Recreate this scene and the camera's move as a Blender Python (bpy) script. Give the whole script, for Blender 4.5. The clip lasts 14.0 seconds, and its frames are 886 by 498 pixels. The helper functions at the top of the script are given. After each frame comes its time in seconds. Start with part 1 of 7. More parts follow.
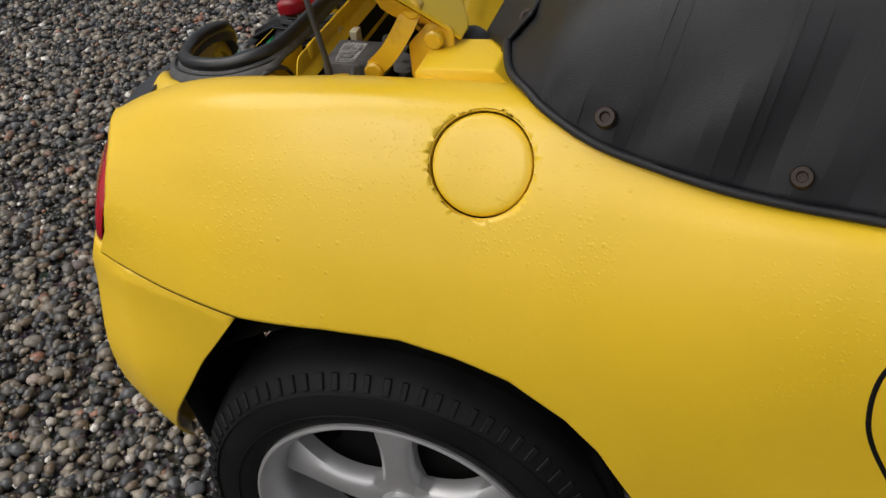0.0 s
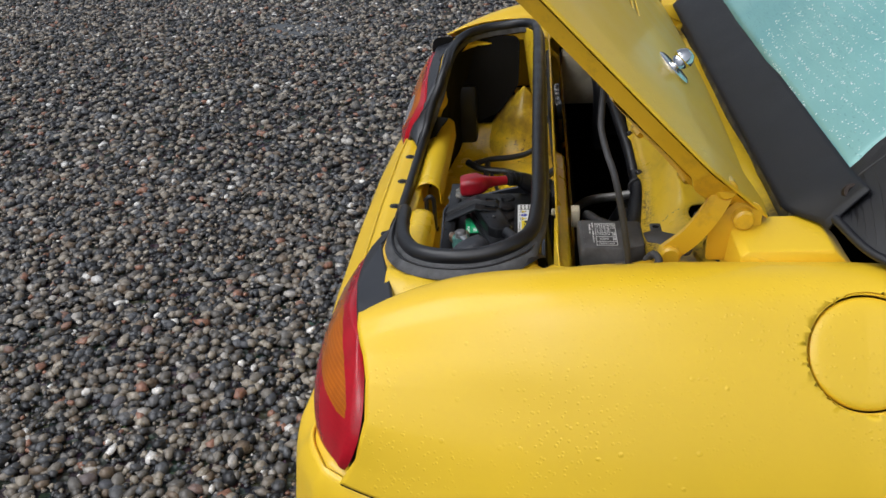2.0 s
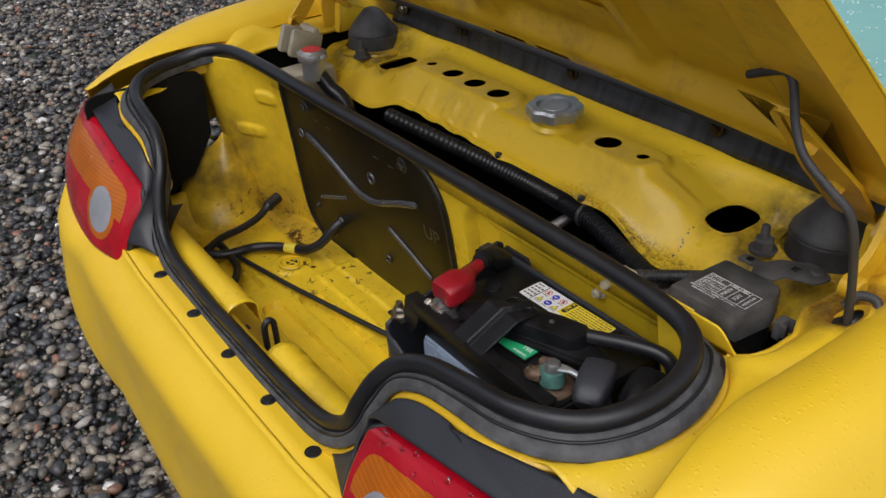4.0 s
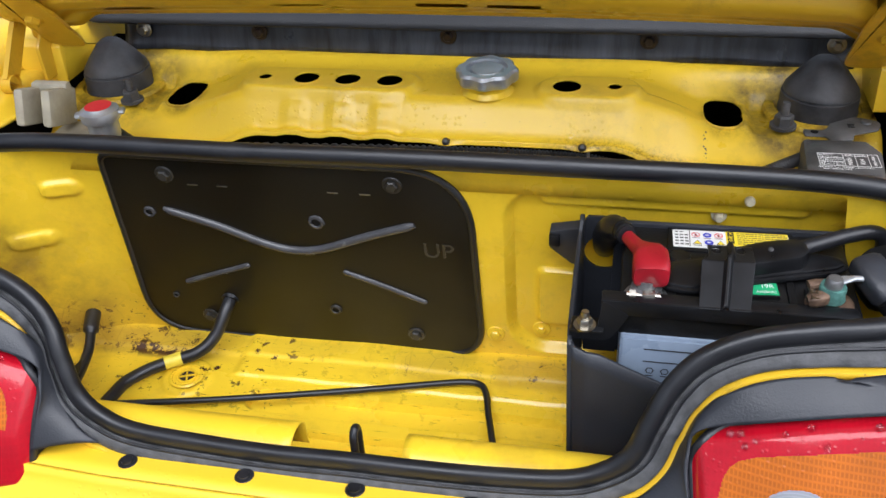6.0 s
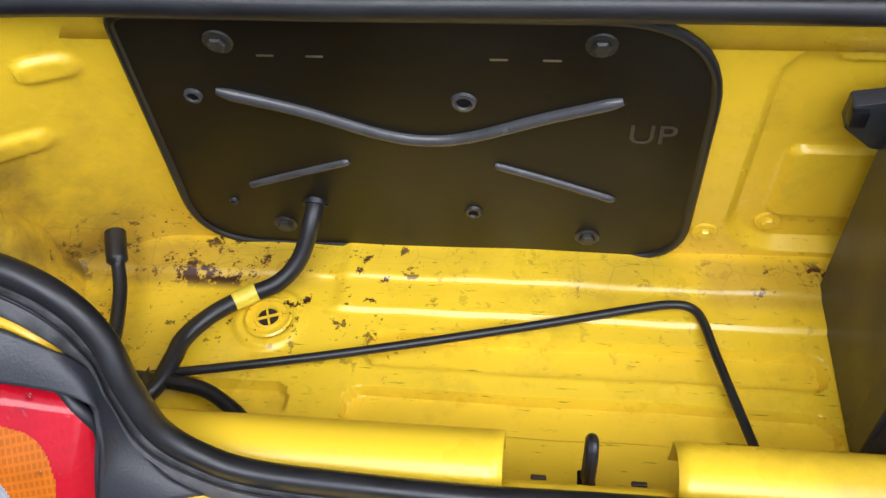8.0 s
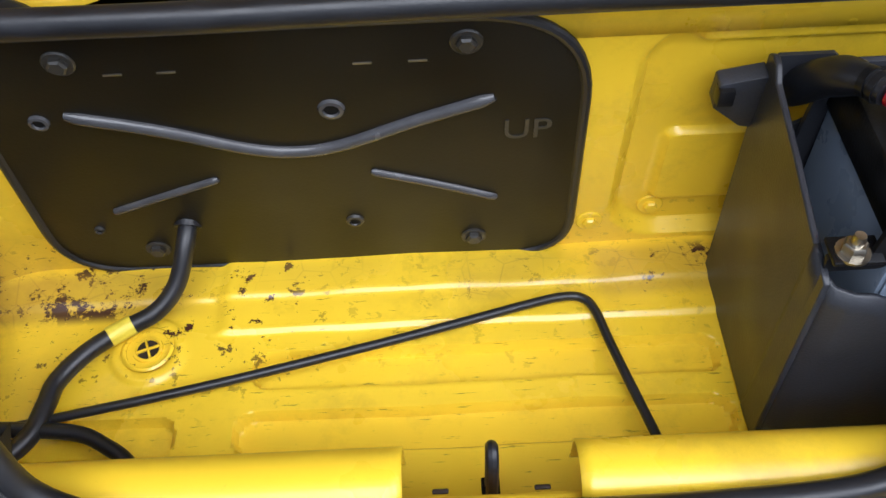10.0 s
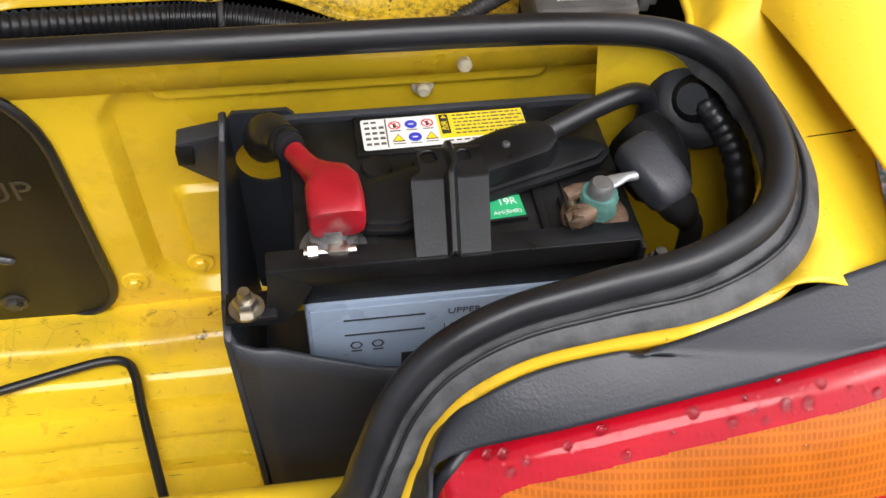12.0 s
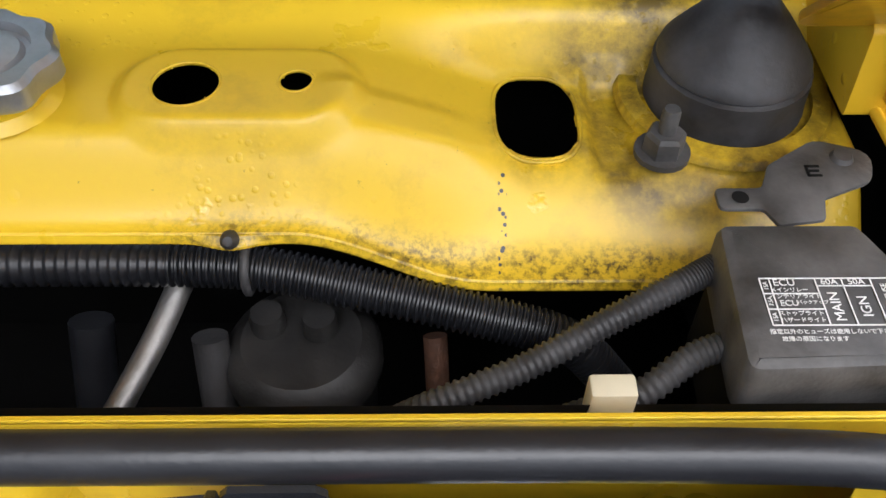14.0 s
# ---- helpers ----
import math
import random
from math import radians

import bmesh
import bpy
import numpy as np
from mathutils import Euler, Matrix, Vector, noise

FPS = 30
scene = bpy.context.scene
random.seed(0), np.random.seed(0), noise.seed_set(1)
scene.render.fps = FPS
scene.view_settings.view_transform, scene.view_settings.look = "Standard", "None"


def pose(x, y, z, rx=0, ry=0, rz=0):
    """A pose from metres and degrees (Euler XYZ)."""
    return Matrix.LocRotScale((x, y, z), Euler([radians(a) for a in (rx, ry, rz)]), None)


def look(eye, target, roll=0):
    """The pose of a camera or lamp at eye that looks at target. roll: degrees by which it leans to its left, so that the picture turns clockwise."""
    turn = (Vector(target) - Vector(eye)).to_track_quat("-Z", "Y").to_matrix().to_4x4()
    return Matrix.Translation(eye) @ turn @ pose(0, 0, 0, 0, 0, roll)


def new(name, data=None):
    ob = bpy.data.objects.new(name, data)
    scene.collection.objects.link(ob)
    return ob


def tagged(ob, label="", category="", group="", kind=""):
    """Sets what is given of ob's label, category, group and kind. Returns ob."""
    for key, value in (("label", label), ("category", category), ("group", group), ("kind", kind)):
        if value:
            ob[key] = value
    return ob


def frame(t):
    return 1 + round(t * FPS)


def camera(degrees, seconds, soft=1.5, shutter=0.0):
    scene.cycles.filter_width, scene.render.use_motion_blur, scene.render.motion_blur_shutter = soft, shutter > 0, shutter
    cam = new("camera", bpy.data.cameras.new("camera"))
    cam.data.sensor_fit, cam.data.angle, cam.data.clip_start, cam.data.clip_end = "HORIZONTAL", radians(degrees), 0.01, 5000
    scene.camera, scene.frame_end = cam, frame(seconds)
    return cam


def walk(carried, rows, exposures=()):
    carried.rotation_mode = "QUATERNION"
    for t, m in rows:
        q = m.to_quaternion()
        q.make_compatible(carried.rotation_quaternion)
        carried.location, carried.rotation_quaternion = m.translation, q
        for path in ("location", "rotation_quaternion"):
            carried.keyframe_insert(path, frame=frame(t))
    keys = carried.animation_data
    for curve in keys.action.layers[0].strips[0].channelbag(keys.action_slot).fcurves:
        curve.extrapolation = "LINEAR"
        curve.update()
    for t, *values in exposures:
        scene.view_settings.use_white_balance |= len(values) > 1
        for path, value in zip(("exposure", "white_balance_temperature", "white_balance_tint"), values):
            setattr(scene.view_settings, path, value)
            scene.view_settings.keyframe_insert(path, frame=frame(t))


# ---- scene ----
cam = camera(52.54, 14.0)
PATH = [
    (0, (1.3056, 0.7933, 1.2448), (0.1810, 0.3818, 0.3414), -6.46),
    (0.5, (1.3879, 0.7227, 1.2618), (0.2409, 0.2817, 0.4016), -5.66),
    (1, (1.4534, 0.5340, 1.2776), (0.2627, 0.1421, 0.4538), -6.02),
    (1.5, (1.4291, 0.4344, 1.2780), (0.1645, 0.1255, 0.5328), -5.40),
    (2, (1.2764, 0.2994, 1.2641), (-0.0306, 0.1428, 0.5449), -3.36),
    (2.5, (1.1563, 0.1454, 1.2402), (-0.1461, 0.2152, 0.4992), -3.18),
    (3, (1.0677, -0.0208, 1.2372), (-0.2123, 0.2733, 0.5125), -4.55),
    (3.5, (0.8948, -0.0874, 1.2301), (-0.3024, 0.4188, 0.4815), -3.28),
    (3.7, (0.8440, -0.1179, 1.2289), (-0.3030, 0.4763, 0.4664), -3.10),
    (5.8, (0.2431, -0.3489, 1.1956), (-0.1121, 0.8254, 0.3325), -3.65),
    (6, (0.2011, -0.3738, 1.2050), (-0.0834, 0.8255, 0.3501), -3.76),
    (6.5, (0.1557, -0.3480, 1.1963), (-0.0250, 0.8528, 0.3157), -3.58),
    (7, (0.0987, -0.2559, 1.1742), (-0.1151, 0.8646, 0.2001), -4.23),
    (7.5, (0.0068, -0.1600, 1.1317), (-0.1690, 0.8304, 0.0190), -4.50),
    (7.7, (-0.0272, -0.1169, 1.1198), (-0.2032, 0.8223, -0.0365), -5.34),
    (9.8, (-0.0505, -0.0864, 1.1004), (-0.0803, 0.8500, -0.0711), -3.69),
    (10, (-0.0234, -0.0865, 1.1015), (-0.0326, 0.8499, -0.0703), -3.11),
    (10.5, (0.0528, -0.0936, 1.1016), (0.1091, 0.8715, -0.0452), -0.93),
    (11, (0.1319, -0.1076, 1.1060), (0.2386, 0.8845, -0.0140), 1.08),
    (11.5, (0.1905, -0.1164, 1.1033), (0.3429, 0.8822, -0.0055), 2.62),
    (12, (0.2229, -0.1015, 1.1002), (0.4132, 0.8827, -0.0156), 3.20),
    (12.5, (0.2180, -0.0100, 1.0902), (0.4463, 0.9589, -0.0318), 3.11),
    (13, (0.2335, 0.0804, 1.0718), (0.4492, 1.0588, -0.0445), 3.99),
    (13.5, (0.2396, 0.1329, 1.0652), (0.3247, 1.1415, -0.0418), 2.35),
    (14, (0.2469, 0.1724, 1.0596), (0.2714, 1.1585, -0.0704), 0.90),
]
walk(cam, [(t, look(eye, target, roll)) for t, eye, target, roll in PATH],
     exposures=[(0, -0.14, 6600, 10), (1.0, 0.02, 6250, 10), (2.0, 0.0, 6050, 10), (3.0, -0.18, 6150, 12), (3.7, -0.16, 6250, 13), (5.8, 0.66, 5850, 12), (6.5, 0.88, 5750, 11), (7.5, 0.78, 5800, 12), (10.0, 0.78, 5650, 12), (10.5, 0.84, 5850, 13), (11.5, 0.92, 6250, 14), (12.0, 0.92, 6350, 12), (12.5, 0.78, 6350, 11), (13.0, 0.70, 6350, 10), (13.5, 0.82, 6300, 10), (14, 1.0, 6000, 12)])

# ---- light ----
world = bpy.data.worlds.new("overcast_sky")
scene.world = world
world.use_nodes = True
wn = world.node_tree.nodes
wl = world.node_tree.links
wn.clear()
sky = wn.new("ShaderNodeTexSky")
sky.sky_type = "NISHITA"
sky.sun_disc = False
sky.sun_elevation = radians(48)
sky.sun_rotation = radians(120)
sky.air_density, sky.dust_density, sky.ozone_density = 1.0, 4.0, 0.6
hue = wn.new("ShaderNodeHueSaturation")
hue.inputs["Saturation"].default_value = 0.3
back = wn.new("ShaderNodeBackground")
back.inputs["Strength"].default_value = 0.12
wout = wn.new("ShaderNodeOutputWorld")
wl.new(sky.outputs[0], hue.inputs["Color"])
wl.new(hue.outputs[0], back.inputs["Color"])
wl.new(back.outputs[0], wout.inputs["Surface"])

sun = new("sun", bpy.data.lights.new("sun", "SUN"))
sun.data.energy, sun.data.angle, sun.data.color = 1.5, radians(40), (1.0, 0.97, 0.93)
sun.matrix_world = look((0, 0, 5), (0.2, 3.4, 0))

# ---- materials ----
def material(name):
    m = bpy.data.materials.new(name)
    m.use_nodes = True
    nt = m.node_tree
    return m, nt, nt.nodes["Principled BSDF"], nt.nodes["Material Output"]


def tex(nt, kind, scale, detail=4.0, rough=0.5, coords="Object", stretch=None):
    co = nt.nodes.new("ShaderNodeTexCoord")
    src = co.outputs[coords]
    if stretch:
        mp = nt.nodes.new("ShaderNodeMapping")
        mp.inputs["Scale"].default_value = stretch
        nt.links.new(src, mp.inputs["Vector"])
        src = mp.outputs[0]
    n = nt.nodes.new("ShaderNodeTex" + kind)
    n.inputs["Scale"].default_value = scale
    if kind == "Noise":
        n.inputs["Detail"].default_value = detail
        n.inputs["Roughness"].default_value = rough
    nt.links.new(src, n.inputs["Vector"])
    return n


def ramp(nt, src, stops):
    r = nt.nodes.new("ShaderNodeValToRGB")
    el = r.color_ramp.elements
    while len(el) < len(stops):
        el.new(0.5)
    for e, (p, c) in zip(el, stops):
        e.position = p
        e.color = (*c, 1) if len(c) == 3 else c
    nt.links.new(src, r.inputs["Fac"])
    return r


def mix(nt, fac, a, b, mode="MIX"):
    n = nt.nodes.new("ShaderNodeMix")
    n.data_type = "RGBA"
    n.blend_type = mode
    for sock, v in ((n.inputs[0], fac), (n.inputs[6], a), (n.inputs[7], b)):
        if isinstance(v, (int, float)):
            sock.default_value = v
        elif isinstance(v, tuple):
            sock.default_value = (*v, 1)
        else:
            nt.links.new(v, sock)
    return n.outputs[2]


def bump(nt, bsdf, height, strength, distance, normal=None):
    b = nt.nodes.new("ShaderNodeBump")
    b.inputs["Strength"].default_value = strength
    b.inputs["Distance"].default_value = distance
    nt.links.new(height, b.inputs["Height"])
    if normal:
        nt.links.new(normal, b.inputs["Normal"])
    nt.links.new(b.outputs[0], bsdf.inputs["Normal"])
    return b.outputs[0]


def simple(name, color, rough=0.5, metal=0.0, vary=0.25, scale=25.0, grain=0.15, gdist=0.001, gscale=400.0, coat=0.0):
    """A surface with a mottled colour at a large and a small scale, uneven gloss and a fine grain."""
    m, nt, b, _ = material(name)
    n1 = tex(nt, "Noise", scale, 5)
    n2 = tex(nt, "Noise", scale * 9, 3)
    dark = tuple(c * (1 - vary) for c in color)
    light = tuple(min(1, c * (1 + vary)) for c in color)
    r = ramp(nt, n1.outputs["Fac"], [(0.3, dark), (0.7, light)])
    c2 = mix(nt, 0.25, r.outputs[0], mix(nt, n2.outputs["Fac"], dark, light))
    nt.links.new(c2, b.inputs["Base Color"])
    rr = ramp(nt, n1.outputs["Fac"], [(0.3, (rough * 0.8,) * 3), (0.75, (min(1, rough * 1.25),) * 3)])
    nt.links.new(rr.outputs[0], b.inputs["Roughness"])
    b.inputs["Metallic"].default_value = metal
    b.inputs["Coat Weight"].default_value = coat
    g = tex(nt, "Noise", gscale, 2)
    bump(nt, b, g.outputs["Fac"], grain, gdist)
    return m


def math_node(nt, op, a, b=None, clamp=False):
    n = nt.nodes.new("ShaderNodeMath")
    n.operation = op
    n.use_clamp = clamp
    for sock, v in zip(n.inputs, (a, b)):
        if v is None:
            continue
        if isinstance(v, (int, float)):
            sock.default_value = v
        else:
            nt.links.new(v, sock)
    return n.outputs[0]


def band(nt, src, lo, hi, soft):
    """1 between lo and hi, fading over soft."""
    up = nt.nodes.new("ShaderNodeMapRange")
    up.interpolation_type = "SMOOTHSTEP"
    up.inputs["From Min"].default_value, up.inputs["From Max"].default_value = lo - soft, lo
    nt.links.new(src, up.inputs["Value"])
    dn = nt.nodes.new("ShaderNodeMapRange")
    dn.interpolation_type = "SMOOTHSTEP"
    dn.inputs["From Min"].default_value, dn.inputs["From Max"].default_value = hi, hi + soft
    dn.inputs["To Min"].default_value, dn.inputs["To Max"].default_value = 1.0, 0.0
    nt.links.new(src, dn.inputs["Value"])
    return math_node(nt, "MULTIPLY", up.outputs[0], dn.outputs[0])


def near(nt, coords, centre, r0, r1):
    """1 within r0 of centre, 0 beyond r1."""
    d = nt.nodes.new("ShaderNodeVectorMath")
    d.operation = "DISTANCE"
    nt.links.new(coords, d.inputs[0])
    d.inputs[1].default_value = centre
    m = nt.nodes.new("ShaderNodeMapRange")
    m.interpolation_type = "SMOOTHSTEP"
    m.inputs["From Min"].default_value, m.inputs["From Max"].default_value = r0, r1
    m.inputs["To Min"].default_value, m.inputs["To Max"].default_value = 1.0, 0.0
    nt.links.new(d.outputs["Value"], m.inputs["Value"])
    return m.outputs[0]


def beads_height(nt, scale, size, lo, hi, keep, patch=7):
    """Scattered round drops of water, in patches."""
    v = tex(nt, "Voronoi", scale)
    drop = ramp(nt, v.outputs["Distance"], [(0.0, (1, 1, 1)), (size * 0.6, (0.75, 0.75, 0.75)), (size, (0, 0, 0))])
    n5 = tex(nt, "Noise", patch, 5, 0.6)
    where = ramp(nt, n5.outputs["Fac"], [(lo, (0, 0, 0)), (hi, (1, 1, 1))])
    sep = nt.nodes.new("ShaderNodeSeparateColor")
    nt.links.new(v.outputs["Color"], sep.inputs[0])
    pick = math_node(nt, "GREATER_THAN", sep.outputs[0], keep)
    hgt = mix(nt, 1.0, drop.outputs[0], where.outputs[0], "MULTIPLY")
    return mix(nt, 1.0, hgt, pick, "MULTIPLY")


def paint(name, base, beads, dirt, rough, place="body"):
    """Yellow car paint: slight mottling, a soft orange peel, rain drops, dirt, and the wear of the place it covers."""
    m, nt, b, _ = material(name)
    co = nt.nodes.new("ShaderNodeTexCoord")
    xyz = nt.nodes.new("ShaderNodeSeparateXYZ")
    nt.links.new(co.outputs["Object"], xyz.inputs[0])
    n1 = tex(nt, "Noise", 6, 4)
    r = ramp(nt, n1.outputs["Fac"], [(0.3, tuple(c * 0.93 for c in base)), (0.7, base)])
    col = r.outputs[0]
    rust = (0.055, 0.020, 0.012)
    dark_brown = (0.060, 0.038, 0.012)
    if dirt > 0:
        n2 = tex(nt, "Noise", 11, 9, 0.72)
        d = ramp(nt, n2.outputs["Fac"], [(0.52, (0, 0, 0)), (0.74, (dirt, dirt, dirt))])
        col = mix(nt, d.outputs[0], col, (0.20, 0.12, 0.03))
        n3 = tex(nt, "Noise", 160, 5, 0.7)
        d3 = ramp(nt, n3.outputs["Fac"], [(0.68, (0, 0, 0)), (0.73, (min(1, dirt * 1.3),) * 3)])
        col = mix(nt, d3.outputs[0], col, (0.12, 0.07, 0.02))
    if place == "trunk":
        s1 = tex(nt, "Noise", 40, 6, 0.7, stretch=(1, 9, 9))
        sc = ramp(nt, s1.outputs["Fac"], [(0.625, (0, 0, 0)), (0.68, (0.8, 0.8, 0.8))])
        foot = band(nt, xyz.outputs[2], 0.40, 0.585, 0.03)
        # grimy scuffs low in the trunk
        col = mix(nt, math_node(nt, "MULTIPLY", sc.outputs[0], foot), col, dark_brown)
        s2 = tex(nt, "Noise", 26, 8, 0.75)
        chips = ramp(nt, s2.outputs["Fac"], [(0.555, (0, 0, 0)), (0.575, (1, 1, 1))])
        low = math_node(nt, "MULTIPLY", band(nt, xyz.outputs[1], 0.306, 0.335, 0.012), foot)
        spread = tex(nt, "Noise", 9, 3)
        sp = ramp(nt, spread.outputs["Fac"], [(0.40, (0.12, 0.12, 0.12)), (0.62, (0.75, 0.75, 0.75))])
        worn = math_node(nt, "MAXIMUM", band(nt, xyz.outputs[0], -0.35, -0.26, 0.09), band(nt, xyz.outputs[0], 0.095, 0.20, 0.02))
        low = math_node(nt, "MULTIPLY", low, math_node(nt, "MAXIMUM", sp.outputs[0], worn))
        f1 = tex(nt, "Noise", 75, 5, 0.7)
        f2 = math_node(nt, "MULTIPLY", ramp(nt, f1.outputs["Fac"], [(0.605, (0, 0, 0)), (0.62, (1, 1, 1))]).outputs[0], band(nt, xyz.outputs[1], 0.29, 0.40, 0.10))
        f2 = math_node(nt, "MULTIPLY", f2, math_node(nt, "MULTIPLY", foot, math_node(nt, "MAXIMUM", band(nt, xyz.outputs[0], -0.42, -0.16, 0.08), 0.25)))
        col = mix(nt, f2, col, rust)
        crack = tex(nt, "Voronoi", 42)
        crack.feature = "DISTANCE_TO_EDGE"
        ck = ramp(nt, crack.outputs["Distance"], [(0.0, (0.8, 0.8, 0.8)), (0.035, (0, 0, 0))])
        col = mix(nt, math_node(nt, "MULTIPLY", ck.outputs[0], math_node(nt, "MULTIPLY", low, sp.outputs[0])), col, (0.16, 0.09, 0.03))
        col = mix(nt, math_node(nt, "MULTIPLY", low, 0.45), col, (0.34, 0.20, 0.04))
        col = mix(nt, math_node(nt, "MULTIPLY", chips.outputs[0], low), col, rust)
        # patchy brown at the left corner: dirt, strengthened to paint the shade there
        far = near(nt, co.outputs["Object"], (-0.47, 0.28, 0.60), 0.05, 0.20)
        n6 = tex(nt, "Noise", 14, 6, 0.65)
        fr = ramp(nt, n6.outputs["Fac"], [(0.36, (0, 0, 0)), (0.66, (0.9, 0.9, 0.9))])
        col = mix(nt, math_node(nt, "MULTIPLY", far, fr.outputs[0]), col, (0.16, 0.095, 0.03))
    if place == "bay":
        n6 = tex(nt, "Noise", 24, 8, 0.7)
        gr = ramp(nt, n6.outputs["Fac"], [(0.34, (0, 0, 0)), (0.60, (1, 1, 1))])
        n7 = tex(nt, "Noise", 260, 4, 0.7)
        g7 = ramp(nt, n7.outputs["Fac"], [(0.44, (0, 0, 0)), (0.62, (1, 1, 1))])
        # patchy dark brown round the strut caps, large holes and fuse box bracket
        spots = None
        for c, r0, r1 in (((0.375, 0.515, 0.78), 0.055, 0.090), ((-0.388, 0.515, 0.78), 0.045, 0.10), ((0.301, 0.494, 0.775), 0.018, 0.036), ((-0.301, 0.494, 0.775), 0.018, 0.036), ((0.40, 0.44, 0.78), 0.02, 0.06)):
            s = near(nt, co.outputs["Object"], c, r0, r1)
            spots = s if spots is None else math_node(nt, "MAXIMUM", spots, s)
        col = mix(nt, math_node(nt, "MULTIPLY", math_node(nt, "MULTIPLY", spots, gr.outputs[0]), 0.9), col, dark_brown)
        pocket = math_node(nt, "MULTIPLY", near(nt, co.outputs["Object"], (0.485, 0.420, 0.80), 0.030, 0.055), math_node(nt, "ADD", gr.outputs[0], 0.25))
        col = mix(nt, math_node(nt, "MULTIPLY", pocket, 0.8), col, (0.17, 0.055, 0.012))
        lip = math_node(nt, "MULTIPLY", band(nt, xyz.outputs[1], 0.40, 0.438, 0.012), band(nt, xyz.outputs[0], 0.155, 0.50, 0.05))
        lip = math_node(nt, "MULTIPLY", lip, math_node(nt, "MULTIPLY", math_node(nt, "ADD", g7.outputs[0], 0.35), gr.outputs[0]))
        col = mix(nt, math_node(nt, "MULTIPLY", lip, 0.7), col, (0.030, 0.018, 0.008))
        dots = tex(nt, "Voronoi", 330)
        dk = ramp(nt, dots.outputs["Distance"], [(0.30, (1, 1, 1)), (0.38, (0, 0, 0))])
        drip = math_node(nt, "MULTIPLY", band(nt, xyz.outputs[0], 0.2795, 0.2825, 0.001), band(nt, xyz.outputs[1], 0.428, 0.470, 0.002))
        col = mix(nt, math_node(nt, "MULTIPLY", drip, dk.outputs[0]), col, (0.05, 0.05, 0.055))
        scab = math_node(nt, "MAXIMUM", near(nt, co.outputs["Object"], (0.345, 0.463, 0.779), 0.004, 0.009), near(nt, co.outputs["Object"], (0.292, 0.462, 0.776), 0.002, 0.006))
        col = mix(nt, math_node(nt, "GREATER_THAN", math_node(nt, "MULTIPLY", scab, math_node(nt, "ADD", n6.outputs["Fac"], 0.2)), 0.28), col, (0.62, 0.60, 0.55))
    nt.links.new(col, b.inputs["Base Color"])
    n4 = tex(nt, "Noise", 9, 5)
    rr = ramp(nt, n4.outputs["Fac"], [(0.3, (rough * 0.7,) * 3), (0.7, (rough * 1.3,) * 3)])
    nt.links.new(rr.outputs[0], b.inputs["Roughness"])
    b.inputs["Coat Weight"].default_value = 0.08 if place == "bay" else 0.25
    b.inputs["Coat Roughness"].default_value = 0.12
    peel = tex(nt, "Noise", 900, 2)
    nrm = bump(nt, b, peel.outputs["Fac"], 0.05, 0.0005)
    if place == "trunk":
        wav = tex(nt, "Noise", 22, 3)
        nrm = bump(nt, b, wav.outputs["Fac"], 0.10, 0.004, nrm)
    if beads > 0:
        h1 = beads_height(nt, 210, 0.36, 0.46, 0.60, 0.45)
        nrm = bump(nt, b, h1, beads, 0.0012, nrm)
        h2 = beads_height(nt, 75, 0.22, 0.50, 0.62, 0.72, 5)
        nrm = bump(nt, b, h2, beads, 0.0022, nrm)
    if place == "bay":
        film = tex(nt, "Noise", 33, 4, 0.55)
        fh = ramp(nt, film.outputs["Fac"], [(0.64, (0, 0, 0)), (0.69, (1, 1, 1))])
        bump(nt, b, fh.outputs[0], 0.22, 0.0014, nrm)
        nt.links.new(mix(nt, fh.outputs[0], rr.outputs[0], (0.14, 0.14, 0.14)), b.inputs["Roughness"])
    return m


YELLOW = (0.86, 0.56, 0.020)
# body yellow darkened for the shade under the raised lid, with dust on top
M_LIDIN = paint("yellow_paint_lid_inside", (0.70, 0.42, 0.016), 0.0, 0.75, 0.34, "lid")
M_OUT = paint("yellow_paint_wet", YELLOW, 0.34, 0.0, 0.42)
M_IN = paint("yellow_paint_inner", (0.86, 0.58, 0.022), 0.0, 0.35, 0.30, "trunk")
M_BAY = paint("yellow_paint_bay", (0.84, 0.56, 0.022), 0.4, 0.38, 0.36, "bay")
M_RUBBER = simple("black_rubber", (0.0115, 0.0120, 0.0145), 0.38, vary=0.3, scale=30, grain=0.12)
M_PLASTIC = simple("black_plastic", (0.0085, 0.0088, 0.0100), 0.34, vary=0.5, scale=40, grain=0.08, gscale=700)
M_GREYPLASTIC = simple("grey_black_plastic", (0.025, 0.027, 0.033), 0.42, vary=0.25, scale=14, grain=0.25, gscale=600)
M_DUSTY = simple("dusty_black_plastic", (0.042, 0.041, 0.042), 0.55, vary=0.55, scale=30, grain=0.3, gscale=500)
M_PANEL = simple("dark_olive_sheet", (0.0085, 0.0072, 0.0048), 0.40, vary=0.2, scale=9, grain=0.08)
M_CANVAS = simple("black_canvas", (0.0085, 0.009, 0.0115), 0.52, vary=0.35, scale=7, grain=0.35, gdist=0.0015, gscale=900)
M_STEEL = simple("bare_steel", (0.45, 0.42, 0.36), 0.35, 1.0, 0.3, 60, 0.2)
M_ZINC = simple("grey_alloy", (0.42, 0.44, 0.46), 0.42, 0.7, 0.25, 40, 0.25)
M_CHROME = simple("chrome", (0.75, 0.76, 0.78), 0.08, 1.0, 0.05, 20, 0.02)
M_RUST = simple("rusty_bolt", (0.10, 0.046, 0.026), 0.75, 0.3, 0.5, 120, 0.6)
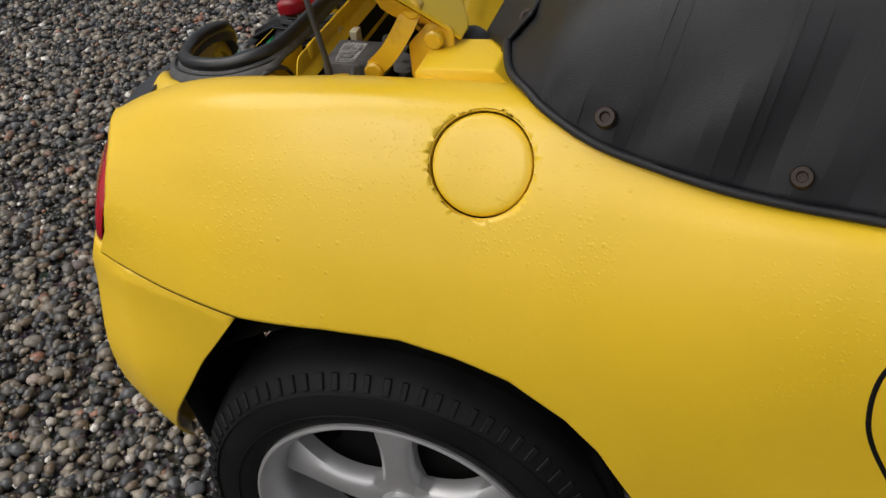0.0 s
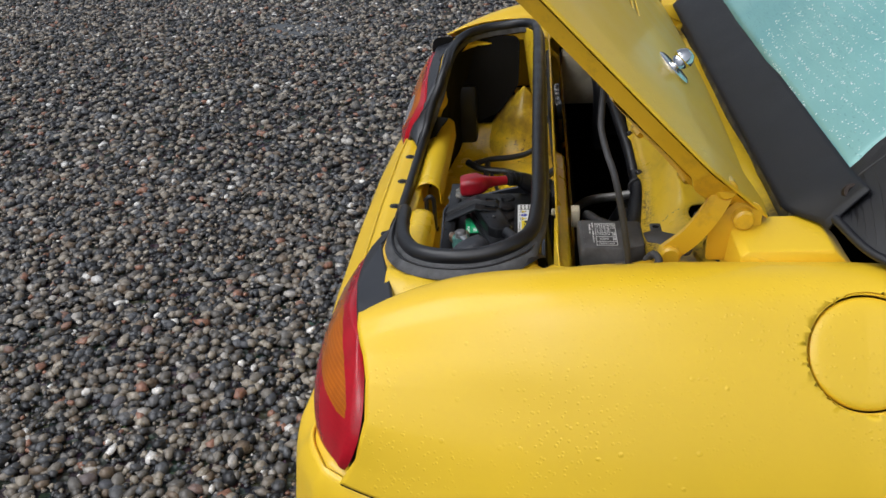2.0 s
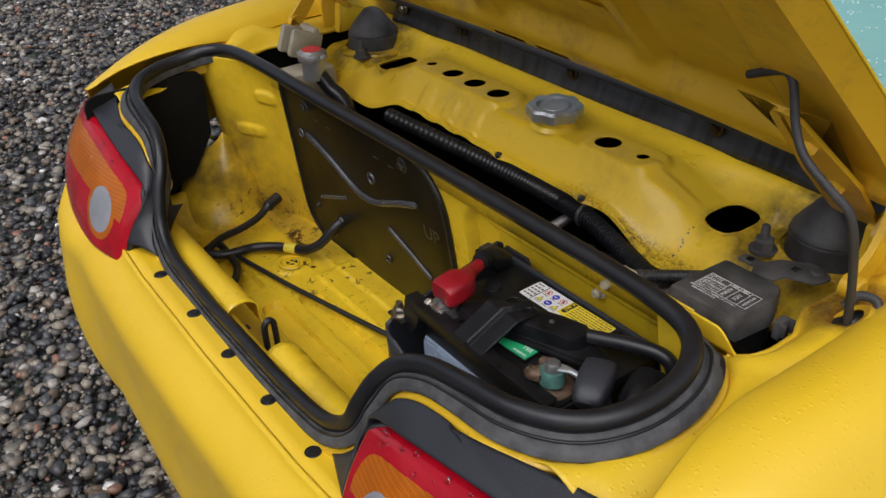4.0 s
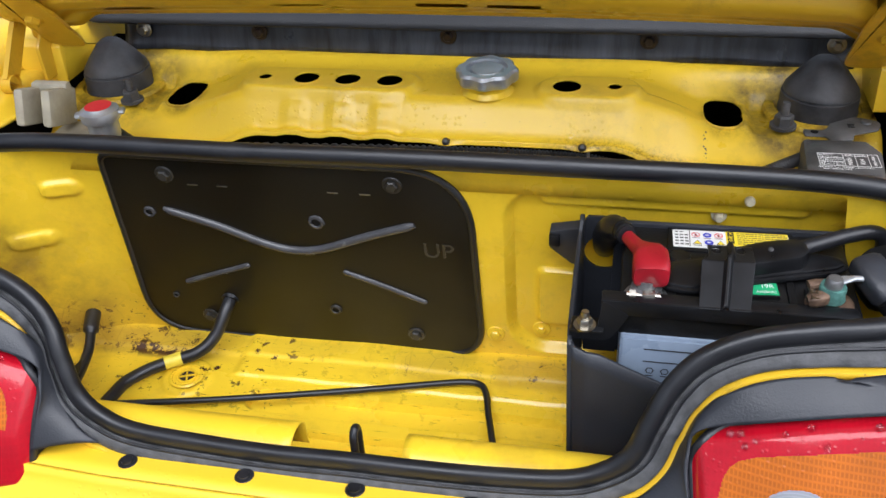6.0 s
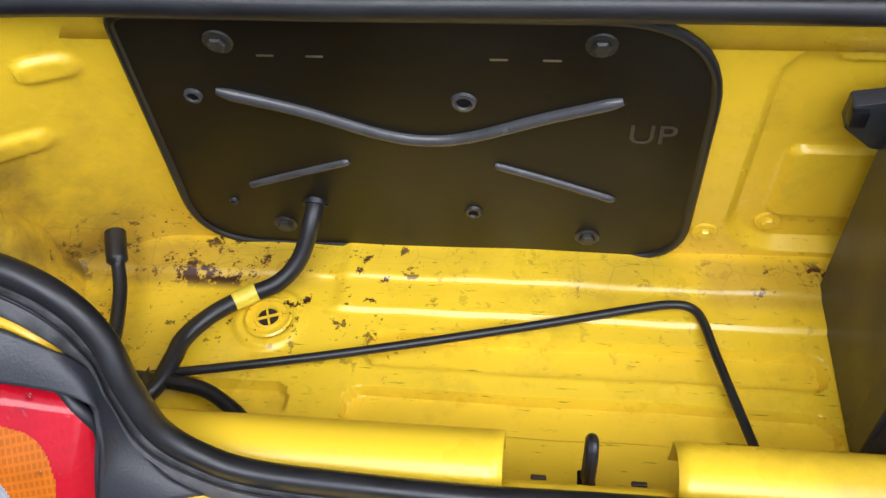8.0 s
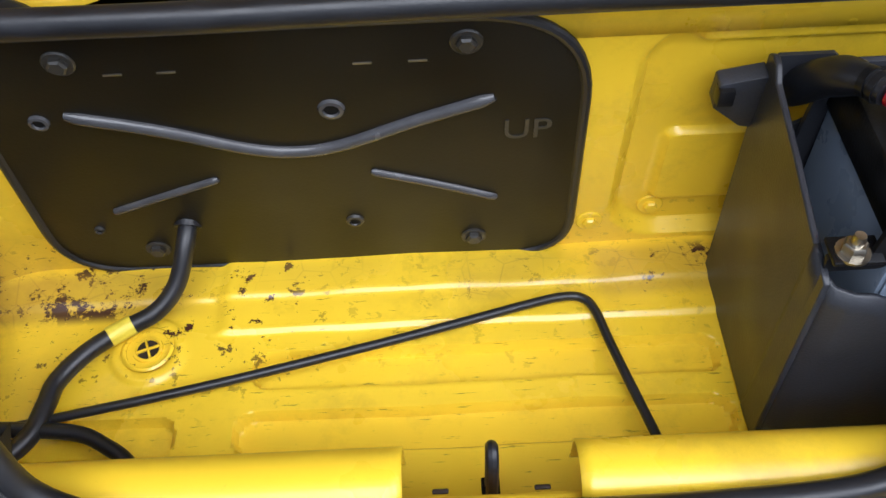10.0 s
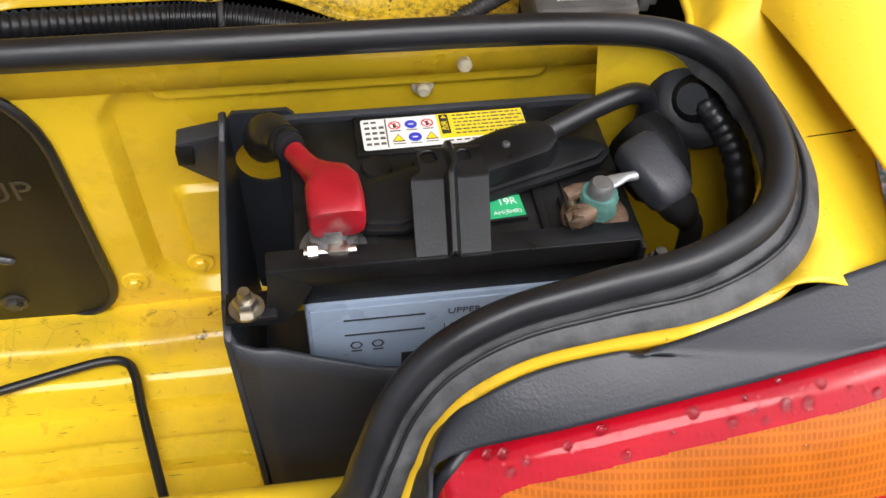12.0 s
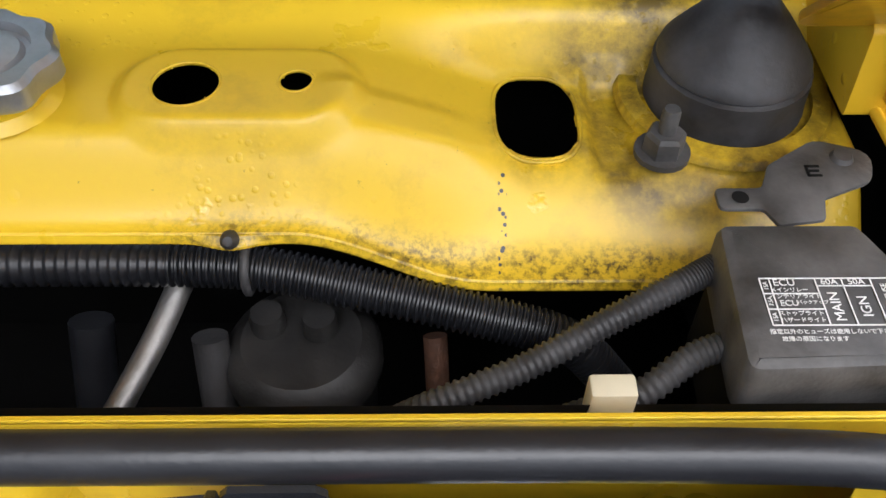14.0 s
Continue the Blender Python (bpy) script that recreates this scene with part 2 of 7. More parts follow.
M_STUD = simple("tarnished_stud", (0.030, 0.020, 0.015), 0.55, 0.4, 0.4, 150, 0.6)
M_TYRE = simple("tyre_rubber", (0.006, 0.006, 0.0065), 0.62, vary=0.35, scale=20, grain=0.35, gscale=350)
M_RIM = simple("silver_wheel_paint", (0.52, 0.52, 0.53), 0.34, 0.6, 0.12, 15, 0.12)
# near-black for joints and underside; also paints deep shade in bay and arches
M_DARK = simple("dark_joints_and_shade", (0.006, 0.0058, 0.0055), 0.8, vary=0.4, scale=12)
M_REDPLASTIC = simple("red_plastic_cover", (0.30, 0.008, 0.016), 0.33, vary=0.35, scale=35, grain=0.1)
M_CREAM = simple("cream_plastic", (0.55, 0.50, 0.36), 0.5, vary=0.15, scale=30)
M_WHITE = simple("white_label_paper", (0.72, 0.72, 0.70), 0.5, vary=0.06, scale=60)
M_LABELYELLOW = simple("yellow_label_paper", (0.78, 0.60, 0.02), 0.45, vary=0.06, scale=60)
M_GREEN = simple("green_label_paper", (0.02, 0.36, 0.14), 0.45, vary=0.1, scale=60)
M_BLUE = simple("blue_ink", (0.03, 0.04, 0.42), 0.5, vary=0.1)
M_REDINK = simple("red_ink", (0.62, 0.03, 0.04), 0.5, vary=0.1)
M_BLACKINK = simple("black_ink", (0.02, 0.02, 0.02), 0.5, vary=0.1)
M_PALE = simple("pale_blue_battery_case", (0.25, 0.31, 0.40), 0.3, vary=0.12, scale=30, grain=0.05)
M_COPPER = simple("green_corroded_copper", (0.09, 0.22, 0.19), 0.7, 0.2, 0.5, 150, 0.6)
M_TAPE = simple("yellow_tape", (0.75, 0.60, 0.05), 0.4, vary=0.15, scale=60)
M_SEALBAND = simple("weathered_rubber", (0.062, 0.062, 0.064), 0.6, vary=0.65, scale=85, grain=0.5, gscale=350)
M_SILVERPIPE = simple("dull_aluminium", (0.26, 0.25, 0.24), 0.45, 0.8, 0.4, 40, 0.3)
M_BOLT = simple("olive_bolt", (0.030, 0.028, 0.024), 0.34, vary=0.3, scale=60)
# paler than the panel sheet: the sky's highlight on pressed edges, put into colour
M_RIB = simple("panel_highlight_grey", (0.055, 0.055, 0.058), 0.24, vary=0.3, scale=40, grain=0.1)
M_DOME = simple("dusty_rubber", (0.055, 0.055, 0.058), 0.55, vary=0.75, scale=30, grain=0.3, gscale=300)
M_FUSE = simple("dusty_fuse_plastic", (0.062, 0.060, 0.059), 0.55, vary=0.75, scale=45, grain=0.3, gscale=400)
M_BATTOP = simple("dusty_battery_lid", (0.0085, 0.0085, 0.0088), 0.42, vary=0.8, scale=60, grain=0.25, gscale=500)
M_GREYINK = simple("faded_black_ink", (0.10, 0.095, 0.08), 0.5, vary=0.3)
M_BRONZE = simple("rusty_corroded_bronze", (0.15, 0.095, 0.062), 0.6, 0.3, 0.6, 140, 0.6)
M_CAN = simple("grimy_canister", (0.020, 0.019, 0.018), 0.5, vary=0.6, scale=50, grain=0.3, gscale=300)
M_FELT = simple("black_felt", (0.0090, 0.0085, 0.0080), 0.9, vary=0.4, scale=25, grain=0.5, gscale=500)
M_TANK = simple("stained_cream_plastic", (0.36, 0.33, 0.25), 0.5, vary=0.35, scale=30)
M_LEAD = simple("dull_lead", (0.20, 0.20, 0.20), 0.42, 0.6, 0.35, 70, 0.3)
M_PUDDLE = simple("puddle_water", (0.030, 0.028, 0.025), 0.06, vary=0.3, scale=20, grain=0.03)
M_EDGE = paint("yellow_paint_edge", (0.76, 0.47, 0.020), 0.0, 0.9, 0.34, "edge")
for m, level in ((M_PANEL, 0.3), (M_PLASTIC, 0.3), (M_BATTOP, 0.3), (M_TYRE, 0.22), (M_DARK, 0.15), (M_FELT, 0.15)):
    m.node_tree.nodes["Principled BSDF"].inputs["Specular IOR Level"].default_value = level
M_RAIL, nt, b, _ = material("streaked_rubber")
n1 = tex(nt, "Noise", 75, 6, 0.65, stretch=(1, 0.12, 0.12))
r = ramp(nt, n1.outputs["Fac"], [(0.38, (0.006, 0.006, 0.007)), (0.47, (0.022, 0.024, 0.030)), (0.72, (0.050, 0.053, 0.064))])
nt.links.new(r.outputs[0], b.inputs["Base Color"])
n2 = tex(nt, "Noise", 30, 4)
rr = ramp(nt, n2.outputs["Fac"], [(0.3, (0.25, 0.25, 0.25)), (0.7, (0.6, 0.6, 0.6))])
nt.links.new(rr.outputs[0], b.inputs["Roughness"])
bump(nt, b, n2.outputs["Fac"], 0.3, 0.004)

# ---- building helpers ----
def spline(pts, n):
    """n points on a smooth curve through pts."""
    p = [Vector(q) for q in pts]
    p = [p[0] * 2 - p[1]] + p + [p[-1] * 2 - p[-2]]
    out = []
    m = len(p) - 3
    for k in range(n):
        s = k / (n - 1) * m
        i = min(int(s), m - 1)
        t = s - i
        a, b, c, d = p[i : i + 4]
        out.append(0.5 * (2 * b + (c - a) * t + (2 * a - 5 * b + 4 * c - d) * t * t + (3 * b - a - 3 * c + d) * t**3))
    return out


def obj(name, verts, faces, mat, parent=None, label="", smooth=True, angle=40):
    me = bpy.data.meshes.new(name)
    me.from_pydata([tuple(v) for v in verts], [], faces)
    me.materials.append(mat)
    if smooth:
        me.shade_smooth()
        me.set_sharp_from_angle(angle=radians(angle))
    ob = new(name, me)
    if parent:
        ob.parent = parent
    if label:
        tagged(ob, label)
    return ob


def part(name, bm, mat, parent=None, label="", smooth=True, angle=35):
    """Links a bmesh as one mesh object."""
    me = bpy.data.meshes.new(name)
    bmesh.ops.recalc_face_normals(bm, faces=bm.faces)
    bm.to_mesh(me)
    bm.free()
    me.materials.append(mat)
    if smooth:
        me.shade_smooth()
        me.set_sharp_from_angle(angle=radians(angle))
    ob = new(name, me)
    if parent:
        ob.parent = parent
    if label:
        tagged(ob, label)
    return ob


def sheet(name, fn, nu, nv, mat, parent, label="", thick=0.0, holes=(), cut=None):
    """A curved sheet: fn(u, v) with u, v from 0 to 1. holes: (x, y, rx, ry, power) leaves rounded openings, seen from above."""
    verts = [Vector(fn(i / nu, j / nv)) for i in range(nu + 1) for j in range(nv + 1)]
    gone = set()

    def grade(p, h):
        return (abs((p.x - h[0]) / h[2]) ** h[4] + abs((p.y - h[1]) / h[3]) ** h[4]) ** (1 / h[4])

    for h in holes:
        for p in verts:
            g = grade(p, h)
            if 0.9 < g < 1.12:
                p.x, p.y = h[0] + (p.x - h[0]) / g, h[1] + (p.y - h[1]) / g
    if cut:
        c0, axis, rad, onto = cut
        for p in verts:
            off = p - c0
            rad_v = off - axis * off.dot(axis)
            if abs(off.dot(axis)) < 0.03 and 0.93 * rad < rad_v.length < 1.07 * rad:
                p += rad_v * (rad / rad_v.length - 1)
                p.xyz = onto(p)
    faces = []
    for i in range(nu):
        for j in range(nv):
            a = i * (nv + 1) + j
            q = (a, a + nv + 1, a + nv + 2, a + 1)
            c = sum((verts[k] for k in q), Vector()) / 4
            if any(grade(c, h) < 0.995 for h in holes):
                continue
            if cut:
                off = c - cut[0]
                if abs(off.dot(cut[1])) < 0.03 and (off - cut[1] * off.dot(cut[1])).length < cut[2] * 0.995:
                    continue
            faces.append(q)
    ob = obj(name, verts, faces, mat, parent, label)
    if thick:
        md = ob.modifiers.new("thickness", "SOLIDIFY")
        md.thickness, md.offset = thick, -1
    return ob


def tube_bm(pts, radius, n=12, closed=False, flat=1.0, ribs=0.0, step=0):
    """A swept tube; flat squashes it in height; ribs gives every other ring a larger radius."""
    bm = bmesh.new()
    pts = [Vector(p) for p in pts]
    rings = []
    m = len(pts)
    side = None
    for i, p in enumerate(pts):
        a = pts[(i - 1) % m] if closed or i else p
        b = pts[(i + 1) % m] if closed or i < m - 1 else p
        d = (b - a).normalized()
        if side is None:
            side = d.cross(Vector((0, 0, 1)))
            if side.length < 0.1:
                side = d.cross(Vector((1, 0, 0)))
        side = (side - d * side.dot(d)).normalized()
        up = side.cross(d)
        r = radius(i / (m - 1)) if callable(radius) else radius
        if ribs and (i // 2) % 2:
            r *= 1 + ribs
        rings.append([bm.verts.new(p + side * r * math.cos(k * math.tau / n) + up * r * flat * math.sin(k * math.tau / n)) for k in range(n)])
    for i in range(m if closed else m - 1):
        r0, r1 = rings[i], rings[(i + 1) % m]
        for k in range(n):
            bm.faces.new((r0[k], r0[(k + 1) % n], r1[(k + 1) % n], r1[k]))
    if not closed:
        bm.faces.new(rings[0])
        bm.faces.new(rings[-1])
    return bm


def tube(name, pts, radius, mat, parent=None, label="", n=12, smooth_n=0, **kw):
    if smooth_n:
        pts = spline(pts, smooth_n)
    return part(name, tube_bm(pts, radius, n, **kw), mat, parent, label, angle=60)


def lathe_bm(profile, n=32, centre=(0, 0, 0), turn=None):
    """Turns (radius, height) pairs round z, then through the matrix turn, then to centre."""
    bm = bmesh.new()
    rings = []
    for r, h in profile:
        if r < 1e-6:
            rings.append([bm.verts.new((0, 0, h))])
        else:
            rings.append([bm.verts.new((r * math.cos(k * math.tau / n), r * math.sin(k * math.tau / n), h)) for k in range(n)])
    for a, b in zip(rings, rings[1:]):
        for k in range(n):
            f = [a[k % len(a)], a[(k + 1) % n % len(a)], b[(k + 1) % n % len(b)], b[k % len(b)]]
            f = list(dict.fromkeys(f))
            if len(f) > 2:
                bm.faces.new(f)
    m = Matrix.Translation(centre) @ (turn if turn else Matrix())
    bmesh.ops.transform(bm, matrix=m, verts=bm.verts)
    return bm


def box_bm(size, centre, bevel=0.002, turn=None, seg=2):
    bm = bmesh.new()
    bmesh.ops.create_cube(bm, size=1)
    bmesh.ops.scale(bm, vec=size, verts=bm.verts)
    if bevel:
        bmesh.ops.bevel(bm, geom=bm.edges[:], offset=bevel, segments=seg, affect="EDGES", profile=0.5)
    m = Matrix.Translation(centre) @ (turn if turn else Matrix())
    bmesh.ops.transform(bm, matrix=m, verts=bm.verts)
    return bm


def join_bm(*bms):
    out = bmesh.new()
    for b in bms:
        me = bpy.data.meshes.new("tmp")
        b.to_mesh(me)
        b.free()
        out.from_mesh(me)
        bpy.data.meshes.remove(me)
    return out


def slab_bm(outline, thick, m, bevel=0.0015):
    """A plate of the 2D outline (local x, y), extruded by thick along local z, placed by the matrix m."""
    bm = bmesh.new()
    vs = [bm.verts.new((x, y, 0)) for x, y in outline]
    f = bm.faces.new(vs)
    r = bmesh.ops.extrude_face_region(bm, geom=[f])
    top = [v for v in r["geom"] if isinstance(v, bmesh.types.BMVert)]
    bmesh.ops.translate(bm, vec=(0, 0, thick), verts=top)
    if bevel:
        es = [e for e in bm.edges if all(v in set(top) for v in e.verts)]
        bmesh.ops.bevel(bm, geom=es, offset=bevel, segments=2, affect="EDGES", profile=0.5)
    bmesh.ops.transform(bm, matrix=m, verts=bm.verts)
    return bm


def rounded(corners, n=6):
    """A rounded outline from corners (x, y, radius)."""
    out = []
    k = len(corners)
    for i, (x, y, r) in enumerate(corners):
        p = Vector((x, y))
        a = (Vector(corners[i - 1][:2]) - p).normalized()
        b = (Vector(corners[(i + 1) % k][:2]) - p).normalized()
        half = a.angle(b) / 2
        d = r / math.tan(half)
        s, e = p + a * d, p + b * d
        for j in range(n + 1):
            t = j / n
            out.append(tuple((1 - t) ** 2 * s + 2 * t * (1 - t) * p + t * t * e))
    return out


def smooth01(x, a, b):
    t = min(1, max(0, (x - a) / (b - a)))
    return t * t * (3 - 2 * t)


def plateau(x, a, b, soft):
    return smooth01(x, a - soft, a + soft) * (1 - smooth01(x, b - soft, b + soft))


def pressed(x, y, x0, x1, y0, y1, r, soft):
    """1 inside a rectangle with rounded corners, falling to 0 over soft outside."""
    qx = abs(x - (x0 + x1) / 2) - (x1 - x0) / 2 + r
    qy = abs(y - (y0 + y1) / 2) - (y1 - y0) / 2 + r
    d = math.hypot(max(qx, 0), max(qy, 0)) + min(max(qx, qy), 0) - r
    return 1 - smooth01(d, 0, soft)


def interp(x, table):
    if x <= table[0][0]:
        return table[0][1]
    for (a, va), (b, vb) in zip(table, table[1:]):
        if x <= b:
            return va + (vb - va) * (x - a) / (b - a)
    return table[-1][1]


def bolt_bm(centre, r=0.006, h=0.006, turn=None, washer=1.6):
    hexa = [(0, h), (r * 0.75, h), (r, h * 0.75), (r, 0.0012)]
    a = lathe_bm(hexa, 6, centre, turn)
    b = lathe_bm([(0, 0.0014), (r * washer * 0.9, 0.0014), (r * washer, 0.0006), (r * washer, -0.001)], 20, centre, turn)
    return join_bm(a, b)


TO_REAR = Matrix.Rotation(radians(90), 4, "X")  # local z to -y

# ---- the car ----
car = new("car")
tagged(car, "yellow two-seat convertible, lid raised, wet with rain, parked on gravel", "car")

SECTION = spline([(0.494, 0.806, 0), (0.508, 0.824, 0), (0.540, 0.8355, 0), (0.574, 0.828, 0), (0.607, 0.79, 0), (0.632, 0.75, 0), (0.655, 0.70, 0), (0.672, 0.65, 0),
                  (0.684, 0.60, 0), (0.691, 0.55, 0), (0.694, 0.50, 0), (0.692, 0.45, 0), (0.686, 0.38, 0), (0.672, 0.30, 0), (0.64, 0.22, 0)], 141)


SHOULDER_X = [(0, 0.036), (1, 0.042), (2, 0.027), (3, 0.019), (4, 0.015), (5, 0.013), (6, 0.009), (7, 0.002), (8, 0.0), (14, 0.0)]
SHOULDER_Z = [(0, -0.003), (1, -0.018), (2, -0.023), (3, -0.023), (4, -0.010), (5, 0.0), (6, 0.004), (7, 0.002), (8, 0.0), (14, 0.0)]


def body(u, y):
    """A point of the right flank: u from the deck's edge (0) to the sill (1)."""
    s = u * (len(SECTION) - 1)
    i = min(int(s), len(SECTION) - 2)
    p = SECTION[i].lerp(SECTION[i + 1], s - i)
    x, z = p.x, p.y
    if y < 0.45:
        k = (0.45 - y) / 0.35
        x -= 0.072 * k * k
    if y > 0.585:
        x += 0.03 * min(1, (y - 0.585) / 0.32) * smooth01(z, 0.5, 0.75)
        z -= 0.05 * smooth01(y, 0.62, 1.0) * smooth01(z, 0.76, 0.84)
    if y < 0.5:
        d = 0.030 * (max(0, 0.32 - y) / 0.2) ** 1.5
        z -= d * smooth01(z, 0.66, 0.82)
    if y < 0.45:
        w = smooth01(0.45 - y, 0.0, 0.2) * smooth01(z, 0.73, 0.80)
        x += 0.010 * w
        z -= 0.011 * w
    # the shoulder flattens towards the lamp
    if y < 0.29:
        w = min(1, (0.29 - y) / 0.165) ** 2
        x += w * interp(u * 14, SHOULDER_X)
        z += w * interp(u * 14, SHOULDER_Z)
    return Vector((x, y, z))


def body_u(z, y):
    lo, hi = 0.0, 1.0
    for _ in range(30):
        mid = (lo + hi) / 2
        if body(mid, y).z > z:
            lo = mid
        else:
            hi = mid
    return lo


EDGE = [(0.05, 0.632), (0.10, 0.627), (0.20, 0.618), (0.315, 0.610), (0.42, 0.618), (0.505, 0.618), (0.564, 0.606), (0.622, 0.588), (0.679, 0.549), (0.714, 0.510), (0.751, 0.44), (0.775, 0.36), (0.785, 0.26), (0.80, 0.20), (2, 0.20)]


def quarter_rear(s):
    """How far back the quarter panel reaches, from its top edge (0) to its foot (1)."""
    return interp(s, [(0, 0.34), (0.1, 0.27), (0.2, 0.185), (0.27, 0.128), (0.30, 0.119), (0.39, 0.121), (0.52, 0.130), (0.65, 0.134), (0.78, 0.133), (0.91, 0.121), (1, 0.101)])


def quarter(u, v, side=1):
    y = quarter_rear(u) + (1.06 - quarter_rear(u)) * v
    zb = interp(y, EDGE)
    p = body(u * body_u(zb, y), y)
    return (p.x * side, p.y, p.z)


LID_C = body(body_u(0.791, 0.586), 0.586)
LID_N = Vector((0.809, 0.0, 0.588))
LID_T = Vector((0.588, 0.0, -0.809))
R = 0.0505



# the round fuel lid follows the wing's curve
def on_wing(a, b):
    """The wing's surface at a forward and b down the slope from the fuel lid's middle."""
    y = LID_C.y + a
    lo, hi = 0.0, 0.6
    for _ in range(24):
        mid = (lo + hi) / 2
        if (body(mid, y) - LID_C).dot(LID_T) < b:
            lo = mid
        else:
            hi = mid
    return body(lo, y)


for side in (1, -1):
    sheet("quarter_panel", lambda u, v: quarter(u, 1 - v if side > 0 else v, side), 130, 190, M_OUT, car, "wet yellow rear wing with rain beads", 0.0025, cut=(LID_C, LID_N, R * 1.05, lambda p: on_wing(p.y - LID_C.y, (p - LID_C).dot(LID_T))) if side > 0 else None)

lid_verts, lid_faces = [], []
RINGS = [(0.0, 0.0005), (0.3, 0.0005), (0.6, 0.0005), (0.8, 0.0004), (0.92, 0.0), (0.97, -0.0012), (0.985, -0.003), (0.985, -0.014)]
for rr, hh in RINGS:
    for k in range(72):
        a = k * math.tau / 72
        lid_verts.append(on_wing(R * rr * math.cos(a), R * rr * math.sin(a)) + LID_N * hh)
for i in range(len(RINGS) - 1):
    for k in range(72):
        lid_faces.append((i * 72 + k, i * 72 + (k + 1) % 72, (i + 1) * 72 + (k + 1) % 72, (i + 1) * 72 + k))
fuel_lid = obj("fuel_lid", lid_verts, lid_faces, M_OUT, car, "round yellow fuel filler lid")
gap_v = [on_wing(R * q * math.cos(k * math.tau / 72), R * q * math.sin(k * math.tau / 72)) - LID_N * 0.010 for q in (0.9, 1.15) for k in range(72)]
obj("lid_recess", gap_v, [(k, (k + 1) % 72, 72 + (k + 1) % 72, 72 + k) for k in range(72)], M_DARK, fuel_lid)

lip_v = [on_wing(R * q * math.cos(k * math.tau / 72), R * q * math.sin(k * math.tau / 72)) + LID_N * h for q, h in ((1.022, -0.006), (1.022, 0.0002), (1.03, 0.0006), (1.12, 0.0006), (1.20, 0.0004), (1.26, -0.0006)) for k in range(72)]
obj("fuel_lid_rim", lip_v, [(i * 72 + k, i * 72 + (k + 1) % 72, (i + 1) * 72 + (k + 1) % 72, (i + 1) * 72 + k) for i in range(5) for k in range(72)], M_OUT, fuel_lid)

# the door's rear joint, cut into the flank
door_line = spline([(1.02, 0.705, 0), (0.985, 0.695, 0), (0.960, 0.678, 0), (0.950, 0.650, 0), (0.951, 0.610, 0), (0.962, 0.575, 0), (0.985, 0.53, 0), (1.02, 0.46, 0)], 50)
for side in (1, -1):
    tube("door_joint", [Vector((side * (body(body_u(p.y, p.x), p.x).x + 0.0004), p.x, p.y)) for p in door_line], 0.0034, M_DARK, car, "dark joint of the door", n=8)

# bumper: one wrap-round shell
def bumper_plan(a):
    """Half outline from the centre (0) to the wheel opening (1): x, y just below its top."""
    return interp(a, [(0, 0.0), (0.3, 0.2), (0.5, 0.36), (0.62, 0.46), (0.72, 0.535), (0.80, 0.588), (0.88, 0.628), (1, 0.668)]), interp(a, [(0, 0.012), (0.3, 0.014), (0.5, 0.023), (0.62, 0.036), (0.72, 0.054), (0.80, 0.085), (0.88, 0.155), (1, 0.305)])


def bumper(u, v):
    a = abs(v * 2 - 1)
    sx = 1 if v > 0.5 else -1
    x, y = bumper_plan(a)
    corner = smooth01(a, 0.60, 0.76)
    seam = interp(y, EDGE) - 0.003
    top = 0.646 + (seam - 0.646) * corner
    low = interp(a, [(0, 0.27), (0.78, 0.255), (0.86, 0.29), (0.90, 0.405), (0.945, 0.51), (1, seam - 0.006)])
    z = top + (low - top) * u
    k = smooth01(top - z, 0.0, 0.075)
    y += (1 - k) ** 1.6 * 0.043 * (1 - corner)
    x -= (1 - smooth01(top - z, 0, 0.012)) * 0.004 * corner
    belly = plateau(z, 0.36, 0.53, 0.08)
    y -= 0.012 * belly * smooth01(a, 0.5, 0.7) * (1 - smooth01(a, 0.8, 0.95)) - 0.008 * belly * (1 - smooth01(a, 0.3, 0.6))
    x += 0.019 * belly * smooth01(a, 0.5, 0.75) * (1 - smooth01(a, 0.87, 1.0))
    y -= 0.017 * smooth01(a, 0.52, 0.68) * (1 - smooth01(a, 0.86, 0.985)) * smooth01(0.64 - z, 0.0, 0.05)
    t = max(0, (0.40 - z) / 0.13)
    y += 0.03 * t * t * (1 - smooth01(a, 0.7, 0.95))
    x -= 0.028 * t * t * smooth01(a, 0.3, 0.8)
    return (x * sx, y, z)


sheet("bumper", lambda u, v: bumper(u, 1 - v), 48, 200, M_OUT, car, "yellow wrap-round rear bumper", 0.004)
# inward return along the bumper's top
sheet("bumper_return", lambda u, v: (lambda p: (p[0] * (1 - 0.07 * u), p[1] + (0.055 * u) * (1 - 0.6 * smooth01(abs(p[0]), 0.6, 0.66)), p[2] - 0.002 - 0.003 * u))(bumper(0.0, v)), 4, 120, M_OUT, car, "yellow return along the bumper top", 0.002)
# dark joint between wing and bumper
for side in (1, -1):
    tube("panel_joint", [Vector((side * (body(body_u(interp(y, EDGE), y), y).x - 0.0012), y, interp(y, EDGE) - 0.0018)) for y in [0.102 + 0.0215 * k for k in range(11)]], 0.0026, M_DARK, car, n=8)
# flat ledge behind the bumper's crest, with studs
def ledge(u, v):
    x = -0.40 + 0.80 * v
    a = abs(x) / 0.46 * 0.62
    y0 = bumper_plan(min(a, 0.62))[1] + 0.040
    y1 = 0.108
    step = 0.008 * smooth01(u, 0.10, 0.22)
    return (x, y0 + (y1 - y0) * u, 0.6455 - step)


sheet("bumper_ledge", lambda u, v: ledge(1 - u, v), 24, 80, M_OUT, car, "yellow ledge above the bumper", 0.003)
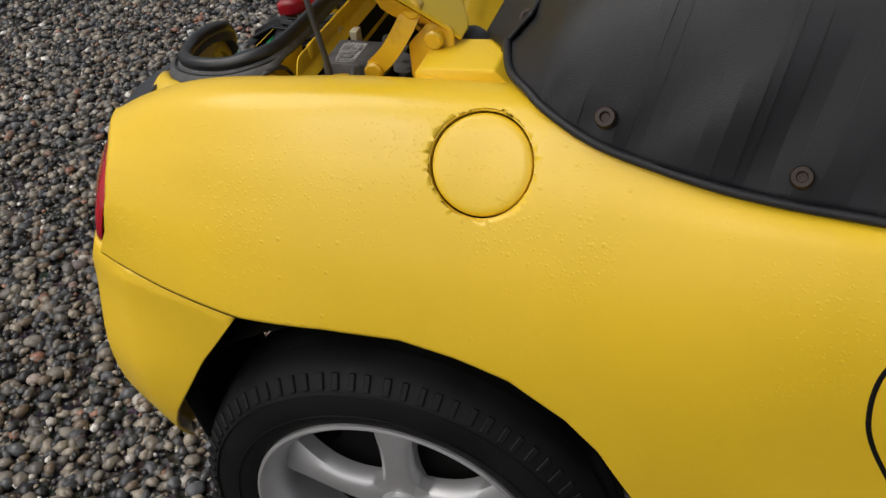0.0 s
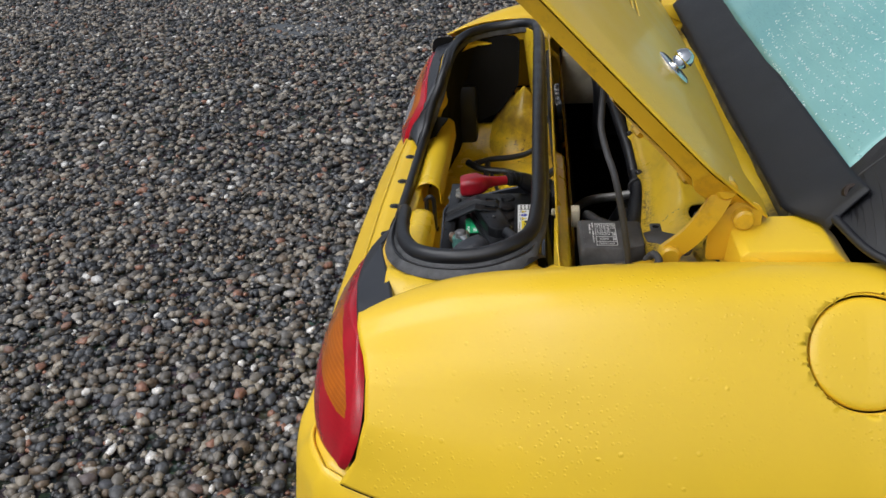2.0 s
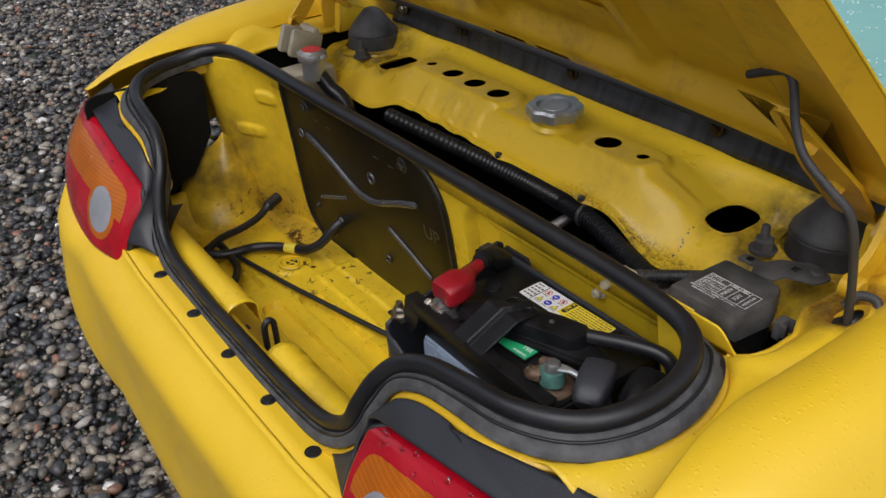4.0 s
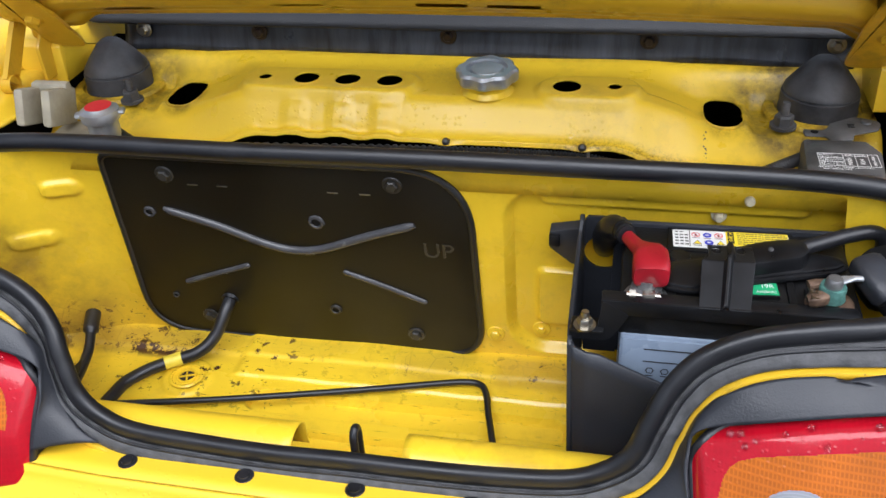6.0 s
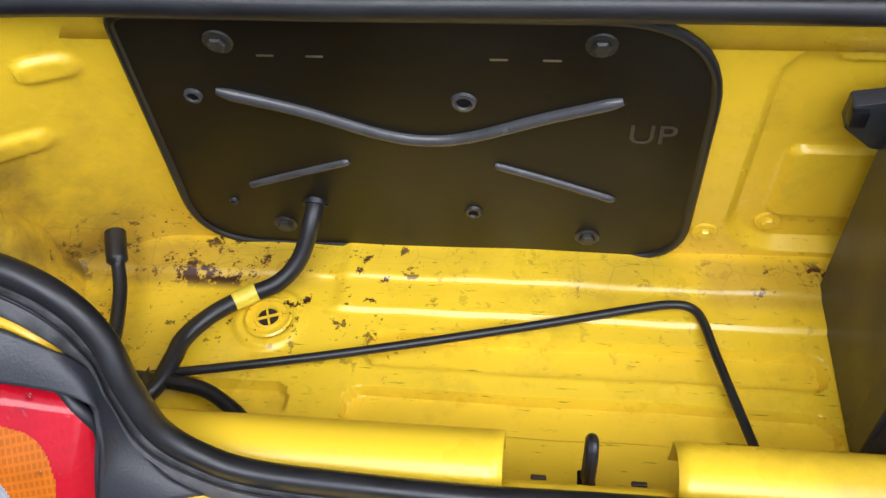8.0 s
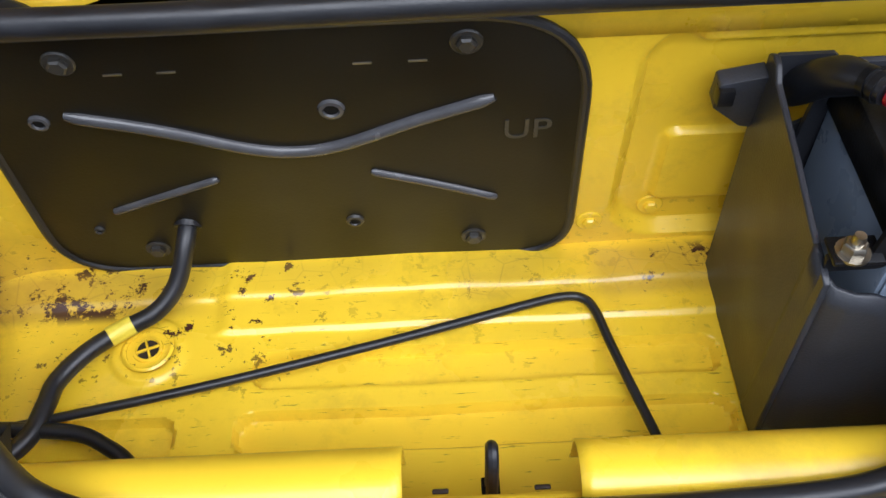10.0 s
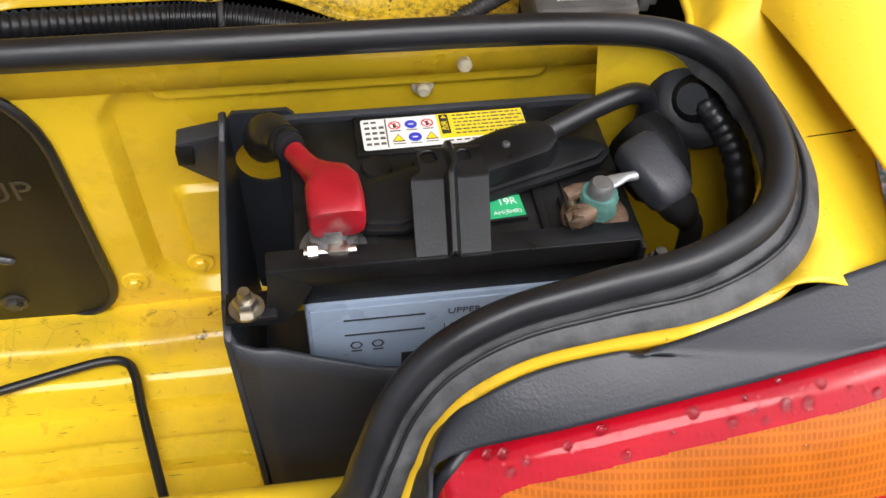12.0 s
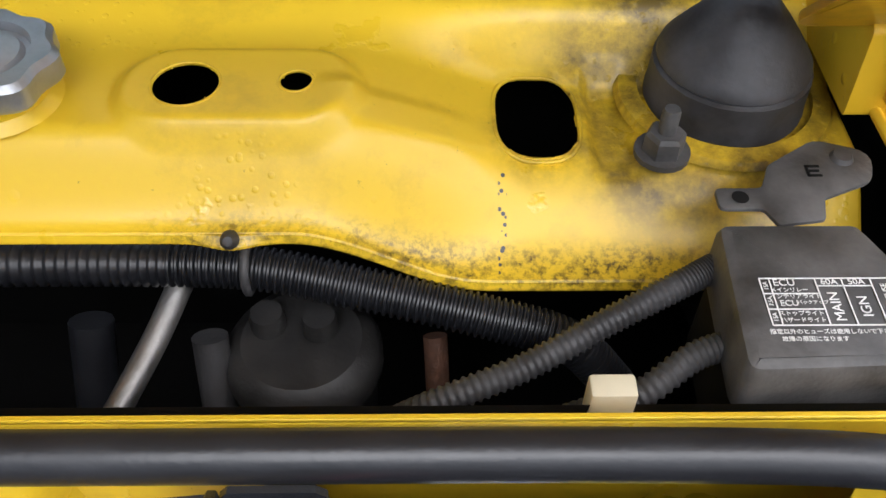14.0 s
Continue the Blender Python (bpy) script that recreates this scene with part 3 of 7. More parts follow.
for x in (-0.188, -0.084, 0.010, 0.104, 0.195):
    part("stud", lathe_bm([(0, 0.005), (0.0045, 0.005), (0.005, 0.0035), (0.0075, 0.0035), (0.009, 0.0015), (0.009, -0.002)], 20, (x, 0.0745, 0.6425)), M_RUBBER, car, "black plastic stud")

# trunk rear sill: rolled lip with a notch for the striker
def sill(u, v, x0, x1, r, drop):
    x = x0 + (x1 - x0) * v
    a = radians(-70 + 235 * u)
    y, z = 0.120 + r * math.cos(math.pi - a), 0.632 + r * math.sin(a)
    if u > 0.95:
        z -= 0.02
    return (x, y, z - drop)


for x0, x1 in ((-0.36, -0.054), (0.041, 0.36)):
    sheet("trunk_sill", lambda u, v: sill(1 - u, v, x0, x1, 0.0235, 0.0), 30, 40, M_IN, car, "rolled yellow trunk sill, open at the notch", 0.0014)
sheet("sill_notch", lambda u, v: (-0.056 + 0.099 * v, 0.098 + 0.020 * u, 0.645 - 0.006 * u - 0.075 * smooth01(u, 0.55, 1.0)), 14, 8, M_IN, car, "cut-away of the sill at the striker", 0.0014)
loop_s = [(-0.005, 0.124, 0.598), (-0.005, 0.124, 0.642), (-0.005, 0.126, 0.651), (-0.005, 0.130, 0.654), (-0.005, 0.134, 0.651), (-0.005, 0.136, 0.642), (-0.005, 0.136, 0.598)]
striker = part("striker", tube_bm(spline(loop_s, 30), 0.0037, 10), M_RUBBER, car, "black steel trunk striker loop")
part("striker_plate", box_bm((0.011, 0.022, 0.003), (-0.005, 0.130, 0.596), 0.001), M_DARK, striker)
for x in (-0.034, 0.022):
    part("plate_slot", box_bm((0.009, 0.003, 0.002), (x, 0.1165, 0.6353), 0.0008), M_STUD, striker)

# trunk floor with pressed beads
BEADS = [(-0.164, 0.163, 0.236, 0.262), (-0.173, 0.164, 0.187, 0.213), (-0.330, -0.219, 0.186, 0.214)]


def floor_z(x, y):
    z = 0.5515
    for a, b, c, d in BEADS:
        z -= 0.0095 * pressed(x, y, a, b, c, d, 0.011, 0.0030)
    ring = math.hypot(x + 0.2445, y - 0.270)
    z += 0.0035 * (1 - smooth01(ring, 0.025, 0.030)) * smooth01(ring, 0.0165, 0.0195)
    z += 0.0035 * smooth01(y, 0.2805, 0.2845) * plateau(x, -0.195, 0.2, 0.006)
    z += 0.003 * smooth01(y, 0.309, 0.316)
    z += 0.0012 * math.sin(31 * x + 3) * math.sin(23 * y) + 0.0006 * math.sin(83 * x) * math.sin(71 * y + 1)
    return z + 0.05 * smooth01(-x, 0.40, 0.47) ** 1.5


sheet("trunk_floor", lambda u, v: (-0.47 + 0.94 * v, 0.10 + 0.25 * (1 - u), floor_z(-0.47 + 0.94 * v, 0.10 + 0.25 * (1 - u))), 150, 320, M_IN, car, "pressed yellow trunk floor, scuffed and rusting along the back", 0.0015)
drain = part("drain_plug", lathe_bm([(0, 0.0), (0.0082, 0.0), (0.0090, 0.0022), (0.0108, 0.0020), (0.0113, -0.0005)], 28, (-0.2445, 0.270, 0.5540)), M_IN, car, "yellow rubber drain plug with a cross")
for k in (0, 1):
    part("plug_cross", box_bm((0.0175, 0.0018, 0.0026), (-0.2445, 0.270, 0.5548), 0.0005, Matrix.Rotation(radians(20 + 90 * k), 4, "Z")), M_IN, drain)
part("plug_floor", lathe_bm([(0, 0.0004), (0.0080, 0.0004)], 24, (-0.2445, 0.270, 0.5540)), M_STUD, drain)
part("plug_gap", lathe_bm([(0.0110, 0.0), (0.0158, 0.0004)], 28, (-0.2445, 0.270, 0.5540)), M_IN, drain)
part("plug_ring", lathe_bm([(0.0152, -0.0012), (0.0156, 0.0022), (0.0172, 0.0028), (0.0190, 0.0016)], 32, (-0.2445, 0.270, 0.5536)), M_IN, drain)

# trunk front wall, pressed
def wall_y(x, z):
    y = 0.347 - (z - 0.57) * 0.115
    y += 0.0120 * pressed(x, z, 0.104, 0.60, 0.574, 0.776, 0.034, 0.010)
    y -= 0.0060 * pressed(x, z, 0.132, 0.362, 0.763, 0.772, 0.004, 0.005)
    y -= 0.0055 * pressed(x, z, 0.128, 0.30, 0.604, 0.676, 0.006, 0.004)
    y -= 0.0055 * pressed(x, z, -0.375, -0.345, 0.748, 0.760, 0.005, 0.006)
    y -= 0.0055 * pressed(x, z, -0.42, -0.385, 0.690, 0.700, 0.005, 0.008)
    y -= 0.05 * smooth01(-x, 0.33, 0.47)
    return y


sheet("trunk_front_wall", lambda u, v: (lambda x, z: (x, wall_y(x, z), z))(-0.47 + 0.94 * v, 0.545 + (0.261 - 0.029 * smooth01(abs(-0.47 + 0.94 * v), 0.428, 0.46)) * (1 - u)), 130, 300, M_IN, car, "pressed yellow wall between trunk and engine bay", 0.0015)


WALL = Matrix.Translation((0, 0.347, 0.57)) @ Matrix.Rotation(radians(90) + math.atan(0.115), 4, "X")  # local x right, y up the wall, z to the rear

# black access panel on the wall
panel_out = rounded([(-0.306, 0.2325, 0.014), (-0.320, -0.018, 0.055), (0.070, -0.018, 0.045), (0.066, 0.2325, 0.075)], 10)
access = part("access_panel", slab_bm(panel_out, 0.003, WALL @ Matrix.Translation((0, 0, 0.001)), 0.0008), M_PANEL, car, "dark olive-black pressed access panel screwed to the wall")
part("panel_rim", tube_bm([WALL @ Vector((x * 0.988 - 0.0015, y * 0.985 + 0.0015, 0.0026)) for x, y in panel_out], 0.0036, 10, closed=True), M_RUBBER, access, "black sealing edge")


def on_panel(x, z, h=0.004):
    return WALL @ Vector((x, (z - 0.5665) * 1.0066, h))


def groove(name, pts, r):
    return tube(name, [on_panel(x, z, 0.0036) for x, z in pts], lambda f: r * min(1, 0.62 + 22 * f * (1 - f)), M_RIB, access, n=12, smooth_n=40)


# pressed ribs of the same sheet, highlight painted by their paler grey
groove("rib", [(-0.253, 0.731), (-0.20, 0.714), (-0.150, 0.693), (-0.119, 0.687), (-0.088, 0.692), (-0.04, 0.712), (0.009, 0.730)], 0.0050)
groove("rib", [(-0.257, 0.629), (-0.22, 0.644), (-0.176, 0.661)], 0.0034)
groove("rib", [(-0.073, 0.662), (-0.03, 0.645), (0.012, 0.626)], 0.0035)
BOLT_TURN = WALL.to_3x3().to_4x4()
for x, z in ((-0.239, 0.775), (-0.008, 0.777), (-0.241, 0.579), (-0.004, 0.577)):
    part("panel_bolt", bolt_bm(on_panel(x, z, 0.004), 0.0062, 0.005, BOLT_TURN, 1.55), M_BOLT, access)
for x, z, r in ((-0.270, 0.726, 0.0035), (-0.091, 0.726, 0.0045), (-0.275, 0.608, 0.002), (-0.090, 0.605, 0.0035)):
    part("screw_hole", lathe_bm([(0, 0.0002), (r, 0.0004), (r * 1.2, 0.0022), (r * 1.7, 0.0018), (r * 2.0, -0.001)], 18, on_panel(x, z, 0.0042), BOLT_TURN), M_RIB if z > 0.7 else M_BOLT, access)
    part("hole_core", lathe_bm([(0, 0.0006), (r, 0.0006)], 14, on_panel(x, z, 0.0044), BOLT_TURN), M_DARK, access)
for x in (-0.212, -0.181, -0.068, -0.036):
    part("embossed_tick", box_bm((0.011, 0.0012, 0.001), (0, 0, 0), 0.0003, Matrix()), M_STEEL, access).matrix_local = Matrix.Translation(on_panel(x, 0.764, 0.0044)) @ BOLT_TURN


def text_obj(name, body_text, size, m, mat, parent, extrude=0.0003):
    cu = bpy.data.curves.new(name, "FONT")
    cu.body = body_text
    cu.size = size
    cu.extrude = extrude
    cu.align_x = "CENTER"
    cu.align_y = "CENTER"
    tmp = bpy.data.objects.new(name, cu)
    scene.collection.objects.link(tmp)
    bpy.context.view_layer.update()
    me = bpy.data.meshes.new_from_object(tmp.evaluated_get(bpy.context.evaluated_depsgraph_get()))
    bpy.data.objects.remove(tmp)
    bpy.data.curves.remove(cu)
    me.materials.clear()
    me.materials.append(mat)
    me.transform(m)
    ob = new(name, me)
    ob.parent = parent
    return ob


text_obj("embossed_letters", "UP", 0.026, Matrix.Translation(on_panel(0.030, 0.698, 0.0042)) @ BOLT_TURN, M_BOLT, access, 0.0005)

for x, z in ((0.082, 0.589), (0.129, 0.591)):
    part("wall_bolt", bolt_bm((x, wall_y(x, z) - 0.001, z), 0.0052, 0.005, TO_REAR, 1.9), M_IN, car)
for x, z in ((0.311, 0.783), (0.289, 0.757)):
    part("wall_plug", lathe_bm([(0, 0.008), (0.003, 0.008), (0.0045, 0.006), (0.0045, 0.002), (0.007, 0.001), (0.007, -0.002)], 16, (x, wall_y(x, z) - 0.001, z), TO_REAR), M_CREAM, car, "grey-white plastic plug in the wall")

# left lining and wheel arch bulge
part("felt_lining", slab_bm(rounded([(0.082, 0.115, 0.02), (0.12, 0.060, 0.02), (0.25, 0.0, 0.02), (0.25, 0.215, 0.02), (0.078, 0.215, 0.02)], 6), 0.006, Matrix.Translation((-0.452, 0.345, 0.57)) @ Matrix.Rotation(radians(-90), 4, "Z") @ Matrix.Rotation(radians(90), 4, "X"), 0.002), M_FELT, car, "black felt lining at the trunk side")


def arch_bulge(u, v):
    """A rounded cone leaning on the side wall, wide at the floor."""
    a = math.pi * (v - 0.5)
    r = 0.022 + 0.062 * (1 - u) ** 0.9
    y0 = 0.270 + 0.004 * u
    return (-0.475 + (0.03 + r * 0.55) * math.cos(a) + 0.004 * math.sin(9 * u + 5 * v), y0 + r * math.sin(a) * 1.05, 0.548 + 0.142 * u - 0.03 * u * u * abs(math.sin(a)))


sheet("wheel_arch_bulge", arch_bulge, 24, 24, M_IN, car, "yellow wheel arch bulge in the trunk, dirt and shade in its colour")
part("trunk_side_duct", box_bm((0.035, 0.055, 0.125), (-0.452, 0.152, 0.628), 0.010), M_RUBBER, car, "black plastic duct inside the trunk")

# ---- seal ----
HALF = [(0.0, 0.3050, 0.8185), (0.15, 0.3050, 0.8185), (0.30, 0.3050, 0.8180), (0.38, 0.303, 0.8165), (0.425, 0.295, 0.8135), (0.450, 0.272, 0.810), (0.459, 0.240, 0.804), (0.455, 0.200, 0.800), (0.434, 0.166, 0.796), (0.393, 0.146, 0.791), (0.345, 0.138, 0.787),
        (0.302, 0.1345, 0.778), (0.270, 0.128, 0.763), (0.251, 0.120, 0.742), (0.238, 0.109, 0.716), (0.226, 0.100, 0.688), (0.205, 0.095, 0.670), (0.175, 0.091, 0.660), (0.12, 0.089, 0.656), (0.06, 0.088, 0.655), (0.0, 0.088, 0.655)]
# the side away from the battery turns down a little further out
BEND = {0.270: 0.004, 0.251: 0.008, 0.238: 0.013, 0.226: 0.015, 0.205: 0.017, 0.175: 0.014}
LOOP = HALF + [(-x - BEND.get(x, 0), y, z - (0.0015 if 0 < x < 0.2 else 0)) for x, y, z in HALF[-2:0:-1]]


def closed_spline(pts, n):
    k = len(pts)
    ext = [pts[-2], pts[-1]] + list(pts) + [pts[0], pts[1], pts[2]]
    full = spline(ext, (k + 4) * n + 1)
    return full[2 * n : (2 + k) * n]


LOOP_S = closed_spline(LOOP, 10)


def widen(p):
    """How far the seal's foot spreads: narrow along the sill, wide round the lamps."""
    return 0.5 + 0.14 * smooth01(p.z, 0.66, 0.70) + 0.40 * max(smooth01(abs(p.x), 0.31, 0.42), smooth01(p.y, 0.2, 0.28))


def sweep(name, path, profile, mat, parent, label="", front=None):
    """Sweeps a closed profile (out, up) along a closed path; out points away from the loop's middle."""
    bm = bmesh.new()
    m = len(path)
    rings = []
    for i in range(m):
        d = (path[(i + 1) % m] - path[i - 1]).normalized()
        up = Vector((0, 0, 1))
        mid = Vector((path[i].x * 0.55, 0.2, path[i].z))
        out = d.cross(up)
        if out.length < 0.05:
            out = path[i] - mid
        out.normalize()
        if out.dot(path[i] - mid) < 0:
            out = -out
        nrm = out.cross(d).normalized()
        if nrm.z < 0:
            nrm = -nrm
        k = 1 - abs(d.z)
        w = widen(path[i])
        fr = smooth01(path[i].y, 0.282, 0.297) if front else 0.0
        ring = []
        for q, (a, b) in enumerate(profile):
            if front:
                a, b = a + (front[q][0] - a) * fr, b + (front[q][1] - b) * fr
            ring.append(bm.verts.new(path[i] + out * (a * w if a > 0 else a) + nrm * b))
        rings.append(ring)
    n = len(profile)
    for i in range(m):
        for k in range(n):
            bm.faces.new((rings[i][k], rings[i][(k + 1) % n], rings[(i + 1) % m][(k + 1) % n], rings[(i + 1) % m][k]))
    return part(name, bm, mat, parent, label, angle=50)


def loop_edge(i, a, b):
    """A point beside the seal's path: a away from the opening, b along the seal's own up."""
    d = (LOOP_S[(i + 1) % len(LOOP_S)] - LOOP_S[i - 1]).normalized()
    out = d.cross(Vector((0, 0, 1))).normalized()
    mid = Vector((LOOP_S[i].x * 0.55, 0.2, LOOP_S[i].z))
    if out.dot(LOOP_S[i] - mid) < 0:
        out = -out
    nrm = out.cross(d).normalized()
    if nrm.z < 0:
        nrm = -nrm
    w = widen(LOOP_S[i])
    return LOOP_S[i] + out * a * w + nrm * b


bulb = [(0.0082 * math.cos(a) - 0.004, 0.0086 * math.sin(a) + 0.001) for a in [k * math.tau / 18 for k in range(18)]]
seal = sweep("trunk_seal", LOOP_S, bulb, M_RUBBER, car, "black rubber weather seal round the trunk opening")
sweep("seal_base", LOOP_S, [(-0.009, -0.004), (-0.009, -0.015), (-0.004, -0.018), (0.008, -0.016), (0.0178, -0.0155), (0.0190, -0.0140), (0.0180, -0.0115), (0.0118, -0.0062), (0.0092, -0.0058), (0.0070, -0.0070), (0.0045, -0.0040)], M_SEALBAND, seal, "weathered grey rubber lip of the seal", [(-0.009, -0.002), (-0.009, -0.006), (-0.004, -0.010), (0.004, -0.011), (0.008, -0.0105), (0.0085, -0.009), (0.008, -0.007), (0.0075, -0.006), (0.007, -0.005), (0.006, -0.004), (0.003, 0.0)])

for a0, b0, r0 in ((0.0098, -0.0052, 0.0013),):
    sweep("seal_rib", LOOP_S, [(a0 + r0 * math.cos(k * math.tau / 8), b0 + r0 * math.sin(k * math.tau / 8)) for k in range(8)], M_RUBBER, seal, "", [(0.004, -0.006)] * 8)
# inner walls hanging from the opening's edge down to the floor
def skirt(name, lo, hi, label, mat=M_IN):
    pts = LOOP_S[lo:hi]
    rows_s = []
    for p in pts:
        out = Vector((p.x, p.y - 0.24, 0)).normalized()
        rows_s.append([p + out * (0.004 + 0.022 * smooth01(k / 6, 0, 0.5)) + Vector((0, 0, -0.014 - (p.z - 0.014 - 0.546) * k / 6)) for k in range(7)])
    n7 = len(rows_s)
    return obj(name, [q for r in rows_s for q in r], [(i * 7 + k, i * 7 + k + 1, i * 7 + 8 + k, i * 7 + 7 + k) for i in range(n7 - 1) for k in range(6)], mat, car, label)


skirt("trunk_side_wall", 30, 165, "yellow trunk side wall")
skirt("trunk_side_wall", len(LOOP_S) - 145, len(LOOP_S) - 55, "trunk side wall lined with black felt", M_FELT)

# yellow flange the seal is clipped on, and the deck between it and the wings
sweep("seal_flange", LOOP_S, [(0.004, -0.0165), (0.004, -0.032), (0.017, -0.034), (0.0222, -0.0230), (0.0230, -0.0200), (0.0218, -0.0182), (0.0165, -0.0175)], M_EDGE, car, "yellow flange under the seal", [(0.034, -0.060), (0.034, -0.065), (0.036, -0.065), (0.037, -0.060), (0.037, -0.058), (0.036, -0.056), (0.035, -0.058)])


def deck(u, v, s):
    y = 0.138 + 0.462 * v
    x0 = interp(y, [(0.138, 0.415), (0.16, 0.440), (0.2, 0.445), (0.24, 0.470), (0.29, 0.455), (0.318, 0.432), (0.326, 0.444), (0.336, 0.454), (0.35, 0.459), (0.377, 0.461), (0.395, 0.452), (0.41, 0.447), (0.452, 0.453), (0.6, 0.45)])
    x1 = interp(y, [(0.138, 0.51), (0.25, 0.525), (0.35, 0.522), (0.6, 0.522)])
    x = x0 + (x1 - x0) * u
    z = 0.782 + 0.022 * smooth01(y, 0.2, 0.45) + 0.015 * plateau(y, 0.33, 0.39, 0.02) * smooth01(u, 0.0, 0.6) - 0.012 * smooth01(u, 0.3, 0.0) + 0.006 * smooth01(u, 0.8, 1.0) * smooth01(y, 0.2, 0.3) - 0.022 * smooth01(u, 0.3, 1.0) * (1 - smooth01(y, 0.15, 0.25))
    return (s * x, y, z)


sheet("deck_side", lambda u, v: deck(u, 1 - v, 1), 30, 140, M_BAY, car, "yellow deck edge beside the trunk", 0.0015)
sheet("deck_side", lambda u, v: deck(u, v, -1), 20, 60, M_BAY, car, "yellow deck edge beside the trunk", 0.0015)
for s in (1, -1):
    tube("deck_joint", [Vector(deck(0.05 + 0.95 * k / 12, 0.207 + 0.012 * k / 12, s)) + Vector((0, 0, 0.0004)) for k in range(13)], 0.0013, M_DARK, car, "dark joint across the deck", n=6)
    tube("deck_lip", [Vector(deck(0.0, 0.40 + 0.5 * k / 40, s)) + Vector((0, 0, 0.0005)) for k in range(41)], 0.0028, M_BAY, car, "rolled rusty edge of the deck", n=8)
part("deck_block", slab_bm(rounded([(0.488, 0.79, 0.002), (0.492, 0.833, 0.005), (0.499, 0.839, 0.004), (0.578, 0.841, 0.006), (0.602, 0.816, 0.01), (0.604, 0.79, 0.002)], 4), 0.072, Matrix.Translation((1 * 0.474 - 0.036, 0, 0)) @ Matrix(((0, 0, 1, 0), (1, 0, 0, 0), (0, 1, 0, 0), (0, 0, 0, 1))), 0.004), M_OUT, car, "raised yellow block at the hinge")
part("deck_block", slab_bm(rounded([(0.488, 0.79, 0.002), (0.492, 0.833, 0.005), (0.499, 0.839, 0.004), (0.578, 0.841, 0.006), (0.602, 0.816, 0.01), (0.604, 0.79, 0.002)], 4), 0.072, Matrix.Translation((-1 * 0.474 - 0.036, 0, 0)) @ Matrix(((0, 0, 1, 0), (1, 0, 0, 0), (0, 1, 0, 0), (0, 0, 0, 1))), 0.004), M_OUT, car, "raised yellow block at the hinge")

# ---- tail lamps ----
def lens_plastic(name, color, rough, pitch, rings=False, prism=0.75):
    """Moulded lamp plastic: fine prisms behind a glossy face."""
    m, nt, b, _ = material(name)
    n1 = tex(nt, "Noise", 30, 4)
    r = ramp(nt, n1.outputs["Fac"], [(0.3, tuple(c * 0.75 for c in color)), (0.7, color)])
    co = nt.nodes.new("ShaderNodeTexCoord")
    sp = nt.nodes.new("ShaderNodeSeparateXYZ")
    nt.links.new(co.outputs["Object"], sp.inputs[0])
    if rings:
        ax = math_node(nt, "ABSOLUTE", sp.outputs[0])
        dx = math_node(nt, "SUBTRACT", ax, 0.337)
        dz = math_node(nt, "SUBTRACT", sp.outputs[2], 0.677)
        d2 = math_node(nt, "ADD", math_node(nt, "MULTIPLY", dx, dx), math_node(nt, "MULTIPLY", dz, math_node(nt, "MULTIPLY", dz, 1.5)))
        wave = math_node(nt, "SINE", math_node(nt, "MULTIPLY", math_node(nt, "SQRT", d2), 6.283 / pitch))
    else:
        sx = math_node(nt, "SINE", math_node(nt, "MULTIPLY", sp.outputs[0], 6.283 / pitch))
        sz = math_node(nt, "SINE", math_node(nt, "MULTIPLY", sp.outputs[2], 6.283 / pitch / 1.6))
        wave = math_node(nt, "MAXIMUM", sx, sz)
    lines = ramp(nt, wave, [(0.0, (0.62, 0.62, 0.62)), (0.9, (1.12, 1.12, 1.12))])
    nt.links.new(mix(nt, prism, r.outputs[0], lines.outputs[0], "MULTIPLY"), b.inputs["Base Color"])
    b.inputs["Roughness"].default_value = rough
    b.inputs["Specular IOR Level"].default_value = 0.3
    b.inputs["Coat Weight"].default_value = 0.3
    b.inputs["Coat Roughness"].default_value = 0.05
    n = bump(nt, b, wave, 0.10 * prism, 0.0004)
    v2 = tex(nt, "Voronoi", 190)
    drop = ramp(nt, v2.outputs["Distance"], [(0.0, (1, 1, 1)), (0.3, (0, 0, 0))])
    bump(nt, b, drop.outputs[0], 0.25, 0.0008, n)
    return m


M_RED = lens_plastic("red_lens", (0.46, 0.005, 0.016), 0.14, 0.0040, prism=0.12)
M_AMBER = lens_plastic("amber_lens", (0.52, 0.130, 0.004), 0.18, 0.0028, prism=0.55)
M_CLEAR = lens_plastic("clear_lens", (0.33, 0.34, 0.37), 0.22, 0.0024, True, prism=0.3)
M_WATER = bpy.data.materials.new("rain_water")
M_WATER.use_nodes = True
wb = M_WATER.node_tree.nodes["Principled BSDF"]
wb.inputs["Base Color"].default_value = (0.95, 0.97, 1.0, 1)
wb.inputs["Transmission Weight"].default_value = 1.0
wb.inputs["Roughness"].default_value = 0.02
wb.inputs["IOR"].default_value = 1.33


# opaque whitish beads: sky glints of the window's rain drops, painted as colour
M_GLINT_BEAD = simple("white_glint_beads", (0.66, 0.78, 0.78), 0.06, vary=0.1, scale=80)


def drops(name, spots, parent, long=1.15):
    """Flattened beads of water at (place, normal, radius)."""
    bm = bmesh.new()
    for p, n, r in spots:
        q = Vector(n).to_track_quat("Z", "Y").to_matrix().to_4x4()
        bmesh.ops.create_icosphere(bm, subdivisions=1 if len(spots) > 200 else 2, radius=r, matrix=Matrix.Translation(p) @ q @ Matrix.Diagonal((1, long, 0.5, 1)))
    ob = part(name, bm, M_WATER, parent, "beads of rain water, on the window painted pale as glints")
    ob["kind"] = "stuff"
    return ob


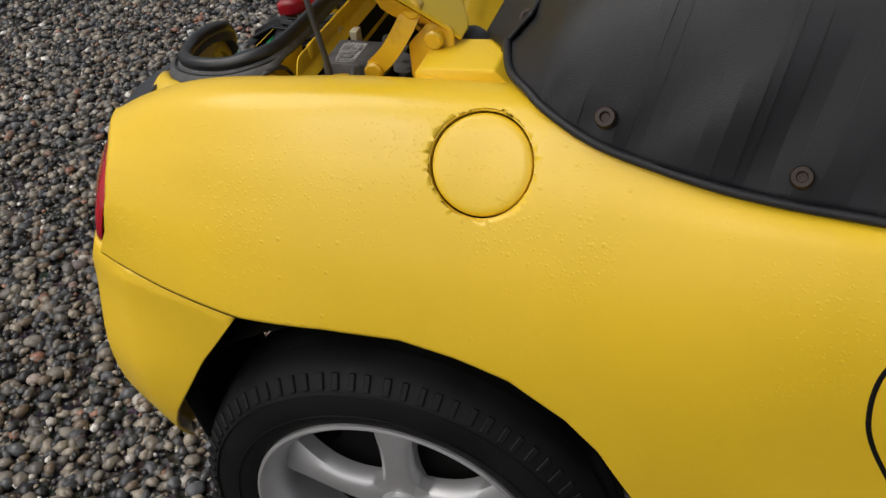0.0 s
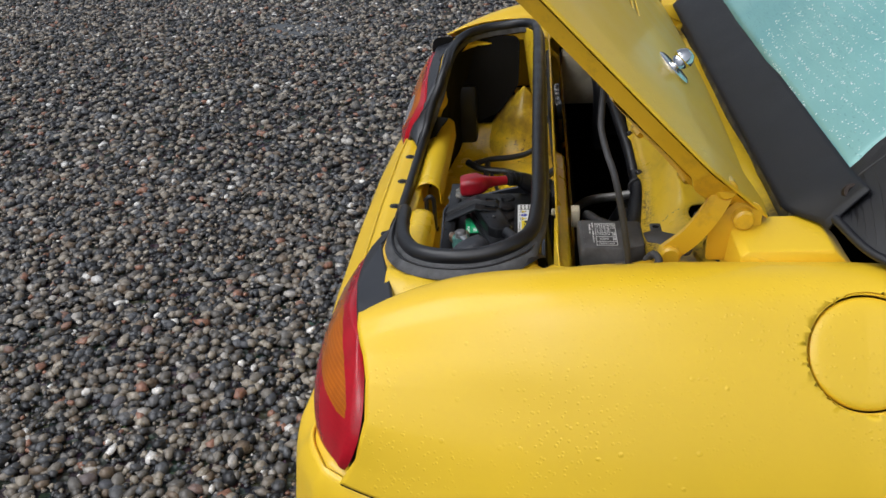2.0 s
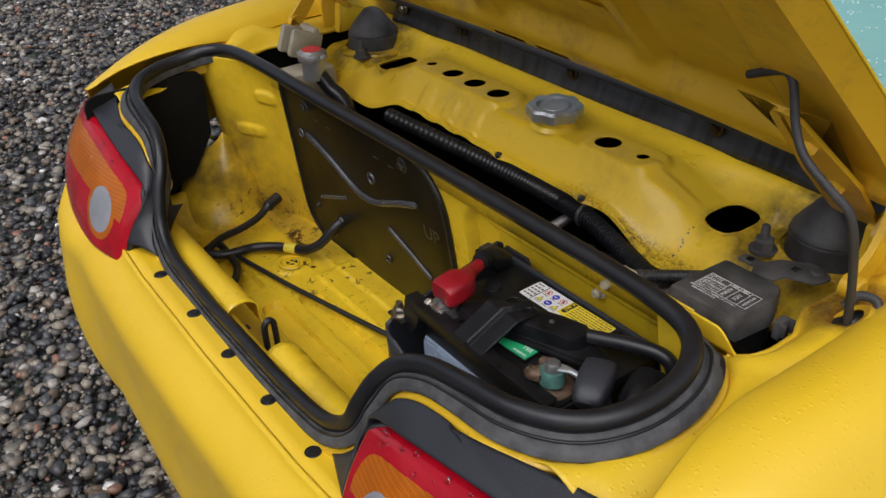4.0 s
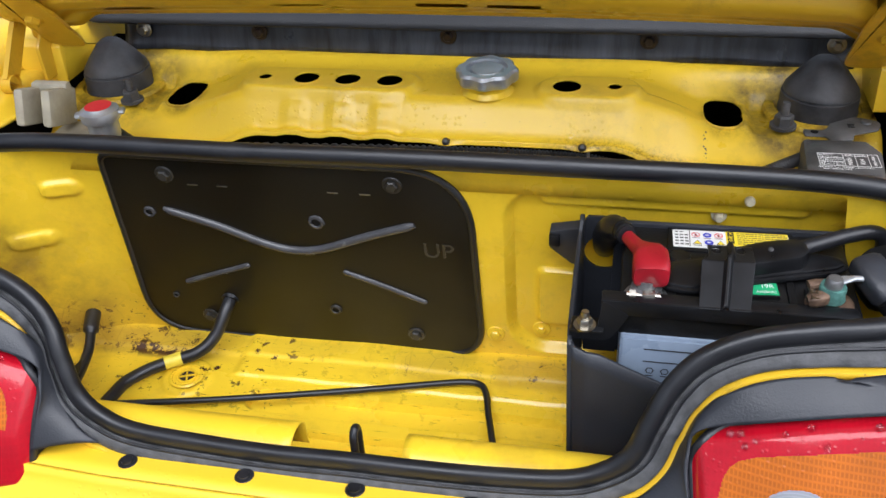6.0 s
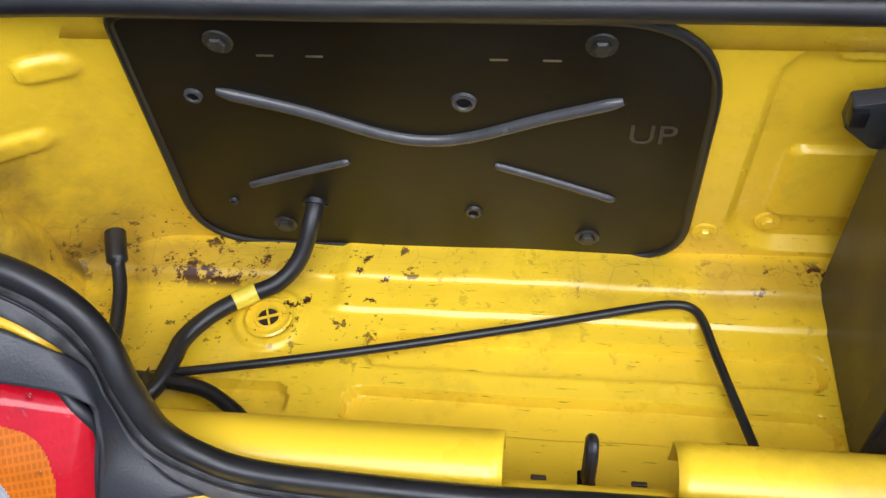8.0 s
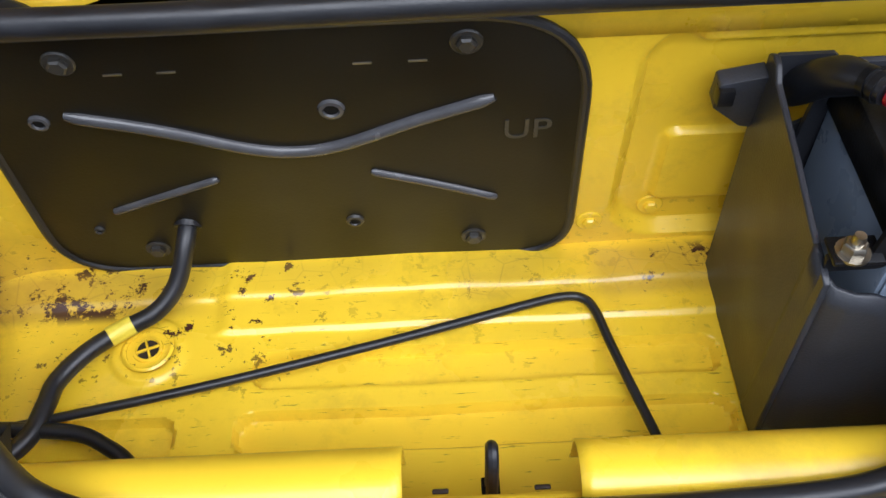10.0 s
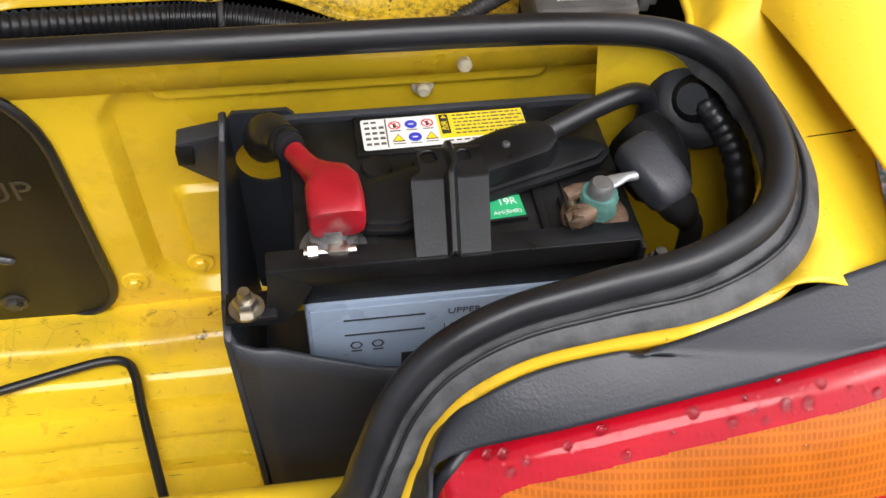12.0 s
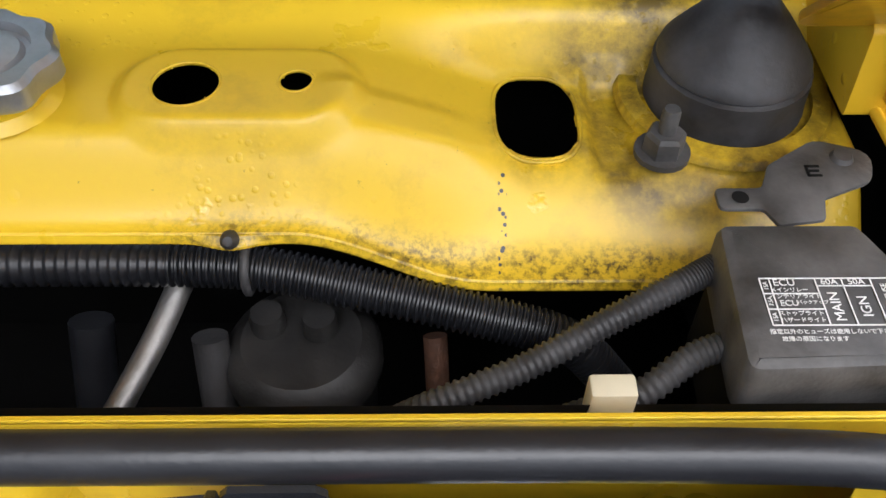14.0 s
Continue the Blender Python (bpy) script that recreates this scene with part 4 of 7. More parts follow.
LOW = spline([(0.274, 0.050, 0.622), (0.36, 0.036, 0.620), (0.46, 0.044, 0.620), (0.545, 0.066, 0.626), (0.604, 0.098, 0.640)], 60)
TOP = spline([(0.262, 0.104, 0.718), (0.33, 0.099, 0.741), (0.40, 0.101, 0.755), (0.47, 0.107, 0.763), (0.525, 0.117, 0.761)], 60)


def lens_point(a, b, out=0.0):
    k = 1 - min(a / 0.11, 1)
    b = 0.45 + (b - 0.45) * (1 - 0.42 * (1 - math.sqrt(1 - k * k)))
    i = min(int(a * 59), 58)
    t = a * 59 - i
    p = LOW[i].lerp(LOW[i + 1], t).lerp(TOP[i].lerp(TOP[i + 1], t), b)
    p = p + Vector((0.037, 0.021, 0.0)) * (math.sin(math.pi * b) ** 0.8 * a**4)
    swell = (0.012 + 0.013 * smooth01(a, 0.3, 0.75)) * math.sin(math.pi * b) ** 0.7 * (1 - 0.72 * a**5)
    n = Vector((0.45 * a * a, -0.85, 0.5)).normalized()
    edge = min(a, 1 - a) * 0.32, min(b, 1 - b) * 0.13
    k = min(1, min(edge) / 0.010)
    return p + n * (swell + out - 0.007 * (1 - k) ** 2)


def zone(a, b):
    """Which colour of the lamp lies at a (in to out), b (foot to top)."""
    p = lens_point(a, b)
    if (Vector((p.x, p.y, p.z)) - CLEAR_AT).length < 0.031:
        return "clear"
    if (p - CLEAR_AT).length < 0.0395 and a > 0.045:
        return "amber"
    top = interp(a, [(0, 0.50), (0.055, 0.62), (0.068, 0.73), (0.085, 0.79), (0.11, 0.825), (0.15, 0.845), (0.5, 0.865), (0.72, 0.86), (0.80, 0.82), (0.88, 0.73), (0.92, 0.63), (0.945, 0.52), (0.95, 0.42)])
    low = interp(a, [(0, 0.50), (0.055, 0.50), (0.25, 0.52), (0.60, 0.52), (0.70, 0.475), (0.80, 0.43), (0.90, 0.41), (0.95, 0.43)])
    if 0.055 < a < 0.95 and low < b < top:
        return "amber"
    return "red"


CLEAR_AT = Vector((0.337, 0.062, 0.677))


def tail_lamp(s):
    na, nb = 280, 200
    verts = [lens_point(i / na, j / nb) for i in range(na + 1) for j in range(nb + 1)]
    verts = [Vector((p.x * s, p.y, p.z)) for p in verts]
    sets = {"red": [], "amber": [], "clear": []}
    for i in range(na):
        for j in range(nb):
            k = i * (nb + 1) + j
            q = (k, k + nb + 1, k + nb + 2, k + 1)
            sets[zone((i + 0.5) / na, (j + 0.5) / nb)].append(q if s > 0 else q[::-1])
    base = None
    for key, mat, label in (("red", M_RED, "red and amber tail lamp with a round clear lens"), ("amber", M_AMBER, "amber indicator lens"), ("clear", M_CLEAR, "round clear reversing lens")):
        used = sorted({v for f in sets[key] for v in f})
        at = {v: n for n, v in enumerate(used)}
        name = "tail_lamp" if key == "red" else key + "_lens"
        ob = obj(name, [verts[v] for v in used], [tuple(at[v] for v in f) for f in sets[key]], mat, base or car, label)
        base = base or ob
    sheet("lamp_end", lambda u, v: (lambda p: ((p.x - 0.012 * u) * s, p.y + 0.05 * u, p.z - 0.004 * u))(lens_point(0.0, v if s > 0 else 1 - v)), 4, 20, M_PLASTIC, base)
    edge = [lens_point(0.75 * (1 - k / 40) ** 2, 0.0, -0.003) for k in range(41)] + [lens_point(0.0, k / 20, -0.003) for k in range(1, 20)] + [lens_point((k / 60) ** 2, 1.0, -0.003) for k in range(61)]
    tube("lamp_gasket", [Vector((p.x * s, p.y + 0.001, p.z)) for p in edge], 0.0042, M_RUBBER, base, "black rubber gasket round the lamp", n=8)
    rnd = random.Random(5 + s)
    spots = []
    for _ in range(30):
        a, b = rnd.uniform(0.04, 0.96), rnd.choice((rnd.uniform(0.88, 0.985), rnd.uniform(0.90, 0.97), rnd.uniform(0.55, 0.9)))
        p = lens_point(a, b)
        spots.append((Vector((p.x * s, p.y, p.z)), (0.3 * s * a, -0.75, 0.65), rnd.uniform(0.0008, 0.0018) if b < 0.88 else rnd.uniform(0.0012, 0.0036)))
    drops("water", spots, base)
    # dark housing behind the lens
    sheet("lamp_housing", lambda u, v: (lambda p: (p.x * s, p.y, p.z))(lens_point(v if s > 0 else 1 - v, 1 - u, -0.010)), 10, 30, M_PLASTIC, base)


tail_lamp(1)
tail_lamp(-1)

# black cover between lamp and seal
BACK = spline([loop_edge(k, 0.0226, -0.0215) for k in range(160, 92, -6)] + [Vector((0.500, 0.152, 0.777)), Vector((0.545, 0.154, 0.752))], 60)
FRONT = spline([(0.270, 0.066, 0.655), (0.265, 0.078, 0.680), (0.262, 0.090, 0.702), (0.270, 0.102, 0.723), (0.33, 0.100, 0.743), (0.40, 0.102, 0.757), (0.47, 0.108, 0.765), (0.535, 0.121, 0.752)], 60)
for s in (1, -1):
    def cover(u, v, s=s):
        i = min(int(v * 59), 58)
        p = FRONT[i].lerp(BACK[i], u) + Vector((0, 0, 0.004 * math.sin(math.pi * u) * (1 - v)))
        return (p.x * s, p.y, p.z)
    sheet("lamp_cover", lambda u, v: cover(u if s > 0 else 1 - u, v), 12, 59, M_GREYPLASTIC, car, "matt black plastic cover over the tail lamp", 0.003)

# ---- engine bay ----
HOLES = [(-0.193, 0.492, 0.0075, 0.0075, 2), (-0.145, 0.492, 0.0142, 0.0142, 2), (-0.098, 0.492, 0.0142, 0.0142, 2), (-0.051, 0.492, 0.0142, 0.0142, 2), (0.139, 0.492, 0.0150, 0.0150, 2), (0.188, 0.494, 0.0075, 0.0075, 2),
         (0.299, 0.505, 0.0202, 0.0275, 3.2), (-0.299, 0.505, 0.0202, 0.0275, 3.2)]


def cross(u, v):
    x = -0.448 + 0.896 * v
    ax = abs(x)
    low = smooth01(ax, 0.20, 0.30)
    front = 0.437 - 0.008 * smooth01(ax, 0.19, 0.28)
    y = front + (0.578 - front) * u
    lip = 0.767 - 0.024 * smooth01(ax, 0.185, 0.27)
    flat = 0.800 - 0.026 * low
    z = lip + (flat - lip) * smooth01(y, front, front + 0.036 + 0.02 * low)
    z += 0.006 * smooth01(y, 0.525, 0.56) + 0.024 * low * smooth01(y, 0.525, 0.57)
    # shallow pressings
    for c in (-0.150, -0.099, -0.050):
        z += 0.0045 * plateau(x, c - 0.012, c + 0.012, 0.007) * plateau(y, 0.436, 0.462, 0.009)
    z -= 0.0028 * plateau(x, -0.192, -0.026, 0.006) * plateau(y, 0.440, 0.447, 0.003)
    z += 0.006 * pressed(x, y, 0.113, 0.212, 0.470, 0.516, 0.022, 0.010) + 0.006 * pressed(x, y, -0.216, -0.024, 0.470, 0.516, 0.022, 0.010)
    z += 0.003 * plateau(x, 0.20, 0.265, 0.01) * plateau(y, 0.470, 0.496, 0.006)
    z -= 0.006 * plateau(ax, 0.325, 0.345, 0.004) * plateau(y, 0.475, 0.535, 0.008)
    return (x, y, z)


crossmember = sheet("crossmember", lambda u, v: cross(1 - u, v), 110, 560, M_BAY, car, "pressed yellow cross panel with round holes, wet and stained", 0.0015, HOLES)
def cross_at(x, y):
    front = 0.437 - 0.008 * smooth01(abs(x), 0.19, 0.28)
    return Vector(cross((y - front) / (0.578 - front), (x + 0.448) / 0.896))


for hx, hy, rx, ry, power in HOLES:
    ring = []
    for k in range(48):
        a = k * math.tau / 48
        c, s_ = math.cos(a), math.sin(a)
        r = (abs(c) ** power + abs(s_) ** power) ** (-1 / power)
        ring.append(cross_at(hx + rx * 1.03 * r * c, hy + ry * 1.03 * r * s_) + Vector((0, 0, -0.0003)))
    tube("hole_rim", ring + ring[:1], 0.0008 if power < 3 else 0.0013, M_BAY, crossmember, n=8)
# turned-down lip, with ears for the harness clips
sheet("crossmember_lip", lambda u, v: (lambda p: (p[0], p[1] - 0.002 * u - 0.004 * sum(math.exp(-((p[0] - c) / 0.012) ** 2) for c in (0.020, 0.160)) * u, p[2] - 0.0045 * u))(cross(0.0, v)), 5, 300, M_BAY, car, "folded yellow lip of the cross panel", 0.0012)
for x in (0.020, 0.160):
    part("harness_clip", lathe_bm([(0, 0.005), (0.0022, 0.0045), (0.004, 0.002), (0.0045, -0.002)], 16, (x, 0.4345, 0.7655), Matrix.Rotation(radians(50), 4, "X")), M_DUSTY, car, "grey plastic harness clip")

for s in (1, -1):
    dome = [(0, 0.0575), (0.006, 0.0570), (0.011, 0.0550), (0.0155, 0.0510), (0.0215, 0.0440), (0.0275, 0.0365), (0.0330, 0.0290), (0.0362, 0.0245), (0.0368, 0.0215), (0.0358, 0.0203), (0.0380, 0.0190), (0.0385, 0.0040), (0.0392, 0.0010), (0.0392, -0.004)]
    cap = part("strut_cap", lathe_bm(dome, 40, (s * 0.3935, 0.5230, 0.776)), M_DOME, car, "dusty black rubber cap over the strut top")
    part("cap_seat", lathe_bm([(0.054, 0.0), (0.052, 0.004), (0.043, 0.005), (0.043, 0.0)], 40, (s * 0.3935, 0.5230, 0.773)), M_BAY, cap)
    part("strut_stud", join_bm(lathe_bm([(0, 0.022), (0.0035, 0.022), (0.0042, 0.020), (0.0042, 0.0)], 14, (s * 0.355, 0.478, 0.781)), lathe_bm([(0, 0.012), (0.008, 0.012), (0.0095, 0.010), (0.0098, 0.001)], 6, (s * 0.355, 0.478, 0.778)), lathe_bm([(0, 0.003), (0.013, 0.003), (0.013, 0)], 20, (s * 0.355, 0.478, 0.776))), M_FUSE, car, "strut stud with nut", angle=25)

# filler cap
lobes = bmesh.new()
rows_c = []
for r0, h in ((0.0, 0.020), (0.012, 0.020), (0.0165, 0.019), (0.018, 0.016), (0.0205, 0.016), (0.0215, 0.020), (0.029, 0.020), (0.0315, 0.017), (0.0315, 0.008), (0.030, 0.006)):
    ring = []
    for k in range(72):
        a = k * math.tau / 72
        r = r0 * (1 + (0.055 * math.cos(8 * a) if r0 > 0.025 else 0))
        ring.append(lobes.verts.new((0.056 + r * math.cos(a), 0.489 + r * math.sin(a), 0.806 + h)))
    rows_c.append(ring)
for a, b in zip(rows_c, rows_c[1:]):
    for k in range(72):
        lobes.faces.new((a[k], a[(k + 1) % 72], b[(k + 1) % 72], b[k]))
bmesh.ops.remove_doubles(lobes, verts=lobes.verts, dist=1e-5)
cap = part("filler_cap", lobes, M_ZINC, car, "scalloped grey filler cap")
part("filler_neck", lathe_bm([(0.021, 0.012), (0.024, 0.010), (0.024, 0.002), (0.028, -0.003)], 36, (0.056, 0.489, 0.803)), M_BAY, cap)

# black sealing rail behind the cross panel
def rail(u, v):
    x = -0.40 + 0.83 * v
    return (x, 0.562 + 0.020 * u + 0.002 * math.sin(9 * v + 3 * u), 0.803 + 0.056 * u + 0.0015 * math.sin(25 * v))


rail_ob = sheet("sealing_rail", lambda u, v: rail(1 - u, v), 8, 120, M_RAIL, car, "black rubber-faced rail streaked by water", 0.006)
for x in (-0.225, 0.0, 0.220, 0.41, -0.372):
    part("rail_bolt", bolt_bm((x, 0.567, 0.827), 0.006, 0.006, TO_REAR, 1.6), M_STUD if abs(x) < 0.3 else M_STEEL, rail_ob)

# tub under the engine bay, its near-black colour standing in for deep shade
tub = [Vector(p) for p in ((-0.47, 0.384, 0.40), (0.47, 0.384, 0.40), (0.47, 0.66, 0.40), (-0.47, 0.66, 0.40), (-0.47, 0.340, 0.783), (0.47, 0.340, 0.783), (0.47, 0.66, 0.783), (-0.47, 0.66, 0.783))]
obj("engine_bay_tub", tub, [(3, 2, 1, 0), (0, 1, 5, 4), (1, 2, 6, 5), (2, 3, 7, 6), (3, 0, 4, 7)], M_DARK, car, "engine bay walls with deep shade painted in near-black", smooth=False)
# top flange of the trunk wall towards the engine
sheet("wall_flange", lambda u, v: (-0.405 + 0.81 * v, 0.3198 + 0.0022 * u, 0.8064 - 0.0005 * u - 0.03 * smooth01(u, 0.7, 1.0)), 6, 60, M_BAY, car, "yellow flange along the engine bay", 0.0015)


def conduit(name, pts, r, n_pts, label="black corrugated cable conduit"):
    ob = tube(name, pts, r, M_DUSTY if r < 0.0085 else M_RUBBER, car, label, n=14, smooth_n=n_pts, ribs=-0.16)
    return ob


conduit("conduit", [(-0.20, 0.424, 0.748), (-0.05, 0.430, 0.750), (0.05, 0.434, 0.750), (0.12, 0.434, 0.750), (0.17, 0.433, 0.748), (0.22, 0.426, 0.741), (0.27, 0.416, 0.735), (0.31, 0.408, 0.726), (0.335, 0.40, 0.70)], 0.0105, 460)
conduit("conduit", [(0.366, 0.407, 0.781), (0.350, 0.400, 0.777), (0.320, 0.388, 0.768), (0.285, 0.373, 0.757), (0.245, 0.362, 0.745), (0.21, 0.372, 0.70)], 0.0061, 260, "grey corrugated conduit from the fuse box")
conduit("conduit", [(0.368, 0.373, 0.774), (0.350, 0.368, 0.772), (0.328, 0.356, 0.764), (0.305, 0.354, 0.752), (0.285, 0.364, 0.72)], 0.0060, 130, "grey corrugated conduit from the fuse box")
tube("cable_tie", [Vector((0.166, 0.4335, 0.7485)) + Vector((0, 0.0115 * math.cos(a), 0.0115 * math.sin(a))) for a in [k * math.tau / 24 for k in range(25)]], 0.0022, M_DUSTY, car, "grey cable tie", n=6)
for pts, r, mat in (([(0.130, 0.450, 0.725), (0.118, 0.418, 0.712), (0.100, 0.376, 0.697), (0.09, 0.356, 0.68)], 0.0062, M_SILVERPIPE), ([(0.140, 0.43, 0.70), (0.143, 0.40, 0.64), (0.145, 0.38, 0.58)], 0.009, M_DUSTY), ([(0.08, 0.44, 0.70), (0.075, 0.40, 0.62), (0.07, 0.37, 0.56)], 0.011, M_RUBBER), ([(0.25, 0.43, 0.70), (0.255, 0.40, 0.66), (0.28, 0.37, 0.60)], 0.006, M_RUST)):
    tube("pipe", pts, r, mat, car, "pipe deep in the engine bay", n=14, smooth_n=24)
can = part("canister", lathe_bm([(0, 0.055), (0.03, 0.055), (0.037, 0.050), (0.040, 0.044), (0.040, 0.036), (0.037, 0.032), (0.035, -0.02), (0.030, -0.05), (0, -0.055)], 36, (0.184, 0.432, 0.640)), M_CAN, car, "dusty black round canister in the engine bay")
for x, y in ((0.167, 0.440), (0.193, 0.438)):
    part("canister_port", lathe_bm([(0, 0.02), (0.008, 0.02), (0.009, 0.016), (0.009, 0.0)], 16, (x, y, 0.686)), M_CAN, can)

# fuse box
fuse = part("fuse_box", slab_bm(rounded([(0.358, 0.344, 0.006), (0.424, 0.346, 0.006), (0.429, 0.393, 0.006), (0.419, 0.415, 0.006), (0.362, 0.415, 0.006)], 5), 0.026, Matrix.Translation((0, 0, 0.772)), 0.005), M_FUSE, car, "dusty black fuse box with a printed label")
part("fuse_box_skirt", slab_bm(rounded([(0.360, 0.347, 0.006), (0.421, 0.349, 0.006), (0.426, 0.393, 0.006), (0.417, 0.412, 0.006), (0.364, 0.412, 0.006)], 5), 0.046, Matrix.Translation((0, 0, 0.728)), 0.003), M_DARK, fuse)
part("fuse_box_latch", box_bm((0.008, 0.014, 0.018), (0.4410, 0.388, 0.779), 0.002), M_FUSE, fuse)
for y in (0.383, 0.394):
    part("latch_ear", box_bm((0.006, 0.004, 0.012), (0.4460, y, 0.781), 0.001), M_FUSE, fuse)
FL = Matrix.Translation((0.3925, 0.3742, 0.7984)) @ Matrix.Scale(0.808, 4)
lines = []
for y in (0.0135, 0.0045, -0.0045, -0.0135):
    lines.append(box_bm((0.052 if abs(y) > 0.01 else 0.026, 0.0006, 0.0003), (0 if abs(y) > 0.01 else -0.013, y, 0), 0))
for x in (-0.026, -0.0215, 0.0, 0.0125, 0.026):
    lines.append(box_bm((0.0006, 0.027, 0.0003), (x, 0, 0), 0))
lines.append(box_bm((0.026, 0.0006, 0.0003), (0.013, 0.009, 0), 0))
for y in (0.0135, -0.0135):
    lines.append(box_bm((0.0105, 0.0006, 0.0003), (0.0312, y, 0), 0))
lines.append(box_bm((0.0006, 0.027, 0.0003), (0.0365, 0, 0), 0))
for line in lines:
    bmesh.ops.transform(line, matrix=FL, verts=line.verts)
    part("label_line", line, M_WHITE, fuse, smooth=False)
for tx, size, x, y, rot in (("ECU", 0.0055, -0.0150, 0.0108, 0), ("ECU", 0.0045, -0.0155, -0.0012, 0), ("MAIN", 0.0068, 0.006, -0.003, 90), ("IGN", 0.0068, 0.0190, -0.003, 90), ("60A", 0.0048, 0.0062, 0.0113, 0), ("50A", 0.0048, 0.0190, 0.0113, 0), ("15A", 0.0030, -0.0238, 0.009, 90), ("7.5A", 0.0028, -0.0238, 0.0, 90), ("15A", 0.0030, -0.0238, -0.009, 90), ("MAIN FUSE", 0.0042, 0.0313, 0.0, 90)):
    text_obj("label_text", tx, size, FL @ Matrix.Translation((x, y, 0.0001)) @ Matrix.Rotation(radians(rot), 4, "Z"), M_WHITE, fuse, 0.00012)
for tx, size, x, y in (("メインリレー", 0.0030, -0.0135, 0.0065), ("インテリアライト", 0.0030, -0.0115, 0.0027), ("バックアップ", 0.0024, -0.0045, -0.0008), ("ストップライト", 0.0030, -0.0115, -0.0070), ("ハザードライト", 0.0030, -0.0115, -0.0108), ("指定以外のヒューズは使用しないで下さい", 0.0030, 0.0, -0.0172), ("故障の原因になります", 0.0030, -0.009, -0.0212)):
    text_obj("label_text", tx, size, FL @ Matrix.Translation((x, y, 0.0001)), M_WHITE, fuse, 0.00012)
bk = slab_bm(rounded([(0.366, 0.424, 0.003), (0.384, 0.424, 0.003), (0.388, 0.415, 0.002), (0.408, 0.418, 0.003), (0.411, 0.430, 0.004), (0.434, 0.440, 0.010), (0.440, 0.458, 0.010), (0.416, 0.466, 0.010), (0.392, 0.450, 0.006), (0.386, 0.436, 0.004), (0.366, 0.436, 0.003)], 4), 0.0018, Matrix.Translation((0, 0, 0.794)), 0.0005)
bracket = part("fuse_box_bracket", bk, M_FUSE, car, "dusty steel bracket of the fuse box")
part("bracket_hole", lathe_bm([(0, 0.0004), (0.0036, 0.0004)], 18, (0.3755, 0.430, 0.7960)), M_DARK, bracket)
part("bracket_rivet", lathe_bm([(0, 0.0022), (0.004, 0.0020), (0.0052, 0)], 18, (0.425, 0.454, 0.7958)), M_FUSE, bracket)
for w, dx, dy in ((0.0012, -0.0026, 0.0), (0.0062, 0.0, 0.0028), (0.0048, 0.0, 0.0), (0.0062, 0.0, -0.0028)):
    part("bracket_slot", box_bm((w, 0.0068 if w < 0.002 else 0.0012, 0.0004), (0.4105 + dx, 0.4460 + dy, 0.7959), 0), M_DARK, bracket, smooth=False)
part("relay_plug", box_bm((0.017, 0.010, 0.022), (0.3125, 0.3445, 0.778), 0.0015), M_CREAM, car, "cream plastic plug in the engine bay")

# coolant reservoir on the far side
tank = part("coolant_tank", join_bm(box_bm((0.055, 0.10, 0.10), (-0.392, 0.392, 0.722), 0.012), box_bm((0.012, 0.05, 0.04), (-0.432, 0.41, 0.800), 0.004, Matrix.Rotation(radians(-20), 4, "X")), box_bm((0.012, 0.05, 0.04), (-0.400, 0.41, 0.800), 0.004, Matrix.Rotation(radians(-20), 4, "X")), box_bm((0.044, 0.012, 0.012), (-0.416, 0.428, 0.815), 0.004)), M_TANK, car, "stained cream plastic coolant tank")
rc = part("radiator_cap", lathe_bm([(0, 0.012), (0.014, 0.012), (0.016, 0.010), (0.020, 0.008), (0.021, 0.004), (0.020, -0.002), (0.016, -0.004), (0.016, -0.03)], 32, (-0.338, 0.388, 0.802)), M_ZINC, car, "grey radiator cap with a red label")
part("cap_ear", box_bm((0.052, 0.012, 0.006), (-0.338, 0.388, 0.806), 0.003, Matrix.Rotation(radians(20), 4, "Z")), M_ZINC, rc)
part("cap_label", lathe_bm([(0, 0.0008), (0.0138, 0.0008)], 28, (-0.338, 0.388, 0.8136)), M_REDINK, rc)
tube("radiator_hose", [(-0.335, 0.392, 0.78), (-0.32, 0.40, 0.76), (-0.29, 0.41, 0.73), (-0.28, 0.41, 0.62)], 0.011, M_RUBBER, car, "black rubber hose", n=14, smooth_n=24)

# ---- engine lid, raised ----
LID = Matrix.Translation((0, 0.533, 0.845)) @ Matrix((((1, 0, 0, 0)), (0, -0.695, 0.719, 0), (0, 0.719, 0.695, 0), (0, 0, 0, 1)))  # local x right, y up the lid, z out of its skin
LEN = 0.52


def lid_half(v):
    return interp(v, [(0, 0.452), (0.06, 0.462), (0.12, 0.476), (0.18, 0.490), (0.3, 0.491), (0.5, 0.484), (0.65, 0.478), (0.8, 0.466), (0.92, 0.44), (1.0, 0.36)])


def lid_skin(u, v, h=0.0):
    x = (u * 2 - 1) * lid_half(v)
    crown = 0.022 * (1 - (u * 2 - 1) ** 2) - 0.010 * max(0, abs(u * 2 - 1) - 0.9) * 10 * 0.6
    bow = 0.010 * math.sin(math.pi * v) * (1 - (u * 2 - 1) ** 2)
    y0 = 0.004 + 0.026 * (1 - smooth01(abs(x), 0.385, 0.43))
    return LID @ Vector((x, y0 + v * (LEN + 0.004 - y0), crown * (0.4 + 0.6 * v) + bow + h))


SLITS = [(0.155, 0.163 + 0.0115 * k, 0.052, 0.0033, 6) for k in range(5)]


